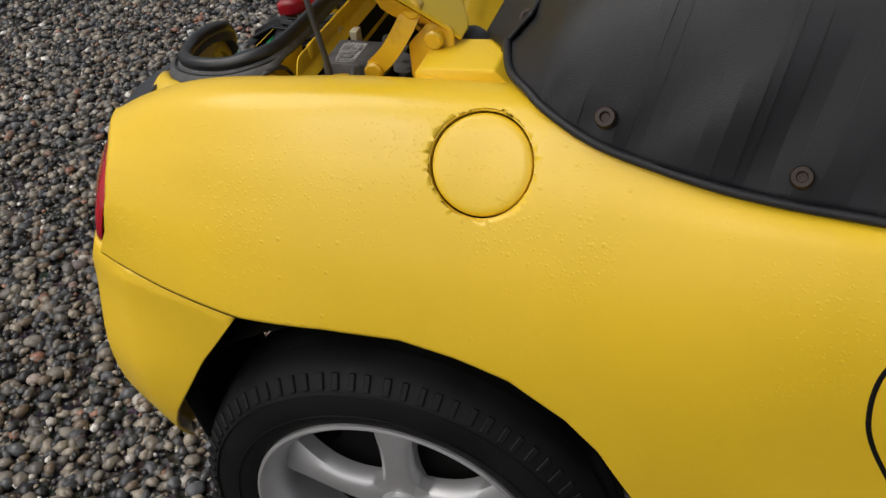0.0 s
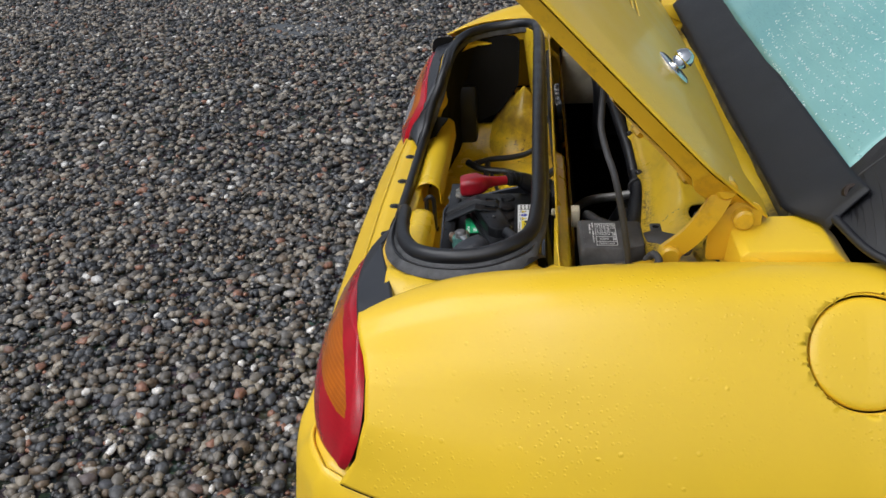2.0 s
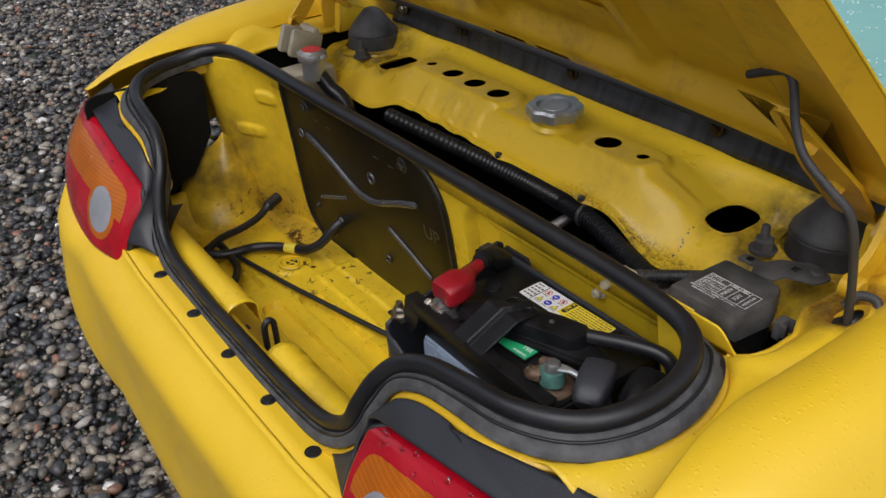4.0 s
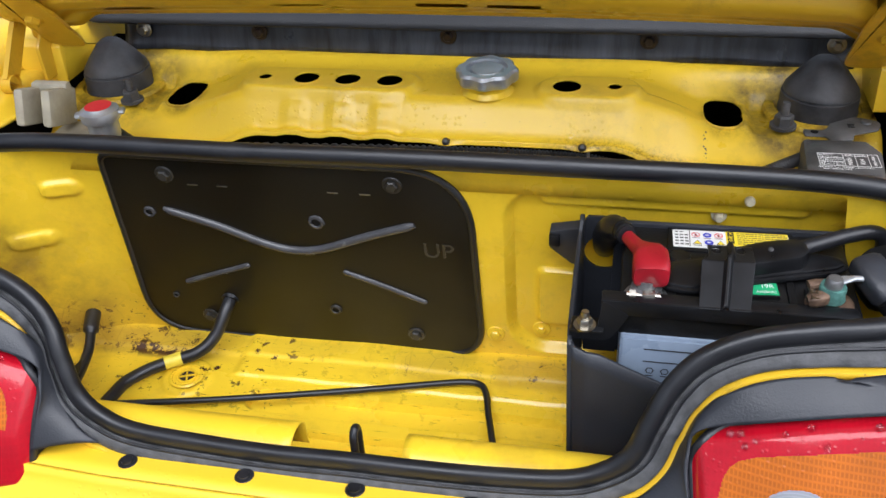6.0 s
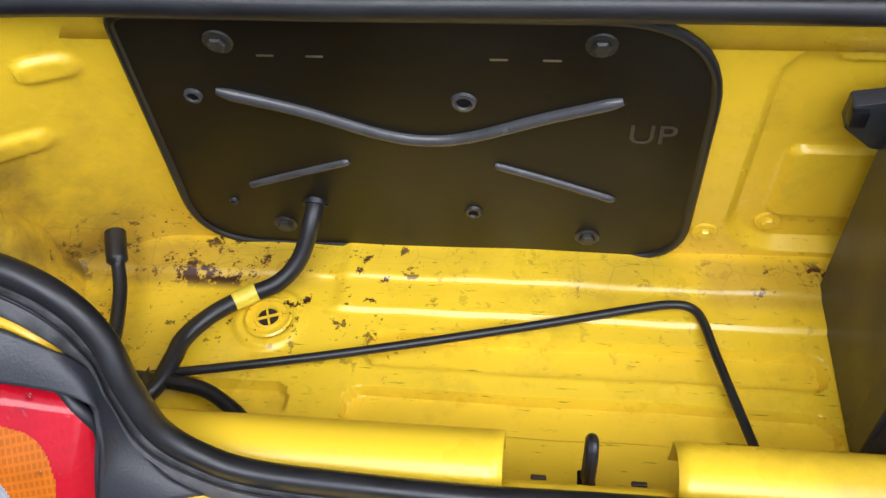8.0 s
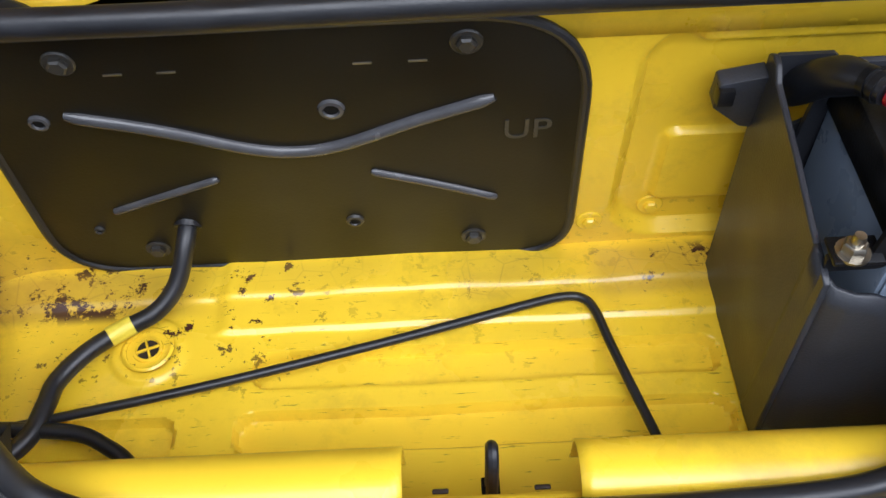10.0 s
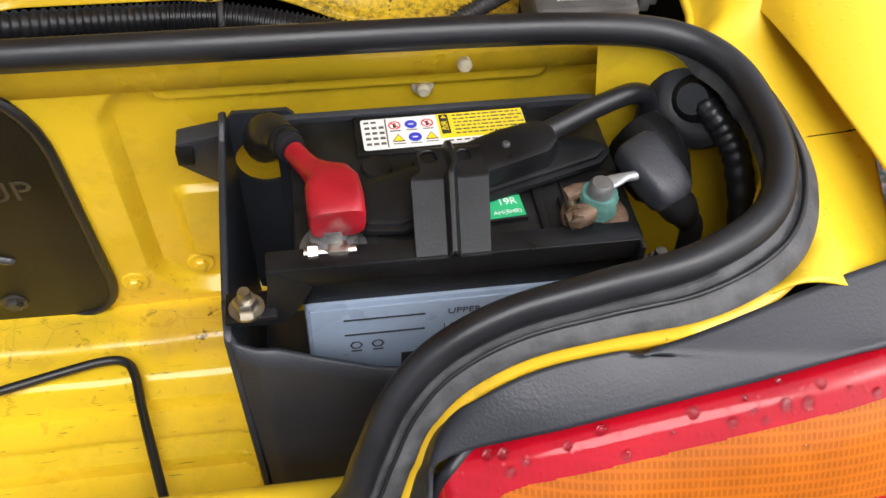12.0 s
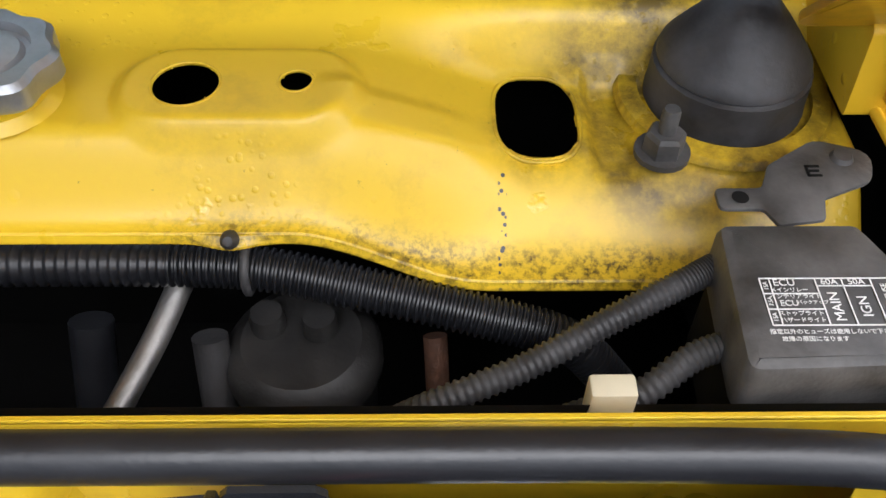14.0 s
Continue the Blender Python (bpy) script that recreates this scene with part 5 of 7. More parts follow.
def lid_sheet(name, h, mat, label, nu, nv, flip):
    verts, faces = [], []
    for i in range(nu + 1):
        for j in range(nv + 1):
            verts.append(lid_skin(i / nu, j / nv, h))
    for i in range(nu):
        for j in range(nv):
            a = i * (nv + 1) + j
            x = ((i + 0.5) / nu * 2 - 1) * lid_half((j + 0.5) / nv)
            y = (j + 0.5) / nv * LEN
            if any(abs(x - s[0] + 0.25 * (y - 0.18)) < s[2] and abs(y - s[1]) < s[3] for s in SLITS):
                continue
            q = (a, a + nv + 1, a + nv + 2, a + 1)
            faces.append(q if flip else q[::-1])
    return obj(name, verts, faces, mat, car, label)


lid = lid_sheet("engine_lid", 0.0, M_OUT, "raised yellow engine and trunk lid, beaded with rain", 120, 260, False)
md = lid.modifiers.new("thickness", "SOLIDIFY")
md.thickness, md.offset = 0.002, -1


def inner(u, v):
    """The pressed inner frame of the lid: a raised border and cross rails over recessed fields."""
    x = (u * 2 - 1) * lid_half(v) * 0.985
    y = v * LEN
    ax = abs(x)
    field = plateau(ax, 0.03, 0.385, 0.012) * plateau(y, 0.098, 0.46, 0.012)
    depth = 0.020 - 0.016 * field * (1 - 0.55 * plateau(ax, 0.21, 0.245, 0.01))
    depth += 0.008 * plateau(y, 0.060, 0.090, 0.01)
    depth *= smooth01(y, 0.005, 0.05)
    p = lid_skin(u, v)
    n = (LID.to_3x3() @ Vector((0, 0, -1))).normalized()
    edge = min(v, 1 - v) * LEN
    side = (1 - abs(u * 2 - 1)) * 0.46
    k = smooth01(min(edge, side), 0.0, 0.014)
    return p + n * (0.003 + depth * k)


verts, faces = [], []
nu, nv = 150, 260
for i in range(nu + 1):
    for j in range(nv + 1):
        verts.append(inner(i / nu, j / nv))
SLOTS = [(-0.323, 0.052), (0.018, 0.070), (0.092, 0.070), (0.304, 0.056), (-0.13, 0.066)]
for i in range(nu):
    for j in range(nv):
        a = i * (nv + 1) + j
        x = ((i + 0.5) / nu * 2 - 1) * lid_half((j + 0.5) / nv)
        y = (j + 0.5) / nv * LEN
        if any(abs(x - s[0] + 0.25 * (y - 0.18)) < s[2] + 0.004 and abs(y - s[1]) < s[3] + 0.002 for s in SLITS):
            continue
        if any(abs(x - sx) < 0.026 and abs(y - sy) < 0.0042 for sx, sy in SLOTS):
            continue
        faces.append((a, a + nv + 1, a + nv + 2, a + 1))
obj("lid_inner_frame", verts, faces, M_LIDIN, lid, "pressed yellow inner frame of the lid, dusty, base darkened for shade")
knob_at = lid_skin(0.5 + 0.287 / 2 / 0.503, 0.203)
kn = (LID.to_3x3() @ Vector((0, 0, 1))).normalized()
kt = kn.to_track_quat("Z", "Y").to_matrix().to_4x4()
part("lid_knob", lathe_bm([(0, 0.026), (0.006, 0.025), (0.0105, 0.020), (0.012, 0.015), (0.010, 0.009), (0.0065, 0.005), (0.0065, 0.003), (0.021, 0.003), (0.024, 0.001), (0.024, -0.002)], 36, knob_at, kt), M_CHROME, lid, "chrome ball knob on a round base")

# hinges: bracket on the lid and a curved arm down to the deck
for s in (1, -1):
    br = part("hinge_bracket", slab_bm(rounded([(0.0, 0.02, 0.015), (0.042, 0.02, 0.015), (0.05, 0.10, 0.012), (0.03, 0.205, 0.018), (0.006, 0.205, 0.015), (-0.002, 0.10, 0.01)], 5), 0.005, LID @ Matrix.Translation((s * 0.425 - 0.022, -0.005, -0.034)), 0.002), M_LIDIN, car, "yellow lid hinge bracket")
    for yy in (0.155, 0.085):
        part("bracket_bolt", bolt_bm(LID @ Vector((s * 0.428, yy, -0.033)), 0.0085, 0.008, (-kn).to_track_quat("Z", "Y").to_matrix().to_4x4(), 1.5), M_LIDIN, br)
    arm_pts = spline([(s * 0.462, 0.482, 0.884), (s * 0.468, 0.470, 0.862), (s * 0.470, 0.452, 0.836), (s * 0.468, 0.432, 0.816)], 24)
    bm = bmesh.new()
    prev = None
    for k, p in enumerate(arm_pts):
        d = (arm_pts[min(k + 1, 23)] - arm_pts[max(k - 1, 0)]).normalized()
        w = d.cross(Vector((1, 0, 0))).normalized() * 0.0105
        ring = [bm.verts.new(p + w + Vector((0.003, 0, 0))), bm.verts.new(p - w + Vector((0.003, 0, 0))), bm.verts.new(p - w - Vector((0.003, 0, 0))), bm.verts.new(p + w - Vector((0.003, 0, 0)))]
        if prev:
            for m in range(4):
                bm.faces.new((prev[m], prev[(m + 1) % 4], ring[(m + 1) % 4], ring[m]))
        else:
            bm.faces.new(ring)
        prev = ring
    bm.faces.new(prev)
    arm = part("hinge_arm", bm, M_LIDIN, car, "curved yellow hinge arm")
    side_turn = Matrix.Rotation(radians(90 * s), 4, "Y")
    for p in ((s * 0.462, 0.482, 0.884), (s * 0.460, 0.502, 0.850), (s * 0.468, 0.432, 0.814)):
        part("hinge_pin", lathe_bm([(0, 0.009), (0.008, 0.009), (0.0105, 0.007), (0.0105, -0.006)], 24, p, side_turn), M_LIDIN, arm)
    part("hinge_plate", slab_bm(rounded([(0.47, 0.80, 0.004), (0.52, 0.80, 0.004), (0.522, 0.862, 0.012), (0.496, 0.868, 0.012), (0.470, 0.84, 0.01)], 4), 0.004, Matrix.Translation((s * 0.453, 0, 0)) @ Matrix(((0, 0, 1, 0), (1, 0, 0, 0), (0, 1, 0, 0), (0, 0, 0, 1))), 0.001), M_LIDIN, arm)
# prop rod
tube("prop_rod", [(0.388, 0.374, 0.983), (0.418, 0.367, 0.996), (0.428, 0.365, 0.995), (0.433, 0.364, 0.985), (0.440, 0.362, 0.962), (0.452, 0.361, 0.943), (0.471, 0.366, 0.925), (0.485, 0.372, 0.910), (0.490, 0.378, 0.885), (0.492, 0.386, 0.84), (0.492, 0.391, 0.800)], 0.0033, M_DUSTY, car, "bent grey steel prop rod holding the lid", n=12, smooth_n=60)
part("prop_grommet", lathe_bm([(0.005, 0.006), (0.010, 0.005), (0.012, 0.0), (0.012, -0.006)], 20, (0.492, 0.390, 0.806)), M_RUBBER, car)

PT = Vector((-0.55, -0.25, 0.8)).to_track_quat("Z", "Y").to_matrix().to_4x4()
pivot = part("prop_pivot", lathe_bm([(0.011, 0.010), (0.016, 0.011), (0.019, 0.008), (0.020, 0.0), (0.021, -0.012)], 28, (0.496, 0.398, 0.805), PT), M_LIDIN, car, "yellow pivot ring of the prop rod")
part("pivot_plug", lathe_bm([(0, 0.010), (0.006, 0.010), (0.008, 0.007), (0.0125, 0.007), (0.0125, 0.0)], 24, (0.496, 0.398, 0.805), PT), M_RUBBER, pivot)
part("pivot_clip", tube_bm(spline([(0.478, 0.408, 0.812), (0.484, 0.414, 0.822), (0.496, 0.418, 0.822), (0.502, 0.414, 0.815)], 14), 0.0038, 10), M_DUSTY, pivot)

# ---- soft top ----
FOOT = [p + Vector((0.004, 0, 0.003)) for p in spline([(0.472, 0.584, 0.852), (0.524, 0.599, 0.846), (0.557, 0.623, 0.843), (0.577, 0.645, 0.834), (0.597, 0.690, 0.816), (0.609, 0.743, 0.803), (0.622, 0.817, 0.790), (0.630, 0.909, 0.781), (0.640, 1.05, 0.775), (0.645, 1.40, 0.77)], 80)]
CORNER = spline([(0.435, 0.600, 0.868), (0.440, 0.612, 0.885), (0.440, 0.66, 0.93), (0.437, 0.73, 0.985), (0.43, 0.80, 1.035), (0.42, 0.88, 1.085), (0.41, 0.98, 1.13), (0.40, 1.12, 1.16), (0.39, 1.40, 1.17)], 80)


def canvas(u, v, s):
    i = min(int(v * 79), 78)
    a, b = FOOT[i], CORNER[i]
    p = a.lerp(b, u)
    n = Vector((0.75, 0.0, 0.6))
    swell = 0.05 * math.sin(math.pi * u) * smooth01(v, 0.02, 0.5)
    wr = 0.003 * math.sin(38 * v + 6 * u) * math.sin(math.pi * u) * smooth01(v, 0.3, 0.6)
    wr += 0.010 * math.exp(-(((v - 0.62) - 0.22 * (u - 0.1)) / 0.035) ** 2) * math.exp(-((u - 0.12) / 0.16) ** 2) - 0.006 * math.exp(-(((v - 0.69) - 0.22 * (u - 0.1)) / 0.03) ** 2) * math.exp(-((u - 0.12) / 0.18) ** 2)
    wr += 0.0022 * math.sin(70 * v - 9 * u) * math.exp(-((u - 0.05) / 0.1) ** 2) * smooth01(v, 0.2, 0.45)
    p = p + n * (swell + wr)
    return (p.x * s, p.y, p.z)


soft = sheet("soft_top", lambda u, v: canvas(u, 1 - v, 1), 40, 120, M_CANVAS, car, "faded black canvas soft top with press studs", 0.003)
sheet("soft_top_side", lambda u, v: canvas(u, v, -1), 40, 120, M_CANVAS, soft, thick=0.003)
tube("canvas_hem", [p + Vector((0.001, 0, 0.002)) for p in FOOT], 0.0045, M_CANVAS, soft, "stitched canvas hem", n=10)
for (x, y, z) in ((0.603, 0.702, 0.847), (0.630, 0.868, 0.817), (0.457, 0.603, 0.874)):
    sn = Vector((0.75, -0.1, 0.65)).to_track_quat("Z", "Y").to_matrix().to_4x4()
    part("press_stud", lathe_bm([(0, 0.002), (0.004, 0.002), (0.005, 0.005), (0.0085, 0.005), (0.010, 0.002), (0.010, -0.004)], 24, (x, y, z), sn), M_STUD, soft, "dark tarnished press stud")


def rear_canvas(u, v):
    x = -0.478 + 0.956 * v
    k = smooth01(abs(x), 0.42, 0.478)
    y, z = 0.548 + 0.062 * u + 0.030 * k * (1 - u), 0.842 + 0.043 * u ** 0.8 + 0.004 * k
    return (x, y, z)


sheet("rear_canvas", lambda u, v: rear_canvas(1 - u, v), 12, 80, M_CANVAS, soft, "black canvas below the rear window", 0.003)


def window(u, v):
    x = (v * 2 - 1) * interp(u, [(0, 0.418), (1, 0.37)])
    bow = 0.02 * (1 - (v * 2 - 1) ** 2)
    y, z = 0.607 + 0.36 * u, 0.882 + 0.245 * u + 0.03 * math.sin(math.pi * u) + bow * u
    ripple = 0.0016 * math.sin(26 * u + 5 * v) + 0.001 * math.sin(61 * u - 9 * v)
    return (x, y, z + ripple)


m, nt, b, _ = material("teal_window_film")
b.inputs["Base Color"].default_value = (0.19, 0.42, 0.42, 1)
nz = tex(nt, "Noise", 4, 5)
cr = ramp(nt, nz.outputs["Fac"], [(0.3, (0.15, 0.36, 0.37)), (0.7, (0.26, 0.50, 0.49))])
nt.links.new(cr.outputs[0], b.inputs["Base Color"])
b.inputs["Roughness"].default_value = 0.10
v1 = tex(nt, "Noise", 60, 3, coords="Object", stretch=(1, 3, 3))
nrm = bump(nt, b, v1.outputs["Fac"], 0.2, 0.003)
v2 = tex(nt, "Voronoi", 150, coords="Object", stretch=(0.55, 1.6, 1.6))
dr = ramp(nt, v2.outputs["Distance"], [(0.0, (1, 1, 1)), (0.14, (0.8, 0.8, 0.8)), (0.26, (0, 0, 0))])
band_n = tex(nt, "Noise", 9, 4, stretch=(0.6, 4, 4))
wet = ramp(nt, band_n.outputs["Fac"], [(0.44, (0, 0, 0)), (0.58, (1, 1, 1))])
bump(nt, b, mix(nt, 1.0, dr.outputs[0], wet.outputs[0], "MULTIPLY"), 0.7, 0.0018, nrm)
M_WINDOW = m
sheet("rear_window", lambda u, v: window(1 - u, v), 40, 60, M_WINDOW, soft, "wet teal plastic rear window", 0.001)
rnd = random.Random(11)
spots = []
for _ in range(2200):
    u, v = rnd.uniform(0.02, 0.75), rnd.uniform(0.45, 0.99)
    u = round(u * 34) / 34 + rnd.gauss(0, 0.004) + 0.02 * math.sin(7 * v)
    p = Vector(window(min(max(u, 0.01), 0.98), v))
    spots.append((p + Vector((0, -0.0003, 0.0004)), (0.1, -0.5, 0.85), rnd.uniform(0.0004, 0.0010)))
wd = drops("rain", spots, soft, 1.4)
# window drops take the whitish glint colour instead of clear water
wd.data.materials[0] = M_GLINT_BEAD
sheet("window_frame", lambda u, v: (lambda a, p: (p[0] * (1 if a > 0 else 1), p[1], p[2] - 0.004))(1, window(1 - u, v)), 2, 2, M_CANVAS, soft)
for s in (1, -1):
    sheet("window_border", lambda u, v: (lambda p, c: tuple(Vector(p).lerp(c, v if s > 0 else 1 - v)))(window(1 - u, 1.0 if s > 0 else 0.0), (lambda q: Vector((q.x * s, q.y, q.z)))(CORNER[min(79, int((1 - u) * 62))])), 40, 8, M_CANVAS, soft, thick=0.002)
sheet("roof_canvas", lambda u, v: (-0.40 + 0.8 * v, 0.96 + 0.44 * (1 - u), 1.135 + 0.04 * (1 - u) + 0.02 * math.sin(math.pi * v)), 10, 20, M_CANVAS, soft, thick=0.003)

# ---- wheels ----
def wheel(s):
    hub = Vector((s * 0.655, 0.456, 0.275))
    out = Matrix.Rotation(radians(90 * s), 4, "Y")
    tyre_prof = [(0.180, -0.14), (0.200, -0.145), (0.245, -0.143), (0.262, -0.13), (0.272, -0.11), (0.2755, -0.07), (0.2755, -0.04), (0.272, -0.01), (0.264, 0.010), (0.250, 0.022), (0.247, 0.0245), (0.236, 0.027), (0.220, 0.029), (0.207, 0.027), (0.195, 0.022), (0.188, 0.014), (0.182, 0.005)]
    w = part("wheel", lathe_bm(tyre_prof, 96, hub, out), M_TYRE, car, "wet black tyre on a silver five-spoke alloy wheel", angle=30)
    for g in (-0.10, -0.075, -0.05, -0.025):
        part("tread_groove", lathe_bm([(0.2763, g - 0.003), (0.2763, g + 0.003)], 96, hub, out), M_DARK, w)
    rnd = random.Random(3)
    for k in range(80):
        a = math.tau * k / 80 + rnd.uniform(-0.008, 0.008)
        m = Matrix.Translation(hub) @ out @ Matrix.Rotation(a, 4, "Z") @ Matrix.Translation((0.2575, 0, 0.0165)) @ Matrix.Rotation(radians(40), 4, "Y")
        part("tread_cut", box_bm((0.021, 0.0075 if k % 3 else 0.0090, 0.0045), (0, 0, 0), 0.0012, None, 1), M_TYRE, w).matrix_local = m
    for r in (0.2455, 0.214):
        part("sidewall_ridge", lathe_bm([(r - 0.0012, 0.0245), (r - 0.0004, 0.0275 if r > 0.24 else 0.0302), (r + 0.0006, 0.0272 if r > 0.24 else 0.030), (r + 0.0014, 0.0240)], 96, hub, out), M_TYRE, w)
    rim = part("rim", lathe_bm([(0.184, 0.006), (0.188, 0.012), (0.1915, 0.016), (0.1905, 0.022), (0.1865, 0.0235), (0.1815, 0.020), (0.179, 0.012), (0.172, 0.004), (0.168, -0.03), (0.166, -0.09), (0.160, -0.12)], 96, hub, out), M_RIM, w, "silver alloy rim", angle=50)
    for k in range(5):
        a = radians(180 + 72 * k)
        bm = bmesh.new()
        rings = []
        for t in range(13):
            f = t / 12
            r = 0.030 + 0.142 * f
            wd = 0.050 * (1 - 0.36 * math.sin(math.pi * min(1, f * 1.05)) ** 1) + 0.016 * f * f
            h = -0.012 + 0.006 * math.sin(math.pi * f) - 0.012 * f * f
            d = Vector((math.cos(a), math.sin(a), 0))
            e = Vector((-math.sin(a), math.cos(a), 0))
            ring = []
            for c, dz in ((-1.0, -0.028), (-0.9, -0.006), (-0.55, 0.0), (0.55, 0.0), (0.9, -0.006), (1.0, -0.028)):
                ring.append(bm.verts.new(d * r + e * wd * c * 0.62 + Vector((0, 0, h + dz))))
            rings.append(ring)
        for q0, q1 in zip(rings, rings[1:]):
            for c in range(5):
                bm.faces.new((q0[c], q0[c + 1], q1[c + 1], q1[c]))
        bmesh.ops.transform(bm, matrix=Matrix.Translation(hub) @ out, verts=bm.verts)
        part("spoke", bm, M_RIM, rim, angle=50)
    part("hub", lathe_bm([(0, -0.004), (0.024, -0.004), (0.029, -0.007), (0.031, -0.012), (0.052, -0.014), (0.056, -0.03)], 48, hub, out), M_RIM, rim)
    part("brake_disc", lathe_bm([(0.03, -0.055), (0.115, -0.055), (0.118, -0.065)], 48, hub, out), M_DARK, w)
    # black disc added behind the spokes as the shade inside the wheel
    part("wheel_shade_disc", lathe_bm([(0, -0.085), (0.165, -0.085)], 48, hub, out), M_DARK, w)


wheel(1)
wheel(-1)
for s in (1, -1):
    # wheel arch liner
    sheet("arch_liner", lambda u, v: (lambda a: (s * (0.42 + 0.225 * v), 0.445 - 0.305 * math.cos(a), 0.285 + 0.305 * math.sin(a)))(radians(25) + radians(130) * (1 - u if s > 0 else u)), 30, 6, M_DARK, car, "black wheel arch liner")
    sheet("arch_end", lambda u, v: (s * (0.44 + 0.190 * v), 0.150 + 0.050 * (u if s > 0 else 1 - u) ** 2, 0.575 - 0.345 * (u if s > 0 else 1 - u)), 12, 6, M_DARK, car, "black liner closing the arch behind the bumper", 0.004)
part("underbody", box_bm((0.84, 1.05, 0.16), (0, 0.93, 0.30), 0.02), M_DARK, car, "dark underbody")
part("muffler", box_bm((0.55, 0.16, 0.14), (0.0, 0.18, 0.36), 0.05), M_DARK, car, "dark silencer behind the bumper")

# ---- loose things in the trunk ----
rod = tube("steel_rod", [(-0.345, 0.203, 0.563), (-0.20, 0.232, 0.562), (-0.06, 0.265, 0.562), (0.03, 0.2885, 0.562), (0.058, 0.2945, 0.562), (0.073, 0.2925, 0.562), (0.081, 0.280, 0.562), (0.089, 0.247, 0.562), (0.109, 0.172, 0.562)], 0.0034, M_RUBBER, None, n=12, smooth_n=80)
tagged(rod, "bent black-painted steel rod lying on the trunk floor", "rod")
cable = tube("cable", [(-0.211, 0.345, 0.612), (-0.213, 0.328, 0.604), (-0.222, 0.308, 0.582), (-0.238, 0.292, 0.570), (-0.262, 0.280, 0.566), (-0.285, 0.262, 0.565), (-0.30, 0.24, 0.565), (-0.303, 0.22, 0.566), (-0.31, 0.195, 0.566), (-0.335, 0.165, 0.57)], 0.0068, M_RUBBER, None, n=14, smooth_n=70)
tagged(cable, "black sleeved cable coming through the access panel", "cable")
tape_path = spline([(-0.254, 0.2845, 0.5667), (-0.262, 0.280, 0.566), (-0.270, 0.2745, 0.566)], 8)
tube("tape_band", tape_path, 0.0074, M_TAPE, cable, "yellow tape band", n=16)
tube("cable_grommet", [(-0.211, 0.346, 0.613), (-0.2115, 0.338, 0.609)], 0.010, M_RUBBER, cable)
c2 = tube("cable", [(-0.372, 0.318, 0.590), (-0.366, 0.300, 0.586), (-0.358, 0.275, 0.576), (-0.352, 0.245, 0.572), (-0.345, 0.21, 0.572), (-0.33, 0.18, 0.57)], lambda f: 0.0085 if f < 0.25 else 0.0055, M_RUBBER, None, n=12, smooth_n=50)
tagged(c2, "black cable with a plug end at the trunk side", "cable")
c3 = tube("cable", [(-0.350, 0.204, 0.566), (-0.319, 0.2035, 0.566), (-0.279, 0.2015, 0.561), (-0.255, 0.190, 0.560), (-0.240, 0.178, 0.560), (-0.228, 0.160, 0.560)], 0.0055, M_RUBBER, None, n=12, smooth_n=40)
tagged(c3, "thin black cable curving over the trunk floor", "cable")

# ---- battery box ----
bb = new("battery_box")
tagged(bb, "open black plastic battery box standing on the trunk floor", "battery box")


def box_wall(name, pts, thick, nrm):
    """A wall from its outline in 3D and its thickness along nrm."""
    bm = bmesh.new()
    vs = [bm.verts.new(p) for p in pts]
    f = bm.faces.new(vs)
    r = bmesh.ops.extrude_face_region(bm, geom=[f])
    bmesh.ops.translate(bm, vec=Vector(nrm) * thick, verts=[v for v in r["geom"] if isinstance(v, bmesh.types.BMVert)])
    bmesh.ops.bevel(bm, geom=bm.edges[:], offset=0.0008, segments=1, affect="EDGES")
    return part(name, bm, M_GREYPLASTIC, bb)


box_wall("side_wall", [(0.170, 0.180, 0.552), (0.170, 0.323, 0.552), (0.167, 0.320, 0.760), (0.167, 0.314, 0.764), (0.167, 0.306, 0.763), (0.1665, 0.298, 0.756), (0.166, 0.250, 0.746), (0.166, 0.205, 0.734), (0.166, 0.184, 0.7285), (0.167, 0.178, 0.726)], 0.004, (1, 0, 0))


# front wall: rounded to the side wall, its rim falling towards the wing
def box_front(u, v):
    x = interp(v, [(0, 0.166), (0.06, 0.1665), (0.12, 0.171), (0.2, 0.182), (1, 0.42)])
    y0 = interp(v, [(0, 0.200), (0.06, 0.185), (0.12, 0.176), (0.2, 0.172), (1, 0.170)])
    top = interp(v, [(0, 0.733), (0.06, 0.728), (0.12, 0.7255), (0.235, 0.722), (0.30, 0.712), (0.41, 0.697), (1, 0.66)])
    z = 0.551 + (top - 0.551) * (1 - u)
    return (x + 0.004 * u, y0 + 0.006 * u, z)


sheet("front_wall", lambda u, v: box_front(u, v), 10, 80, M_GREYPLASTIC, bb, thick=0.003)
back_out = rounded([(0.198, 0.60, 0.005), (0.412, 0.60, 0.005), (0.412, 0.735, 0.03), (0.394, 0.768, 0.022), (0.198, 0.767, 0.003)], 8)
part("back_wall", slab_bm([(x, z - 0.57) for x, z in back_out], 0.004, WALL @ Matrix.Translation((0, 0, 0.016)), 0.001), M_GREYPLASTIC, bb)


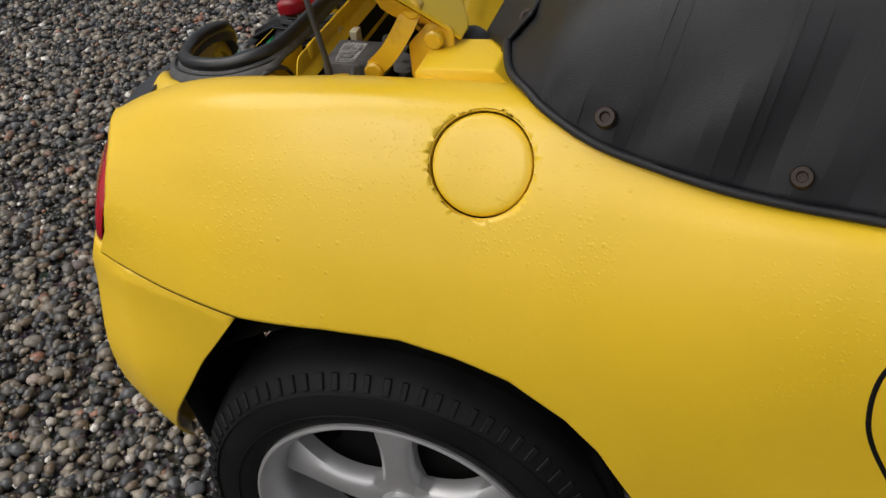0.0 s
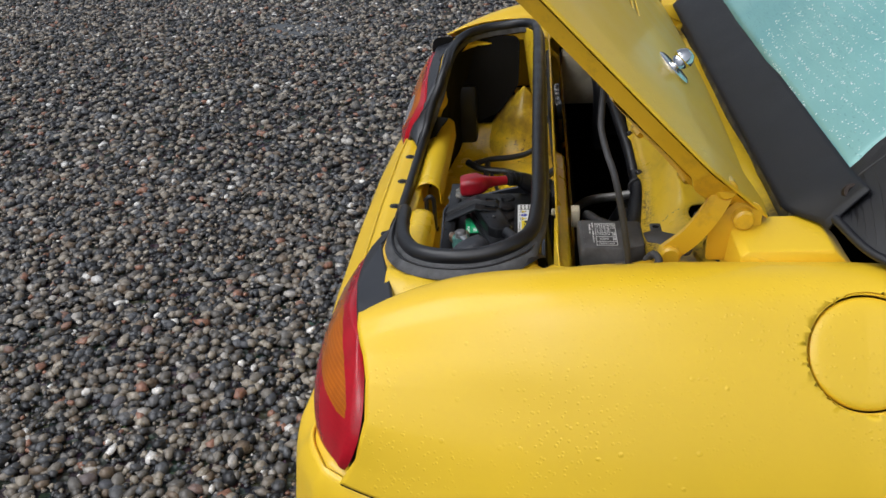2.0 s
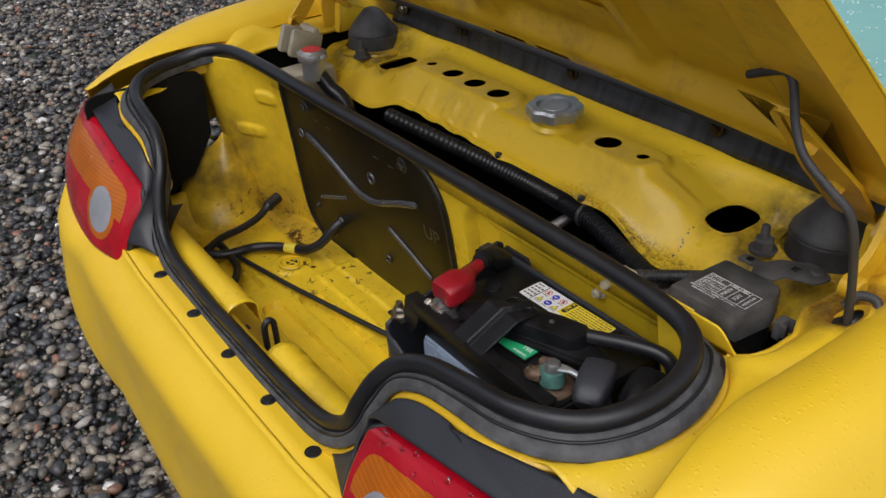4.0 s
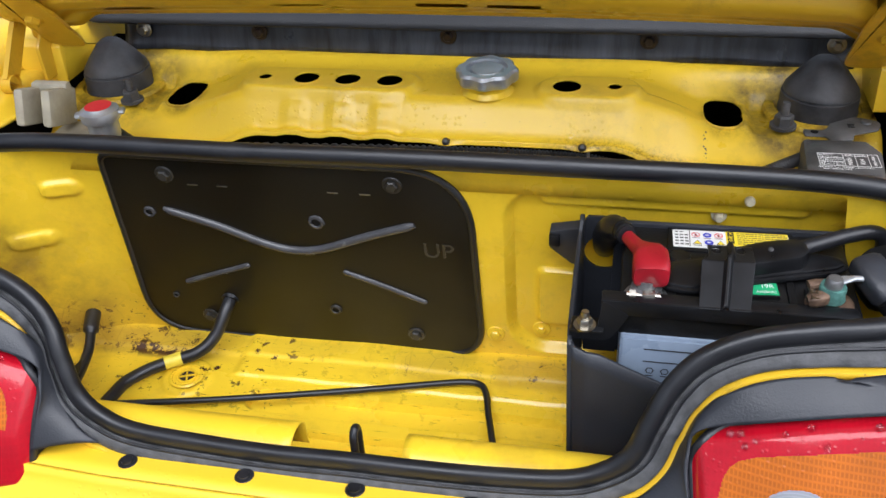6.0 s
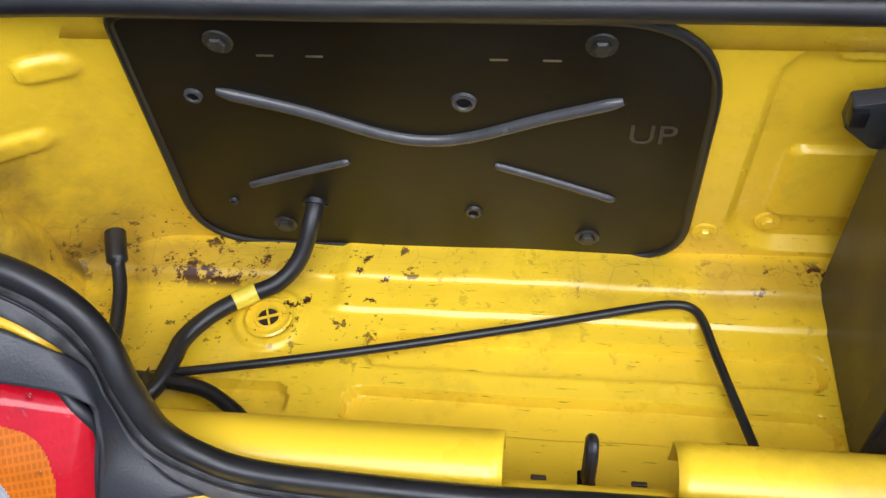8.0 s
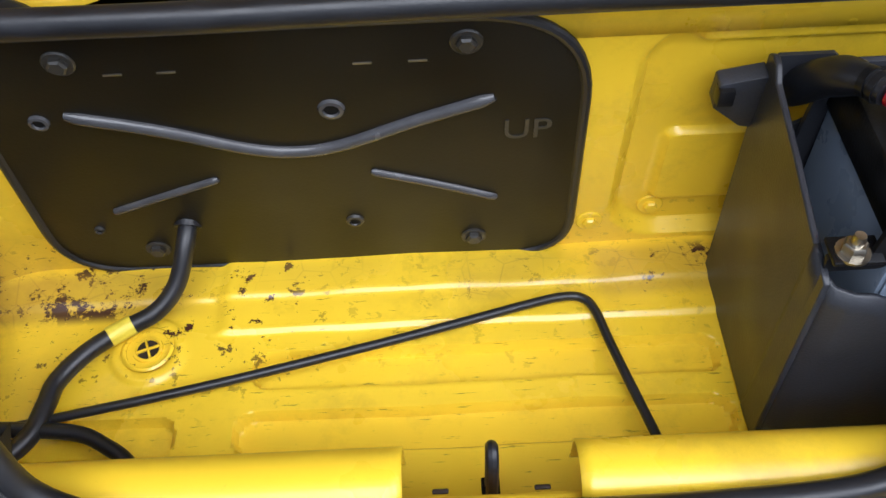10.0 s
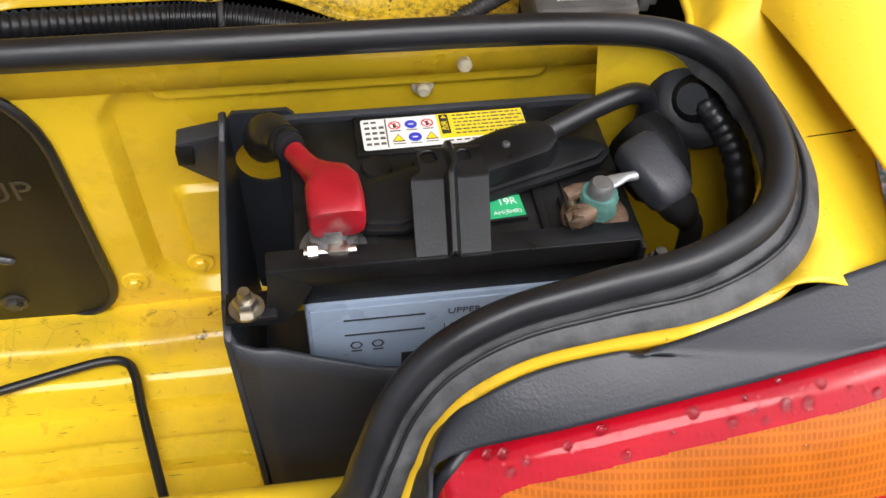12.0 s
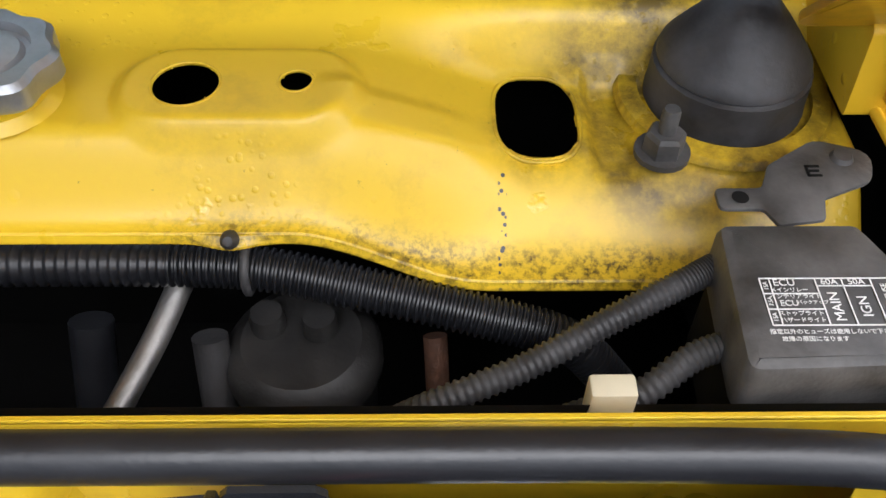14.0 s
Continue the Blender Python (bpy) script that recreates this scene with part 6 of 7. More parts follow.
def pierced_plate(x0, x1, z0, z1, y, cx, cz, r):
    """A plate facing the rear with one round hole."""
    outer, ring = [], []
    for k in range(48):
        a = k * math.tau / 48
        c, s = math.cos(a), math.sin(a)
        reach = min(((x1 - cx) if c > 0 else (x0 - cx)) / c if abs(c) > 1e-6 else 9, ((z1 - cz) if s > 0 else (z0 - cz)) / s if abs(s) > 1e-6 else 9)
        outer.append((cx + c * reach, y, cz + s * reach))
        ring.append((cx + c * r, y, cz + s * r))
    return outer + ring, [(k, (k + 1) % 48, 48 + (k + 1) % 48, 48 + k) for k in range(48)]


pv, pf = pierced_plate(0.1705, 0.2100, 0.600, 0.7585, 0.3205, 0.1900, 0.7200, 0.0185)
plate = obj("cable_wall", pv, pf, M_GREYPLASTIC, bb, "black wall with a round hole for the cable", smooth=False)
md = plate.modifiers.new("thickness", "SOLIDIFY")
md.thickness, md.offset = 0.003, 0
part("mounting_tab", slab_bm(rounded([(0.140, 0.178, 0.002), (0.168, 0.184, 0.002), (0.168, 0.138, 0.002), (0.160, 0.140, 0.004), (0.140, 0.158, 0.003)], 4), 0.012, WALL @ Matrix.Translation((0, 0.0, 0.004)), 0.001), M_GREYPLASTIC, bb)
part("tab_clip", box_bm((0.010, 0.010, 0.012), (0.1445, 0.312, 0.737), 0.001), M_PLASTIC, bb)
part("base", box_bm((0.236, 0.138, 0.012), (0.288, 0.252, 0.5605), 0.001), M_GREYPLASTIC, bb)

# ---- battery ----
bat = new("battery")
tagged(bat, "dusty black-topped car battery with a pale case and warning label", "battery")
X0, X1, Y0, Y1, ZT = 0.206, 0.388, 0.192, 0.312, 0.7595
part("case", box_bm((X1 - X0 - 0.004, Y1 - Y0 - 0.004, 0.170), ((X0 + X1) / 2, (Y0 + Y1) / 2, 0.6435), 0.003), M_PALE, bat, "pale blue-white translucent case")
part("top", box_bm((X1 - X0, Y1 - Y0 - 0.004, 0.033), ((X0 + X1) / 2, (Y0 + Y1) / 2 + 0.002, ZT - 0.0165), 0.003), M_BATTOP, bat, "dusty black lid")
for k in range(6):
    part("vent_plug", lathe_bm([(0, 0.003), (0.004, 0.003), (0.008, 0.0028), (0.009, 0.001), (0.009, -0.001)], 20, (0.225 + 0.0285 * k, 0.262, ZT)), M_BATTOP, bat)
for x, y0, y1 in ((0.3375, 0.198, 0.238), (0.3505, 0.198, 0.228), (0.2460, 0.198, 0.215)):
    part("lid_rib", box_bm((0.006, y1 - y0, 0.004), (x, (y0 + y1) / 2, ZT + 0.0005), 0.0012), M_BATTOP, bat)
part("terminal_shelf", box_bm((0.034, 0.050, 0.003), (0.368, 0.220, ZT + 0.0005), 0.001), M_BATTOP, bat)
LABEL = Matrix.Translation((0.2955, 0.2888, ZT + 0.0024)) @ Matrix.Rotation(radians(1.2), 4, "Z")
LABEL_TURN = LABEL.to_3x3().to_4x4()
part("label_pad", box_bm((0.104, 0.034, 0.0026), (0.2955, 0.2885, ZT + 0.0006), 0.0008), M_BATTOP, bat)
part("label_white", slab_bm(rounded([(-0.0478, -0.0130, 0.002), (0.0478, -0.0130, 0.002), (0.0478, 0.0130, 0.002), (-0.0478, 0.0130, 0.002)], 4), 0.0004, LABEL @ Matrix.Translation((0, 0, -0.0002)), 0), M_WHITE, bat, "white warning label with pictograms", smooth=False)
part("label_yellow", box_bm((0.0510, 0.0210, 0.0004), LABEL @ Vector((0.0220, 0.0022, 0.0003)), 0, LABEL_TURN), M_LABELYELLOW, bat, smooth=False)
part("label_danger", box_bm((0.0052, 0.0165, 0.0004), LABEL @ Vector((0.0005, 0.0035, 0.0006)), 0, LABEL_TURN), M_BLACKINK, bat, smooth=False)
part("danger_mark", lathe_bm([(0, 0.0003), (0.0019, 0.0003)], 3, LABEL @ Vector((0.0005, 0.0092, 0.0007)), Matrix.Rotation(radians(90), 4, "Z")), M_LABELYELLOW, bat, smooth=False)
text_obj("danger_text", "危険", 0.0040, LABEL @ Matrix.Translation((0.0005, 0.0018, 0.0009)) @ Matrix.Rotation(radians(90), 4, "Z"), M_LABELYELLOW, bat, 0.0001)
for x, y, r, mt in ((-0.0285, 0.0060, 0.0036, M_REDINK), (-0.0190, 0.0060, 0.0036, M_BLUE), (-0.0095, 0.0060, 0.0036, M_REDINK), (-0.0180, -0.0052, 0.0038, M_BLUE)):
    part("pictogram", lathe_bm([(0.0, 0.0003), (r, 0.0003)] if mt is M_BLUE else [(r * 0.78, 0.0003), (r, 0.0003)], 24, LABEL @ Vector((x, y, 0.0002))), mt, bat, smooth=False)
    if mt is M_REDINK:
        part("pictogram_bar", box_bm((r * 1.8, 0.0006, 0.0002), LABEL @ Vector((x, y, 0.0006)), 0, Matrix.Rotation(radians(-45), 4, "Z")), mt, bat, smooth=False)
        part("pictogram_mark", box_bm((0.0016, 0.0036, 0.0002), LABEL @ Vector((x, y, 0.0004)), 0), M_BLACKINK, bat, smooth=False)
    else:
        part("pictogram_mark", box_bm((0.0030, 0.0010, 0.0002), LABEL @ Vector((x, y - 0.0002, 0.0007)), 0), M_WHITE, bat, smooth=False)
    part("pictogram_text", box_bm((0.0062, 0.0006, 0.0002), LABEL @ Vector((x, y - r - 0.0011, 0.0004)), 0), M_GREYINK, bat, smooth=False)
for x in (-0.0275, -0.0085):
    part("pictogram", lathe_bm([(0, 0.0003), (0.0044, 0.0003)], 3, LABEL @ Vector((x, -0.0060, 0.0002)), Matrix.Rotation(radians(90), 4, "Z")), M_BLACKINK, bat, smooth=False)
    part("pictogram", lathe_bm([(0, 0.0003), (0.0034, 0.0003)], 3, LABEL @ Vector((x, -0.0060, 0.0004)), Matrix.Rotation(radians(90), 4, "Z")), M_LABELYELLOW, bat, smooth=False)
    part("pictogram_text", box_bm((0.0070, 0.0006, 0.0002), LABEL @ Vector((x, -0.0098, 0.0004)), 0), M_GREYINK, bat, smooth=False)
rnd = random.Random(21)
lab = [box_bm((0.0008, 0.0240, 0.0002), LABEL @ Vector((-0.0337, 0, 0.0004)), 0)]
for row in range(5):
    for k in range(3 if row else 2):
        lab.append(box_bm((0.0029, 0.0019 if row else 0.0015, 0.0002), LABEL @ Vector((-0.0445 + 0.0041 * k, 0.0098 - 0.0046 * row, 0.0004)), 0, LABEL_TURN))
for row in range(6):
    x = 0.0058
    while x < 0.0445 - 0.010 * (row == 5):
        w = rnd.uniform(0.0012, 0.0046)
        lab.append(box_bm((w, 0.0010, 0.0002), LABEL @ Vector((x + w / 2, 0.0104 - 0.0031 * row, 0.0007)), 0, LABEL_TURN))
        x += w + 0.0009
for k in range(8):
    lab.append(box_bm((0.0030, 0.0010, 0.0002), LABEL @ Vector((0.002 + 0.0046 * k, -0.0106, 0.0004)), 0, LABEL_TURN))
for one in lab:
    part("label_line", one, M_GREYINK, bat, smooth=False)
part("green_label", box_bm((0.038, 0.0150, 0.0004), (0.3080, 0.2205, ZT + 0.0042), 0, Matrix.Rotation(radians(4), 4, "Z")), M_GREEN, bat, "green rating label", smooth=False)
part("green_pad", box_bm((0.040, 0.0170, 0.004), (0.3080, 0.2205, ZT + 0.0018), 0.0006, Matrix.Rotation(radians(4), 4, "Z")), M_BATTOP, bat)
text_obj("label_text", "19R", 0.0066, Matrix.Translation((0.3190, 0.2245, ZT + 0.0046)) @ Matrix.Rotation(radians(4), 4, "Z"), M_WHITE, bat, 0.0001)
text_obj("label_text", "AH(5HR)", 0.0040, Matrix.Translation((0.3180, 0.2170, ZT + 0.0046)) @ Matrix.Rotation(radians(4), 4, "Z"), M_WHITE, bat, 0.0001)
part("level_plate", box_bm((0.176, 0.0015, 0.074), (0.2985, Y0 + 0.0012, 0.6885), 0.0004), M_PALE, bat)
text_obj("level_text", "UPPER LEVEL", 0.0066, Matrix.Translation((0.303, Y0 + 0.0003, 0.716)) @ TO_REAR, M_BLACKINK, bat, 0.0001)
text_obj("level_text", "LOWER LEVEL", 0.0066, Matrix.Translation((0.303, Y0 + 0.0003, 0.703)) @ TO_REAR, M_BLACKINK, bat, 0.0001)
for one in [box_bm((0.044, 0.0006, 0.0009), (x, Y0 + 0.0003, z), 0) for x, z in ((0.250, 0.716), (0.250, 0.703), (0.356, 0.716), (0.356, 0.703))]:
    part("level_line", one, M_BLACKINK, bat, smooth=False)
for x in (0.234, 0.246):
    part("recycling_mark", lathe_bm([(0.0026, 0.0002), (0.0037, 0.0002)], 6, (x, Y0 + 0.0003, 0.6935), TO_REAR), M_BLACKINK, bat, smooth=False)
    part("recycling_mark", box_bm((0.0058, 0.0004, 0.0008), (x, Y0 + 0.0003, 0.6880), 0), M_BLACKINK, bat, smooth=False)
for one in [box_bm((0.014, 0.0006, 0.012), (0.266 + 0.0175 * k, Y0 + 0.0003, 0.676), 0) for k in range(5)]:
    part("brand_bar", one, M_BLACKINK, bat, smooth=False)

# hold-down bracket
hold = new("battery_clamp")
tagged(hold, "black pressed steel hold-down clamp over the battery", "battery clamp")
part("bar", join_bm(box_bm((0.190, 0.013, 0.003), (0.287, 0.1945, 0.7655), 0.0012), box_bm((0.190, 0.003, 0.014), (0.287, 0.1885, 0.7600), 0.0012)), M_PLASTIC, hold)
XZ = Matrix(((1, 0, 0, 0), (0, 0, 1, 0), (0, 1, 0, 0), (0, 0, 0, 1)))  # local x, y to world x, z
part("foot", slab_bm(rounded([(0.168, 0.7375, 0.002), (0.190, 0.7375, 0.003), (0.193, 0.767, 0.003), (0.214, 0.7540, 0.003), (0.208, 0.741, 0.008), (0.199, 0.727, 0.008), (0.168, 0.7265, 0.003)], 4), 0.004, Matrix.Translation((0, 0.1865, 0)) @ XZ, 0.001), M_PLASTIC, hold)
part("foot", box_bm((0.026, 0.018, 0.003), (0.182, 0.190, 0.7385), 0.001), M_PLASTIC, hold)
part("foot", join_bm(box_bm((0.024, 0.018, 0.003), (0.392, 0.190, 0.7385), 0.001), box_bm((0.003, 0.016, 0.028), (0.3815, 0.190, 0.7525), 0.001)), M_PLASTIC, hold)


def strap(u, v):
    """The strap rises from the bar to a sharp fold, then lies flat with two holes."""
    up = min(1, u / 0.56)
    flat = max(0, (u - 0.56) / 0.44)
    x0 = 0.2655 + 0.0015 * up + 0.006 * smooth01(flat, 0.0, 0.25)
    x1 = 0.3035 + 0.0040 * up - 0.0005 * flat
    z = 0.7660 + 0.0200 * up - 0.0030 * flat
    z += 0.0045 * plateau(v, 0.45, 0.57, 0.035) - 0.0025 * smooth01(flat, 0.85, 1.0)
    return (x0 + (x1 - x0) * v, 0.1865 + 0.0375 * up + 0.029 * flat, z)


sheet("strap", lambda u, v: strap(1 - u, v), 50, 60, M_PLASTIC, hold, thick=0.0022, holes=[(0.2790, 0.2420, 0.0044, 0.0058, 2.4), (0.2975, 0.2415, 0.0034, 0.0052, 2.4)])
for x, y in ((0.180, 0.188), (0.396, 0.190)):
    part("clamp_nut", join_bm(lathe_bm([(0, 0.013), (0.003, 0.013), (0.0034, 0.011), (0.0034, 0)], 12, (x, y, 0.7405)), lathe_bm([(0, 0.007), (0.0055, 0.007), (0.0065, 0.0055), (0.0065, 0.0005)], 6, (x, y, 0.7405)), lathe_bm([(0, 0.0015), (0.009, 0.0015), (0.009, 0)], 18, (x, y, 0.7395))), M_STEEL, hold, "zinc nut on a threaded rod")


def loft_bm(rows, n=28):
    """Rounded-box sections (centre, half width, half height, power) joined into one closed skin; widths lie along the section's own side."""
    bm = bmesh.new()
    rings = []
    for i, (c, hw, hh, power) in enumerate(rows):
        a, b = Vector(rows[max(i - 1, 0)][0]), Vector(rows[min(i + 1, len(rows) - 1)][0])
        d = (b - a).normalized()
        side = d.cross(Vector((0, 0, 1))).normalized()
        up = side.cross(d)
        ring = []
        for k in range(n):
            t = k * math.tau / n
            cs, sn = math.cos(t), math.sin(t)
            r = (abs(cs) ** power + abs(sn) ** power) ** (-1 / power)
            ring.append(bm.verts.new(Vector(c) + side * hw * r * cs + up * hh * r * sn))
        rings.append(ring)
    for a, b in zip(rings, rings[1:]):
        for k in range(n):
            bm.faces.new((a[k], a[(k + 1) % n], b[(k + 1) % n], b[k]))
    bm.faces.new(rings[0])
    bm.faces.new(rings[-1])
    return bm


# positive lead with red cover
pos = new("positive_lead")
tagged(pos, "red rubber terminal cover on the battery's positive lead", "battery lead")
part("post", join_bm(lathe_bm([(0, 0.016), (0.0075, 0.016), (0.0085, 0.0)], 20, (0.226, 0.208, ZT)), lathe_bm([(0.006, 0.009), (0.012, 0.009), (0.013, 0.003), (0.012, 0.001)], 20, (0.226, 0.208, ZT)), lathe_bm([(0, 0.0015), (0.017, 0.0012), (0.0175, 0)], 28, (0.226, 0.206, ZT))), M_LEAD, pos, "dull lead post in its seat")
part("clamp_bolt", join_bm(box_bm((0.010, 0.008, 0.008), (0.228, 0.1985, ZT + 0.006), 0.0012), lathe_bm([(0, 0.026), (0.003, 0.026), (0.003, 0)], 14, (0.211, 0.1985, ZT + 0.006), Matrix.Rotation(radians(90), 4, "Y")), lathe_bm([(0, 0.005), (0.0048, 0.005), (0.0052, 0.004), (0.0052, 0)], 6, (0.213, 0.1985, ZT + 0.006), Matrix.Rotation(radians(90), 4, "Y"))), M_STEEL, pos, "bright clamp bolt")
part("terminal_cover", loft_bm([((0.2290, 0.2020, 0.7800), 0.0110, 0.0075, 5), ((0.2290, 0.2028, 0.7800), 0.0132, 0.0098, 5), ((0.2288, 0.2060, 0.7805), 0.0142, 0.0108, 5), ((0.2285, 0.2150, 0.7820), 0.0145, 0.0114, 5), ((0.2278, 0.2240, 0.7830), 0.0140, 0.0112, 5), ((0.2262, 0.2290, 0.7832), 0.0120, 0.0100, 4), ((0.2222, 0.2350, 0.7825), 0.0080, 0.0078, 3), ((0.2180, 0.2420, 0.7812), 0.0062, 0.0066, 2.4), ((0.2135, 0.2510, 0.7800), 0.0057, 0.0060, 2.2), ((0.2098, 0.2590, 0.7790), 0.0058, 0.0060, 2)]), M_REDPLASTIC, pos, "soft red cover", angle=50)
tube("cable", [(0.2085, 0.261, 0.7800), (0.2040, 0.270, 0.7785), (0.1985, 0.282, 0.7730), (0.1935, 0.296, 0.7610), (0.1905, 0.308, 0.7470), (0.1900, 0.322, 0.7310), (0.1900, 0.345, 0.710)], lambda f: 0.0080 + 0.0035 * smooth01(f, 0.15, 0.4), M_RUBBER, pos, n=16, smooth_n=50)
for a, b in (((0.2070, 0.2640, 0.7795), (0.2052, 0.2675, 0.7790)), ((0.2046, 0.2690, 0.7787), (0.2026, 0.2730, 0.7775)), ((0.2018, 0.2750, 0.7768), (0.1996, 0.2800, 0.7745))):
    part("tape_wrap", tube_bm([a, b], 0.0092, 16), M_PLASTIC, pos)

# cable cover laid over the battery
shroud = new("cable_shroud")
tagged(shroud, "black plastic cable cover lying across the battery top", "cable cover")
part("lower_shell", join_bm(slab_bm(rounded([(0.233, 0.222, 0.010), (0.241, 0.2085, 0.010), (0.262, 0.2065, 0.008), (0.302, 0.2220, 0.010), (0.376, 0.2455, 0.010), (0.3845, 0.2545, 0.006), (0.380, 0.266, 0.010), (0.345, 0.274, 0.010), (0.300, 0.262, 0.008), (0.246, 0.246, 0.012)], 6), 0.003, Matrix.Translation((0, 0, ZT + 0.0050)), 0.0008),
                            slab_bm(rounded([(0.236, 0.222, 0.008), (0.243, 0.2115, 0.008), (0.261, 0.2095, 0.008), (0.302, 0.2250, 0.010), (0.374, 0.2480, 0.008), (0.3815, 0.2550, 0.005), (0.378, 0.264, 0.008), (0.345, 0.272, 0.008), (0.300, 0.259, 0.008), (0.248, 0.243, 0.010)], 6), 0.0085, Matrix.Translation((0, 0, ZT + 0.0018)), 0.0025)), M_PLASTIC, shroud)
part("upper_shell", slab_bm(rounded([(0.276, 0.219, 0.008), (0.318, 0.2325, 0.010), (0.346, 0.2425, 0.010), (0.3525, 0.252, 0.006), (0.351, 0.266, 0.008), (0.342, 0.270, 0.008), (0.318, 0.2635, 0.010), (0.276, 0.2440, 0.008)], 6), 0.0135, Matrix.Translation((0, 0, ZT + 0.0095)), 0.0045), M_PLASTIC, shroud)
part("shroud_screw", lathe_bm([(0, 0.002), (0.0016, 0.002), (0.0024, 0.001), (0.0024, 0)], 12, (0.3215, 0.2485, ZT + 0.0230)), M_DUSTY, shroud)
tube("cable", [(0.345, 0.2625, ZT + 0.0160), (0.362, 0.270, ZT + 0.0180), (0.385, 0.280, ZT + 0.0205), (0.405, 0.288, ZT + 0.0200), (0.415, 0.2905, ZT + 0.0120), (0.417, 0.291, ZT - 0.01)], 0.0062, M_RUBBER, shroud, n=14, smooth_n=44)

# negative terminal
neg = new("negative_lead")
tagged(neg, "corroded negative battery terminal with its black cover folded back", "battery lead")
NP = (0.3640, 0.2115, ZT + 0.002)
part("post", lathe_bm([(0, 0.0245), (0.0050, 0.0245), (0.0062, 0.0230), (0.0066, 0.0190), (0.0075, 0.0)], 24, NP), M_LEAD, neg, "grey lead post")
part("seat", lathe_bm([(0, 0.0020), (0.0150, 0.0018), (0.0178, 0.0010), (0.0182, -0.0010)], 30, NP), M_BRONZE, neg, "rust-stained seat")
part("clamp_ring", lathe_bm([(0.0068, 0.0170), (0.0092, 0.0175), (0.0102, 0.0150), (0.0094, 0.0110), (0.0106, 0.0060), (0.0086, 0.0030), (0.0070, 0.0030)], 26, NP), M_COPPER, neg, "clamp ring green with corrosion")
part("jaw", loft_bm([((0.3590, 0.2050, ZT + 0.0125), 0.0045, 0.0050, 3), ((0.3540, 0.2030, ZT + 0.0125), 0.0060, 0.0052, 3), ((0.3490, 0.2020, ZT + 0.0115), 0.0058, 0.0050, 3), ((0.3455, 0.2015, ZT + 0.0105), 0.0040, 0.0040, 2.5)], 18), M_BRONZE, neg, "rusty clamp jaw")
part("jaw", loft_bm([((0.3595, 0.2175, ZT + 0.0160), 0.0040, 0.0030, 3), ((0.3530, 0.2165, ZT + 0.0165), 0.0044, 0.0030, 3), ((0.3470, 0.2150, ZT + 0.0155), 0.0040, 0.0028, 3)], 18), M_BRONZE, neg, "rusty clamp jaw")
part("clamp_bolt", join_bm(lathe_bm([(0, 0.020), (0.0026, 0.020), (0.0026, 0)], 14, (0.3500, 0.1985, ZT + 0.0120), Matrix.Rotation(radians(-90), 4, "X")), lathe_bm([(0, 0.005), (0.0046, 0.005), (0.0050, 0.004), (0.0050, 0)], 6, (0.3500, 0.1975, ZT + 0.0120), Matrix.Rotation(radians(-90), 4, "X")), lathe_bm([(0, 0.0012), (0.006, 0.001), (0.006, 0)], 18, (0.3500, 0.2030, ZT + 0.0120), Matrix.Rotation(radians(-90), 4, "X"))), M_STEEL, neg, "zinc clamp bolt")
part("lug", loft_bm([((0.3660, 0.2140, ZT + 0.0215), 0.0048, 0.0012, 3), ((0.3730, 0.2160, ZT + 0.0225), 0.0042, 0.0014, 3), ((0.3790, 0.2175, ZT + 0.0228), 0.0026, 0.0022, 2.2), ((0.3860, 0.2190, ZT + 0.0220), 0.0026, 0.0026, 2)], 18), M_ZINC, neg, "bright crimped lug")
part("terminal_cover", loft_bm([((0.3880, 0.2410, ZT + 0.0245), 0.0110, 0.0055, 4), ((0.3895, 0.2385, ZT + 0.0240), 0.0128, 0.0085, 4), ((0.3940, 0.2290, ZT + 0.0210), 0.0135, 0.0100, 4), ((0.4000, 0.2180, ZT + 0.0165), 0.0132, 0.0105, 4), ((0.4040, 0.2105, ZT + 0.0125), 0.0120, 0.0095, 3.4), ((0.4055, 0.2080, ZT + 0.0110), 0.0095, 0.0070, 3)], 28), M_GREYPLASTIC, neg, "black rubber cover folded aside", angle=50)
tube("cable", [(0.402, 0.222, ZT + 0.008), (0.412, 0.220, ZT - 0.002), (0.421, 0.219, ZT - 0.014), (0.428, 0.219, ZT - 0.035), (0.430, 0.219, 0.60)], lambda f: 0.0105 - 0.004 * smooth01(f, 0.3, 0.6), M_RUBBER, neg, n=14, smooth_n=30)

# rubber grommet with harness at the side wall
GT = Vector((-0.55, -0.55, 0.45)).to_track_quat("Z", "Y").to_matrix().to_4x4()
gro = part("harness_grommet", lathe_bm([(0.0, 0.012), (0.009, 0.012), (0.011, 0.008), (0.014, 0.0045), (0.019, 0.006), (0.024, 0.0055), (0.0285, 0.003), (0.030, -0.001), (0.030, -0.006)], 36, (0.4425, 0.283, 0.7765), GT), M_RUBBER, car, "black rubber grommet in the side wall")
tube("harness", [(0.442, 0.281, 0.778), (0.446, 0.270, 0.777), (0.454, 0.260, 0.768), (0.460, 0.248, 0.755), (0.463, 0.228, 0.725), (0.459, 0.210, 0.67), (0.450, 0.20, 0.60)], 0.0085, M_RUBBER, gro, n=12, smooth_n=70, ribs=-0.07)
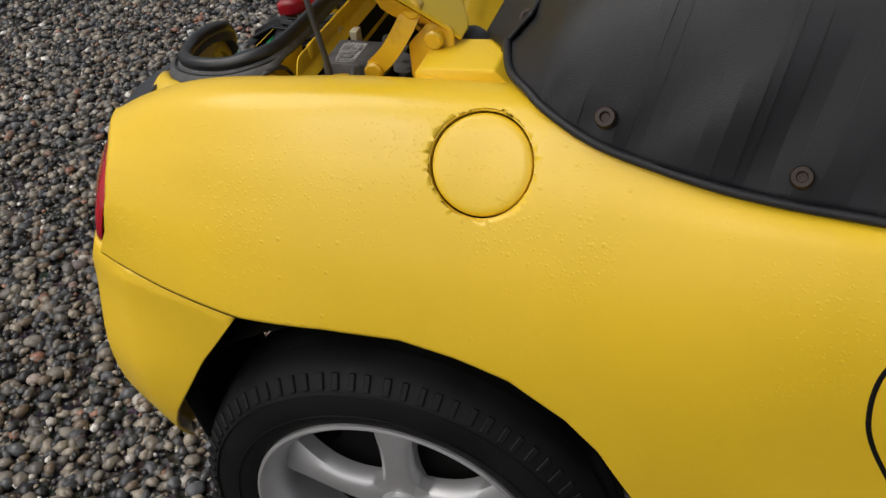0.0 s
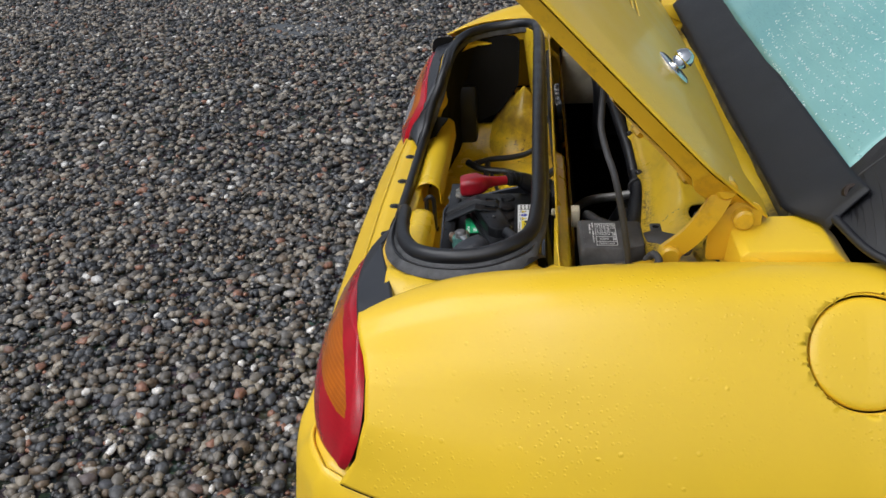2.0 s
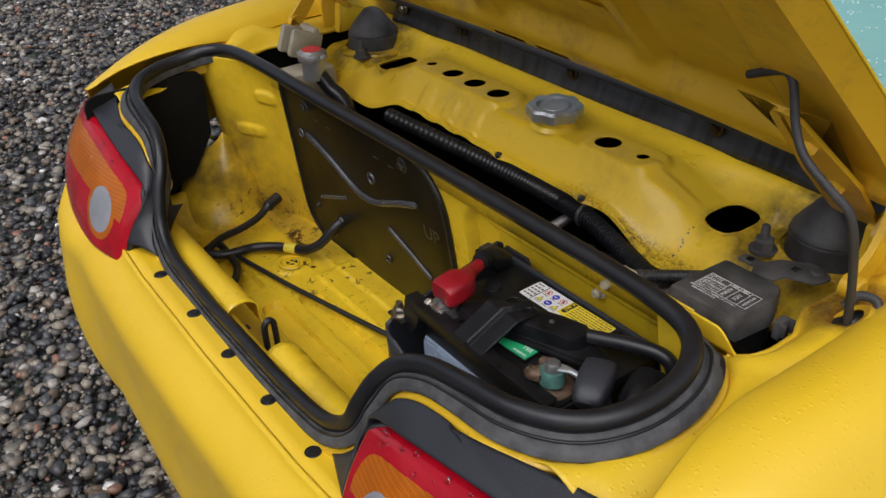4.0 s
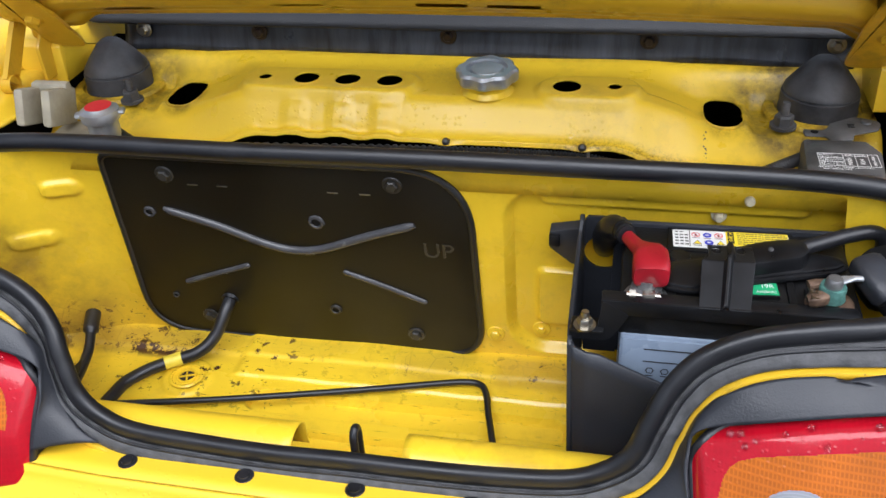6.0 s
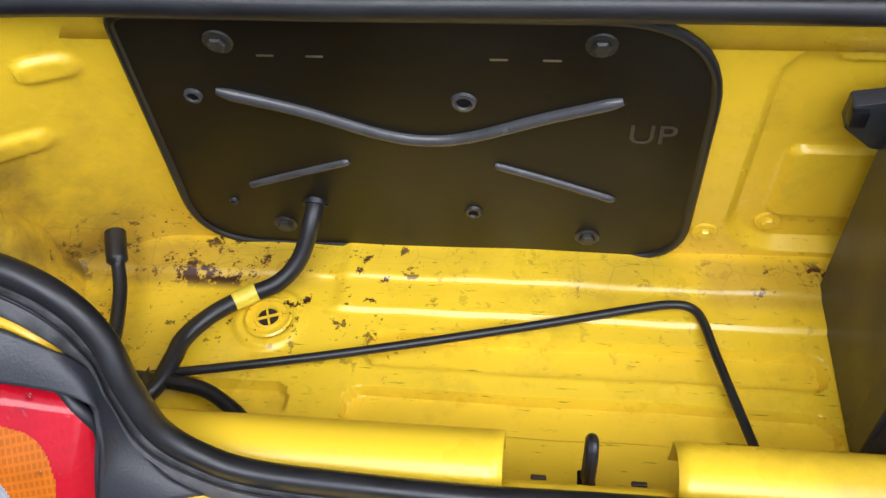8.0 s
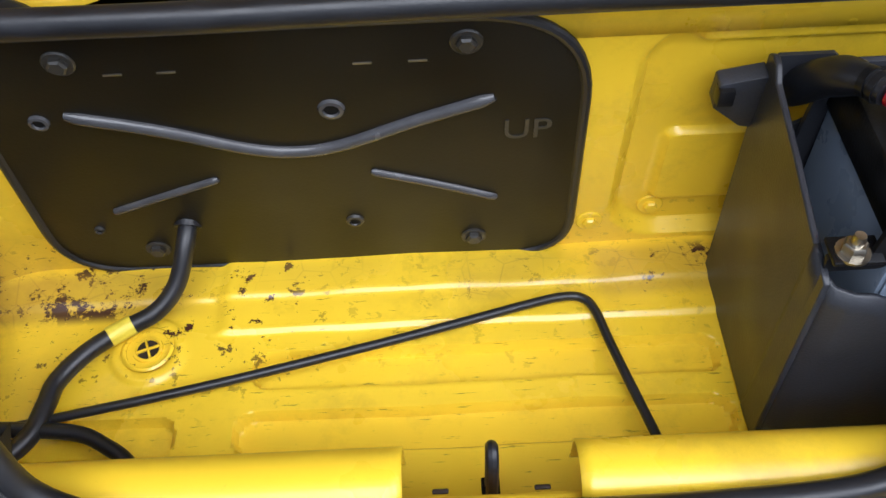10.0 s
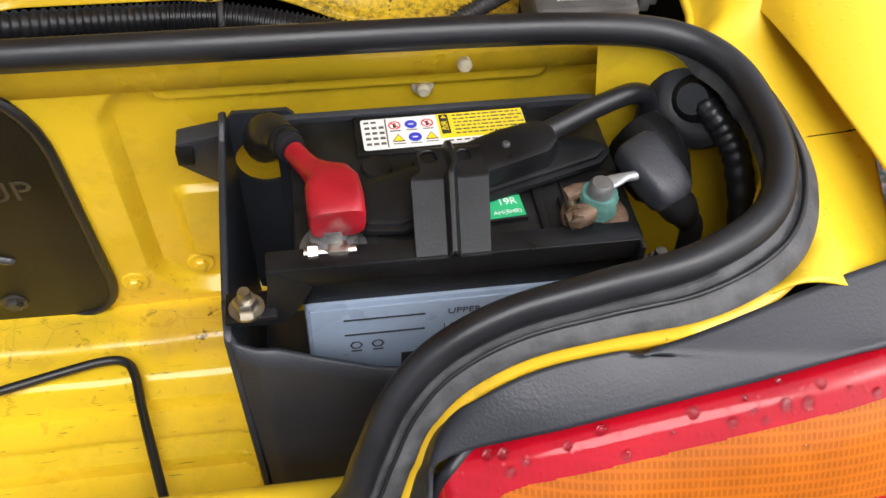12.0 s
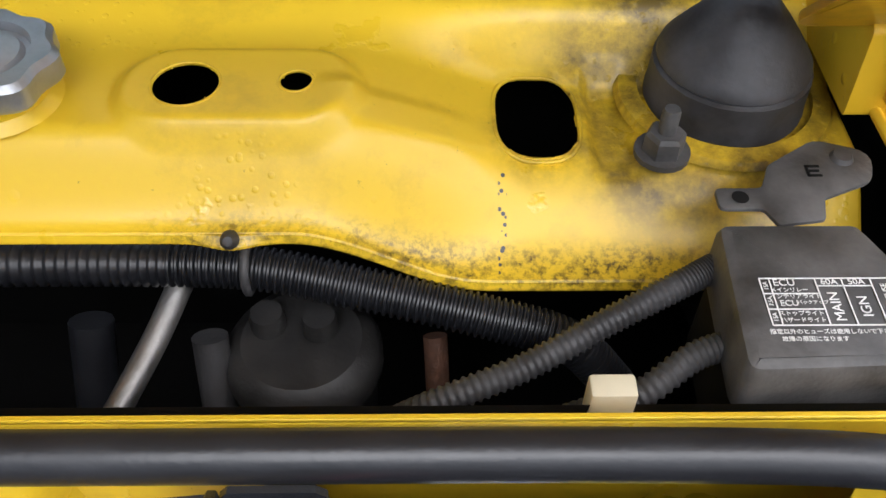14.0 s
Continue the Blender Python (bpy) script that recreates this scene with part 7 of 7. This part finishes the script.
part("battery_end_cap", loft_bm([((0.4050, 0.2820, 0.7580), 0.010, 0.014, 3), ((0.4060, 0.2800, 0.7570), 0.014, 0.020, 3), ((0.4110, 0.2690, 0.7530), 0.0175, 0.022, 3.2), ((0.4150, 0.2550, 0.7480), 0.0170, 0.022, 3), ((0.4170, 0.2440, 0.7420), 0.0140, 0.020, 2.6), ((0.4175, 0.2400, 0.7380), 0.0090, 0.014, 2.4)], 26), M_PLASTIC, car, "black rubber boot beside the battery", angle=50)

# ---- ground: gravel ----
m, nt, b, _ = material("wet_gravel_bed")
n1 = tex(nt, "Noise", 38, 8, 0.7)
c1 = ramp(nt, n1.outputs["Fac"], [(0.3, (0.015, 0.0145, 0.014)), (0.55, (0.060, 0.056, 0.051)), (0.75, (0.17, 0.155, 0.14))])
v = tex(nt, "Voronoi", 55)
c2 = mix(nt, 0.6, c1.outputs[0], mix(nt, 1.0, c1.outputs[0], v.outputs["Color"], "MULTIPLY"))
nt.links.new(c2, b.inputs["Base Color"])
b.inputs["Roughness"].default_value = 0.5
bump(nt, b, v.outputs["Distance"], 0.9, 0.012)
M_BED = m

m, nt, b, _ = material("wet_pebbles")
geo = nt.nodes.new("ShaderNodeNewGeometry")
r = ramp(nt, geo.outputs["Random Per Island"], [(0.0, (0.020, 0.020, 0.021)), (0.15, (0.055, 0.055, 0.056)), (0.30, (0.105, 0.096, 0.084)), (0.46, (0.185, 0.160, 0.128)), (0.62, (0.082, 0.085, 0.090)), (0.73, (0.27, 0.235, 0.185)), (0.85, (0.145, 0.108, 0.074)), (0.93, (0.24, 0.12, 0.078)), (0.955, (0.38, 0.355, 0.32)), (0.985, (0.64, 0.62, 0.58))])
r.color_ramp.interpolation = "CONSTANT"
n1 = tex(nt, "Noise", 130, 5, 0.65)
nr = ramp(nt, n1.outputs["Fac"], [(0.3, (0.75, 0.75, 0.75)), (0.7, (1.45, 1.45, 1.45))])
nt.links.new(mix(nt, 1.0, r.outputs[0], nr.outputs[0], "MULTIPLY"), b.inputs["Base Color"])
b.inputs["Roughness"].default_value = 0.31
bump(nt, b, n1.outputs["Fac"], 0.3, 0.002)
M_PEBBLE = m

m, nt, b, _ = material("wet_stone")
info = nt.nodes.new("ShaderNodeObjectInfo")
r = ramp(nt, info.outputs["Random"], [(0.0, (0.03, 0.032, 0.036)), (0.25, (0.07, 0.072, 0.078)), (0.5, (0.13, 0.118, 0.10)), (0.7, (0.18, 0.16, 0.13)), (0.85, (0.09, 0.095, 0.105)), (0.95, (0.22, 0.12, 0.08)), (1.0, (0.50, 0.49, 0.47))])
n1 = tex(nt, "Noise", 130, 5, 0.65)
nr = ramp(nt, n1.outputs["Fac"], [(0.3, (0.75, 0.75, 0.75)), (0.7, (1.45, 1.45, 1.45))])
nt.links.new(mix(nt, 1.0, r.outputs[0], nr.outputs[0], "MULTIPLY"), b.inputs["Base Color"])
b.inputs["Roughness"].default_value = 0.31
bump(nt, b, n1.outputs["Fac"], 0.3, 0.002)
M_STONE = m


def ground_z(x, y):
    return 0.008 * noise.noise(Vector((x * 0.8, y * 0.8, 0))) + 0.004 * noise.noise(Vector((x * 3, y * 3, 5)))


gv, gf = [], []
edges = [-400, -80, -25] + [-9 + 0.25 * k for k in range(61)] + [25, 80, 400]
for gx in edges:
    for gy in edges:
        gv.append((gx, gy, ground_z(gx, gy) - 0.006))
n = len(edges)
for i in range(n - 1):
    for j in range(n - 1):
        gf.append((i * n + j, (i + 1) * n + j, (i + 1) * n + j + 1, i * n + j + 1))
ground = obj("ground", gv, gf, M_BED)
tagged(ground, "wet grey gravel yard of mixed pebbles", "ground", kind="structure")

rng = np.random.default_rng(7)
bm = bmesh.new()
bmesh.ops.create_icosphere(bm, subdivisions=1, radius=1)
ico_v = np.array([v.co[:] for v in bm.verts])
ico_f = np.array([[v.index for v in f.verts] for f in bm.faces])
bm.free()
bm = bmesh.new()
bmesh.ops.create_icosphere(bm, subdivisions=2, radius=1)
fine_v = np.array([v.co[:] for v in bm.verts])
fine_f = np.array([[v.index for v in f.verts] for f in bm.faces])
bm.free()


def pebbles(name, count, region, small, large, label, shape_v, shape_f, power=2.2):
    pts = region(count)
    k = len(pts)
    s = small + (large - small) * rng.random(k) ** power
    verts = np.repeat(shape_v[None], k, 0).copy()
    ax = np.stack([s * rng.uniform(0.8, 1.25, k), s * rng.uniform(0.6, 1.0, k), s * rng.uniform(0.4, 0.75, k)], -1)
    verts *= (1 + 0.16 * rng.standard_normal(verts.shape[:2])[..., None] * 0.7)
    verts *= ax[:, None, :]
    a = rng.uniform(0, math.tau, k)
    t = rng.normal(0, 0.3, k)
    c, sn = np.cos(t)[:, None], np.sin(t)[:, None]
    y, z = verts[..., 1] * c - verts[..., 2] * sn, verts[..., 1] * sn + verts[..., 2] * c
    verts[..., 1], verts[..., 2] = y, z
    c, sn = np.cos(a)[:, None], np.sin(a)[:, None]
    x, y = verts[..., 0] * c - verts[..., 1] * sn, verts[..., 0] * sn + verts[..., 1] * c
    verts[..., 0], verts[..., 1] = x, y
    zg = np.array([ground_z(px, py) for px, py in pts])
    verts += np.stack([pts[:, 0], pts[:, 1], zg + s * 0.18 + rng.uniform(-0.004, 0.006, k)], -1)[:, None, :]
    faces = (shape_f[None] + (np.arange(k) * len(shape_v))[:, None, None]).reshape(-1, 3)
    me = bpy.data.meshes.new(name)
    flat = verts.reshape(-1, 3)
    me.vertices.add(len(flat))
    me.vertices.foreach_set("co", flat.ravel())
    me.loops.add(len(faces) * 3)
    me.loops.foreach_set("vertex_index", faces.ravel().astype(np.int32))
    me.polygons.add(len(faces))
    me.polygons.foreach_set("loop_start", (np.arange(len(faces)) * 3).astype(np.int32))
    me.polygons.foreach_set("use_smooth", np.ones(len(faces), dtype=bool))
    me.update()
    me.validate()
    me.materials.append(M_PEBBLE)
    ob = new(name, me)
    ob.parent = ground
    tagged(ob, label, kind="stuff")
    return ob


pud = [(-3.49 + 0.15 * math.sin(a) * (1 + 0.25 * math.sin(3 * a + 1)), -0.95 + 0.27 * math.cos(a) * (1 + 0.2 * math.sin(2 * a)), 0.0) for a in [k * math.tau / 40 for k in range(40)]]
puddle = obj("puddle", [(x, y, ground_z(x, y) + 0.0075) for x, y, _ in pud] + [(-3.49, -0.95, ground_z(-3.49, -0.95) + 0.0075)], [(k, (k + 1) % 40, 40) for k in range(40)], M_PUDDLE)
tagged(puddle, "shallow puddle of rain water lying in the gravel", "puddle", kind="structure")


def near_field(count):
    return np.stack([rng.uniform(-1.6, 0.95, count), rng.uniform(-1.7, 0.9, count)], -1)


def far_field(count):
    p = np.stack([rng.uniform(-5.2, 0.3, count), rng.uniform(-4.2, 2.6, count)], -1)
    keep = ~((p[:, 0] > -1.6) & (p[:, 1] > -1.7) & (p[:, 1] < 0.9))
    return p[keep]


pebbles("gravel", 27000, near_field, 0.0062, 0.0200, "wet mixed gravel", ico_v, ico_f, 1.7)
pebbles("gravel", 14000, near_field, 0.004, 0.009, "wet fine gravel", ico_v, ico_f)
pebbles("gravel", 84000, far_field, 0.0085, 0.021, "wet mixed gravel further off", ico_v[:], ico_f)

# larger stones, each one by itself
stone_meshes = []
for k in range(8):
    vs = fine_v * np.array([1.0, rng.uniform(0.65, 0.95), rng.uniform(0.42, 0.7)])
    bumpy = np.array([1 + 0.16 * noise.noise(Vector(p) * 1.3 + Vector((k * 7, 0, 0))) for p in fine_v])
    me = bpy.data.meshes.new("stone")
    me.from_pydata([tuple(p) for p in vs * bumpy[:, None]], [], [tuple(int(q) for q in f) for f in fine_f])
    me.shade_smooth()
    me.materials.append(M_STONE)
    stone_meshes.append(me)
for k in range(300):
    x, y = rng.uniform(-0.9, 0.7), rng.uniform(-1.25, 0.05)
    s = rng.uniform(0.012, 0.021)
    ob = new("stone", stone_meshes[k % 8])
    ob.parent = ground
    ob.matrix_local = Matrix.Translation((x, y, ground_z(x, y) + s * 0.32)) @ Euler((rng.normal(0, 0.25), rng.normal(0, 0.25), rng.uniform(0, 6.28))).to_matrix().to_4x4() @ Matrix.Scale(s, 4)
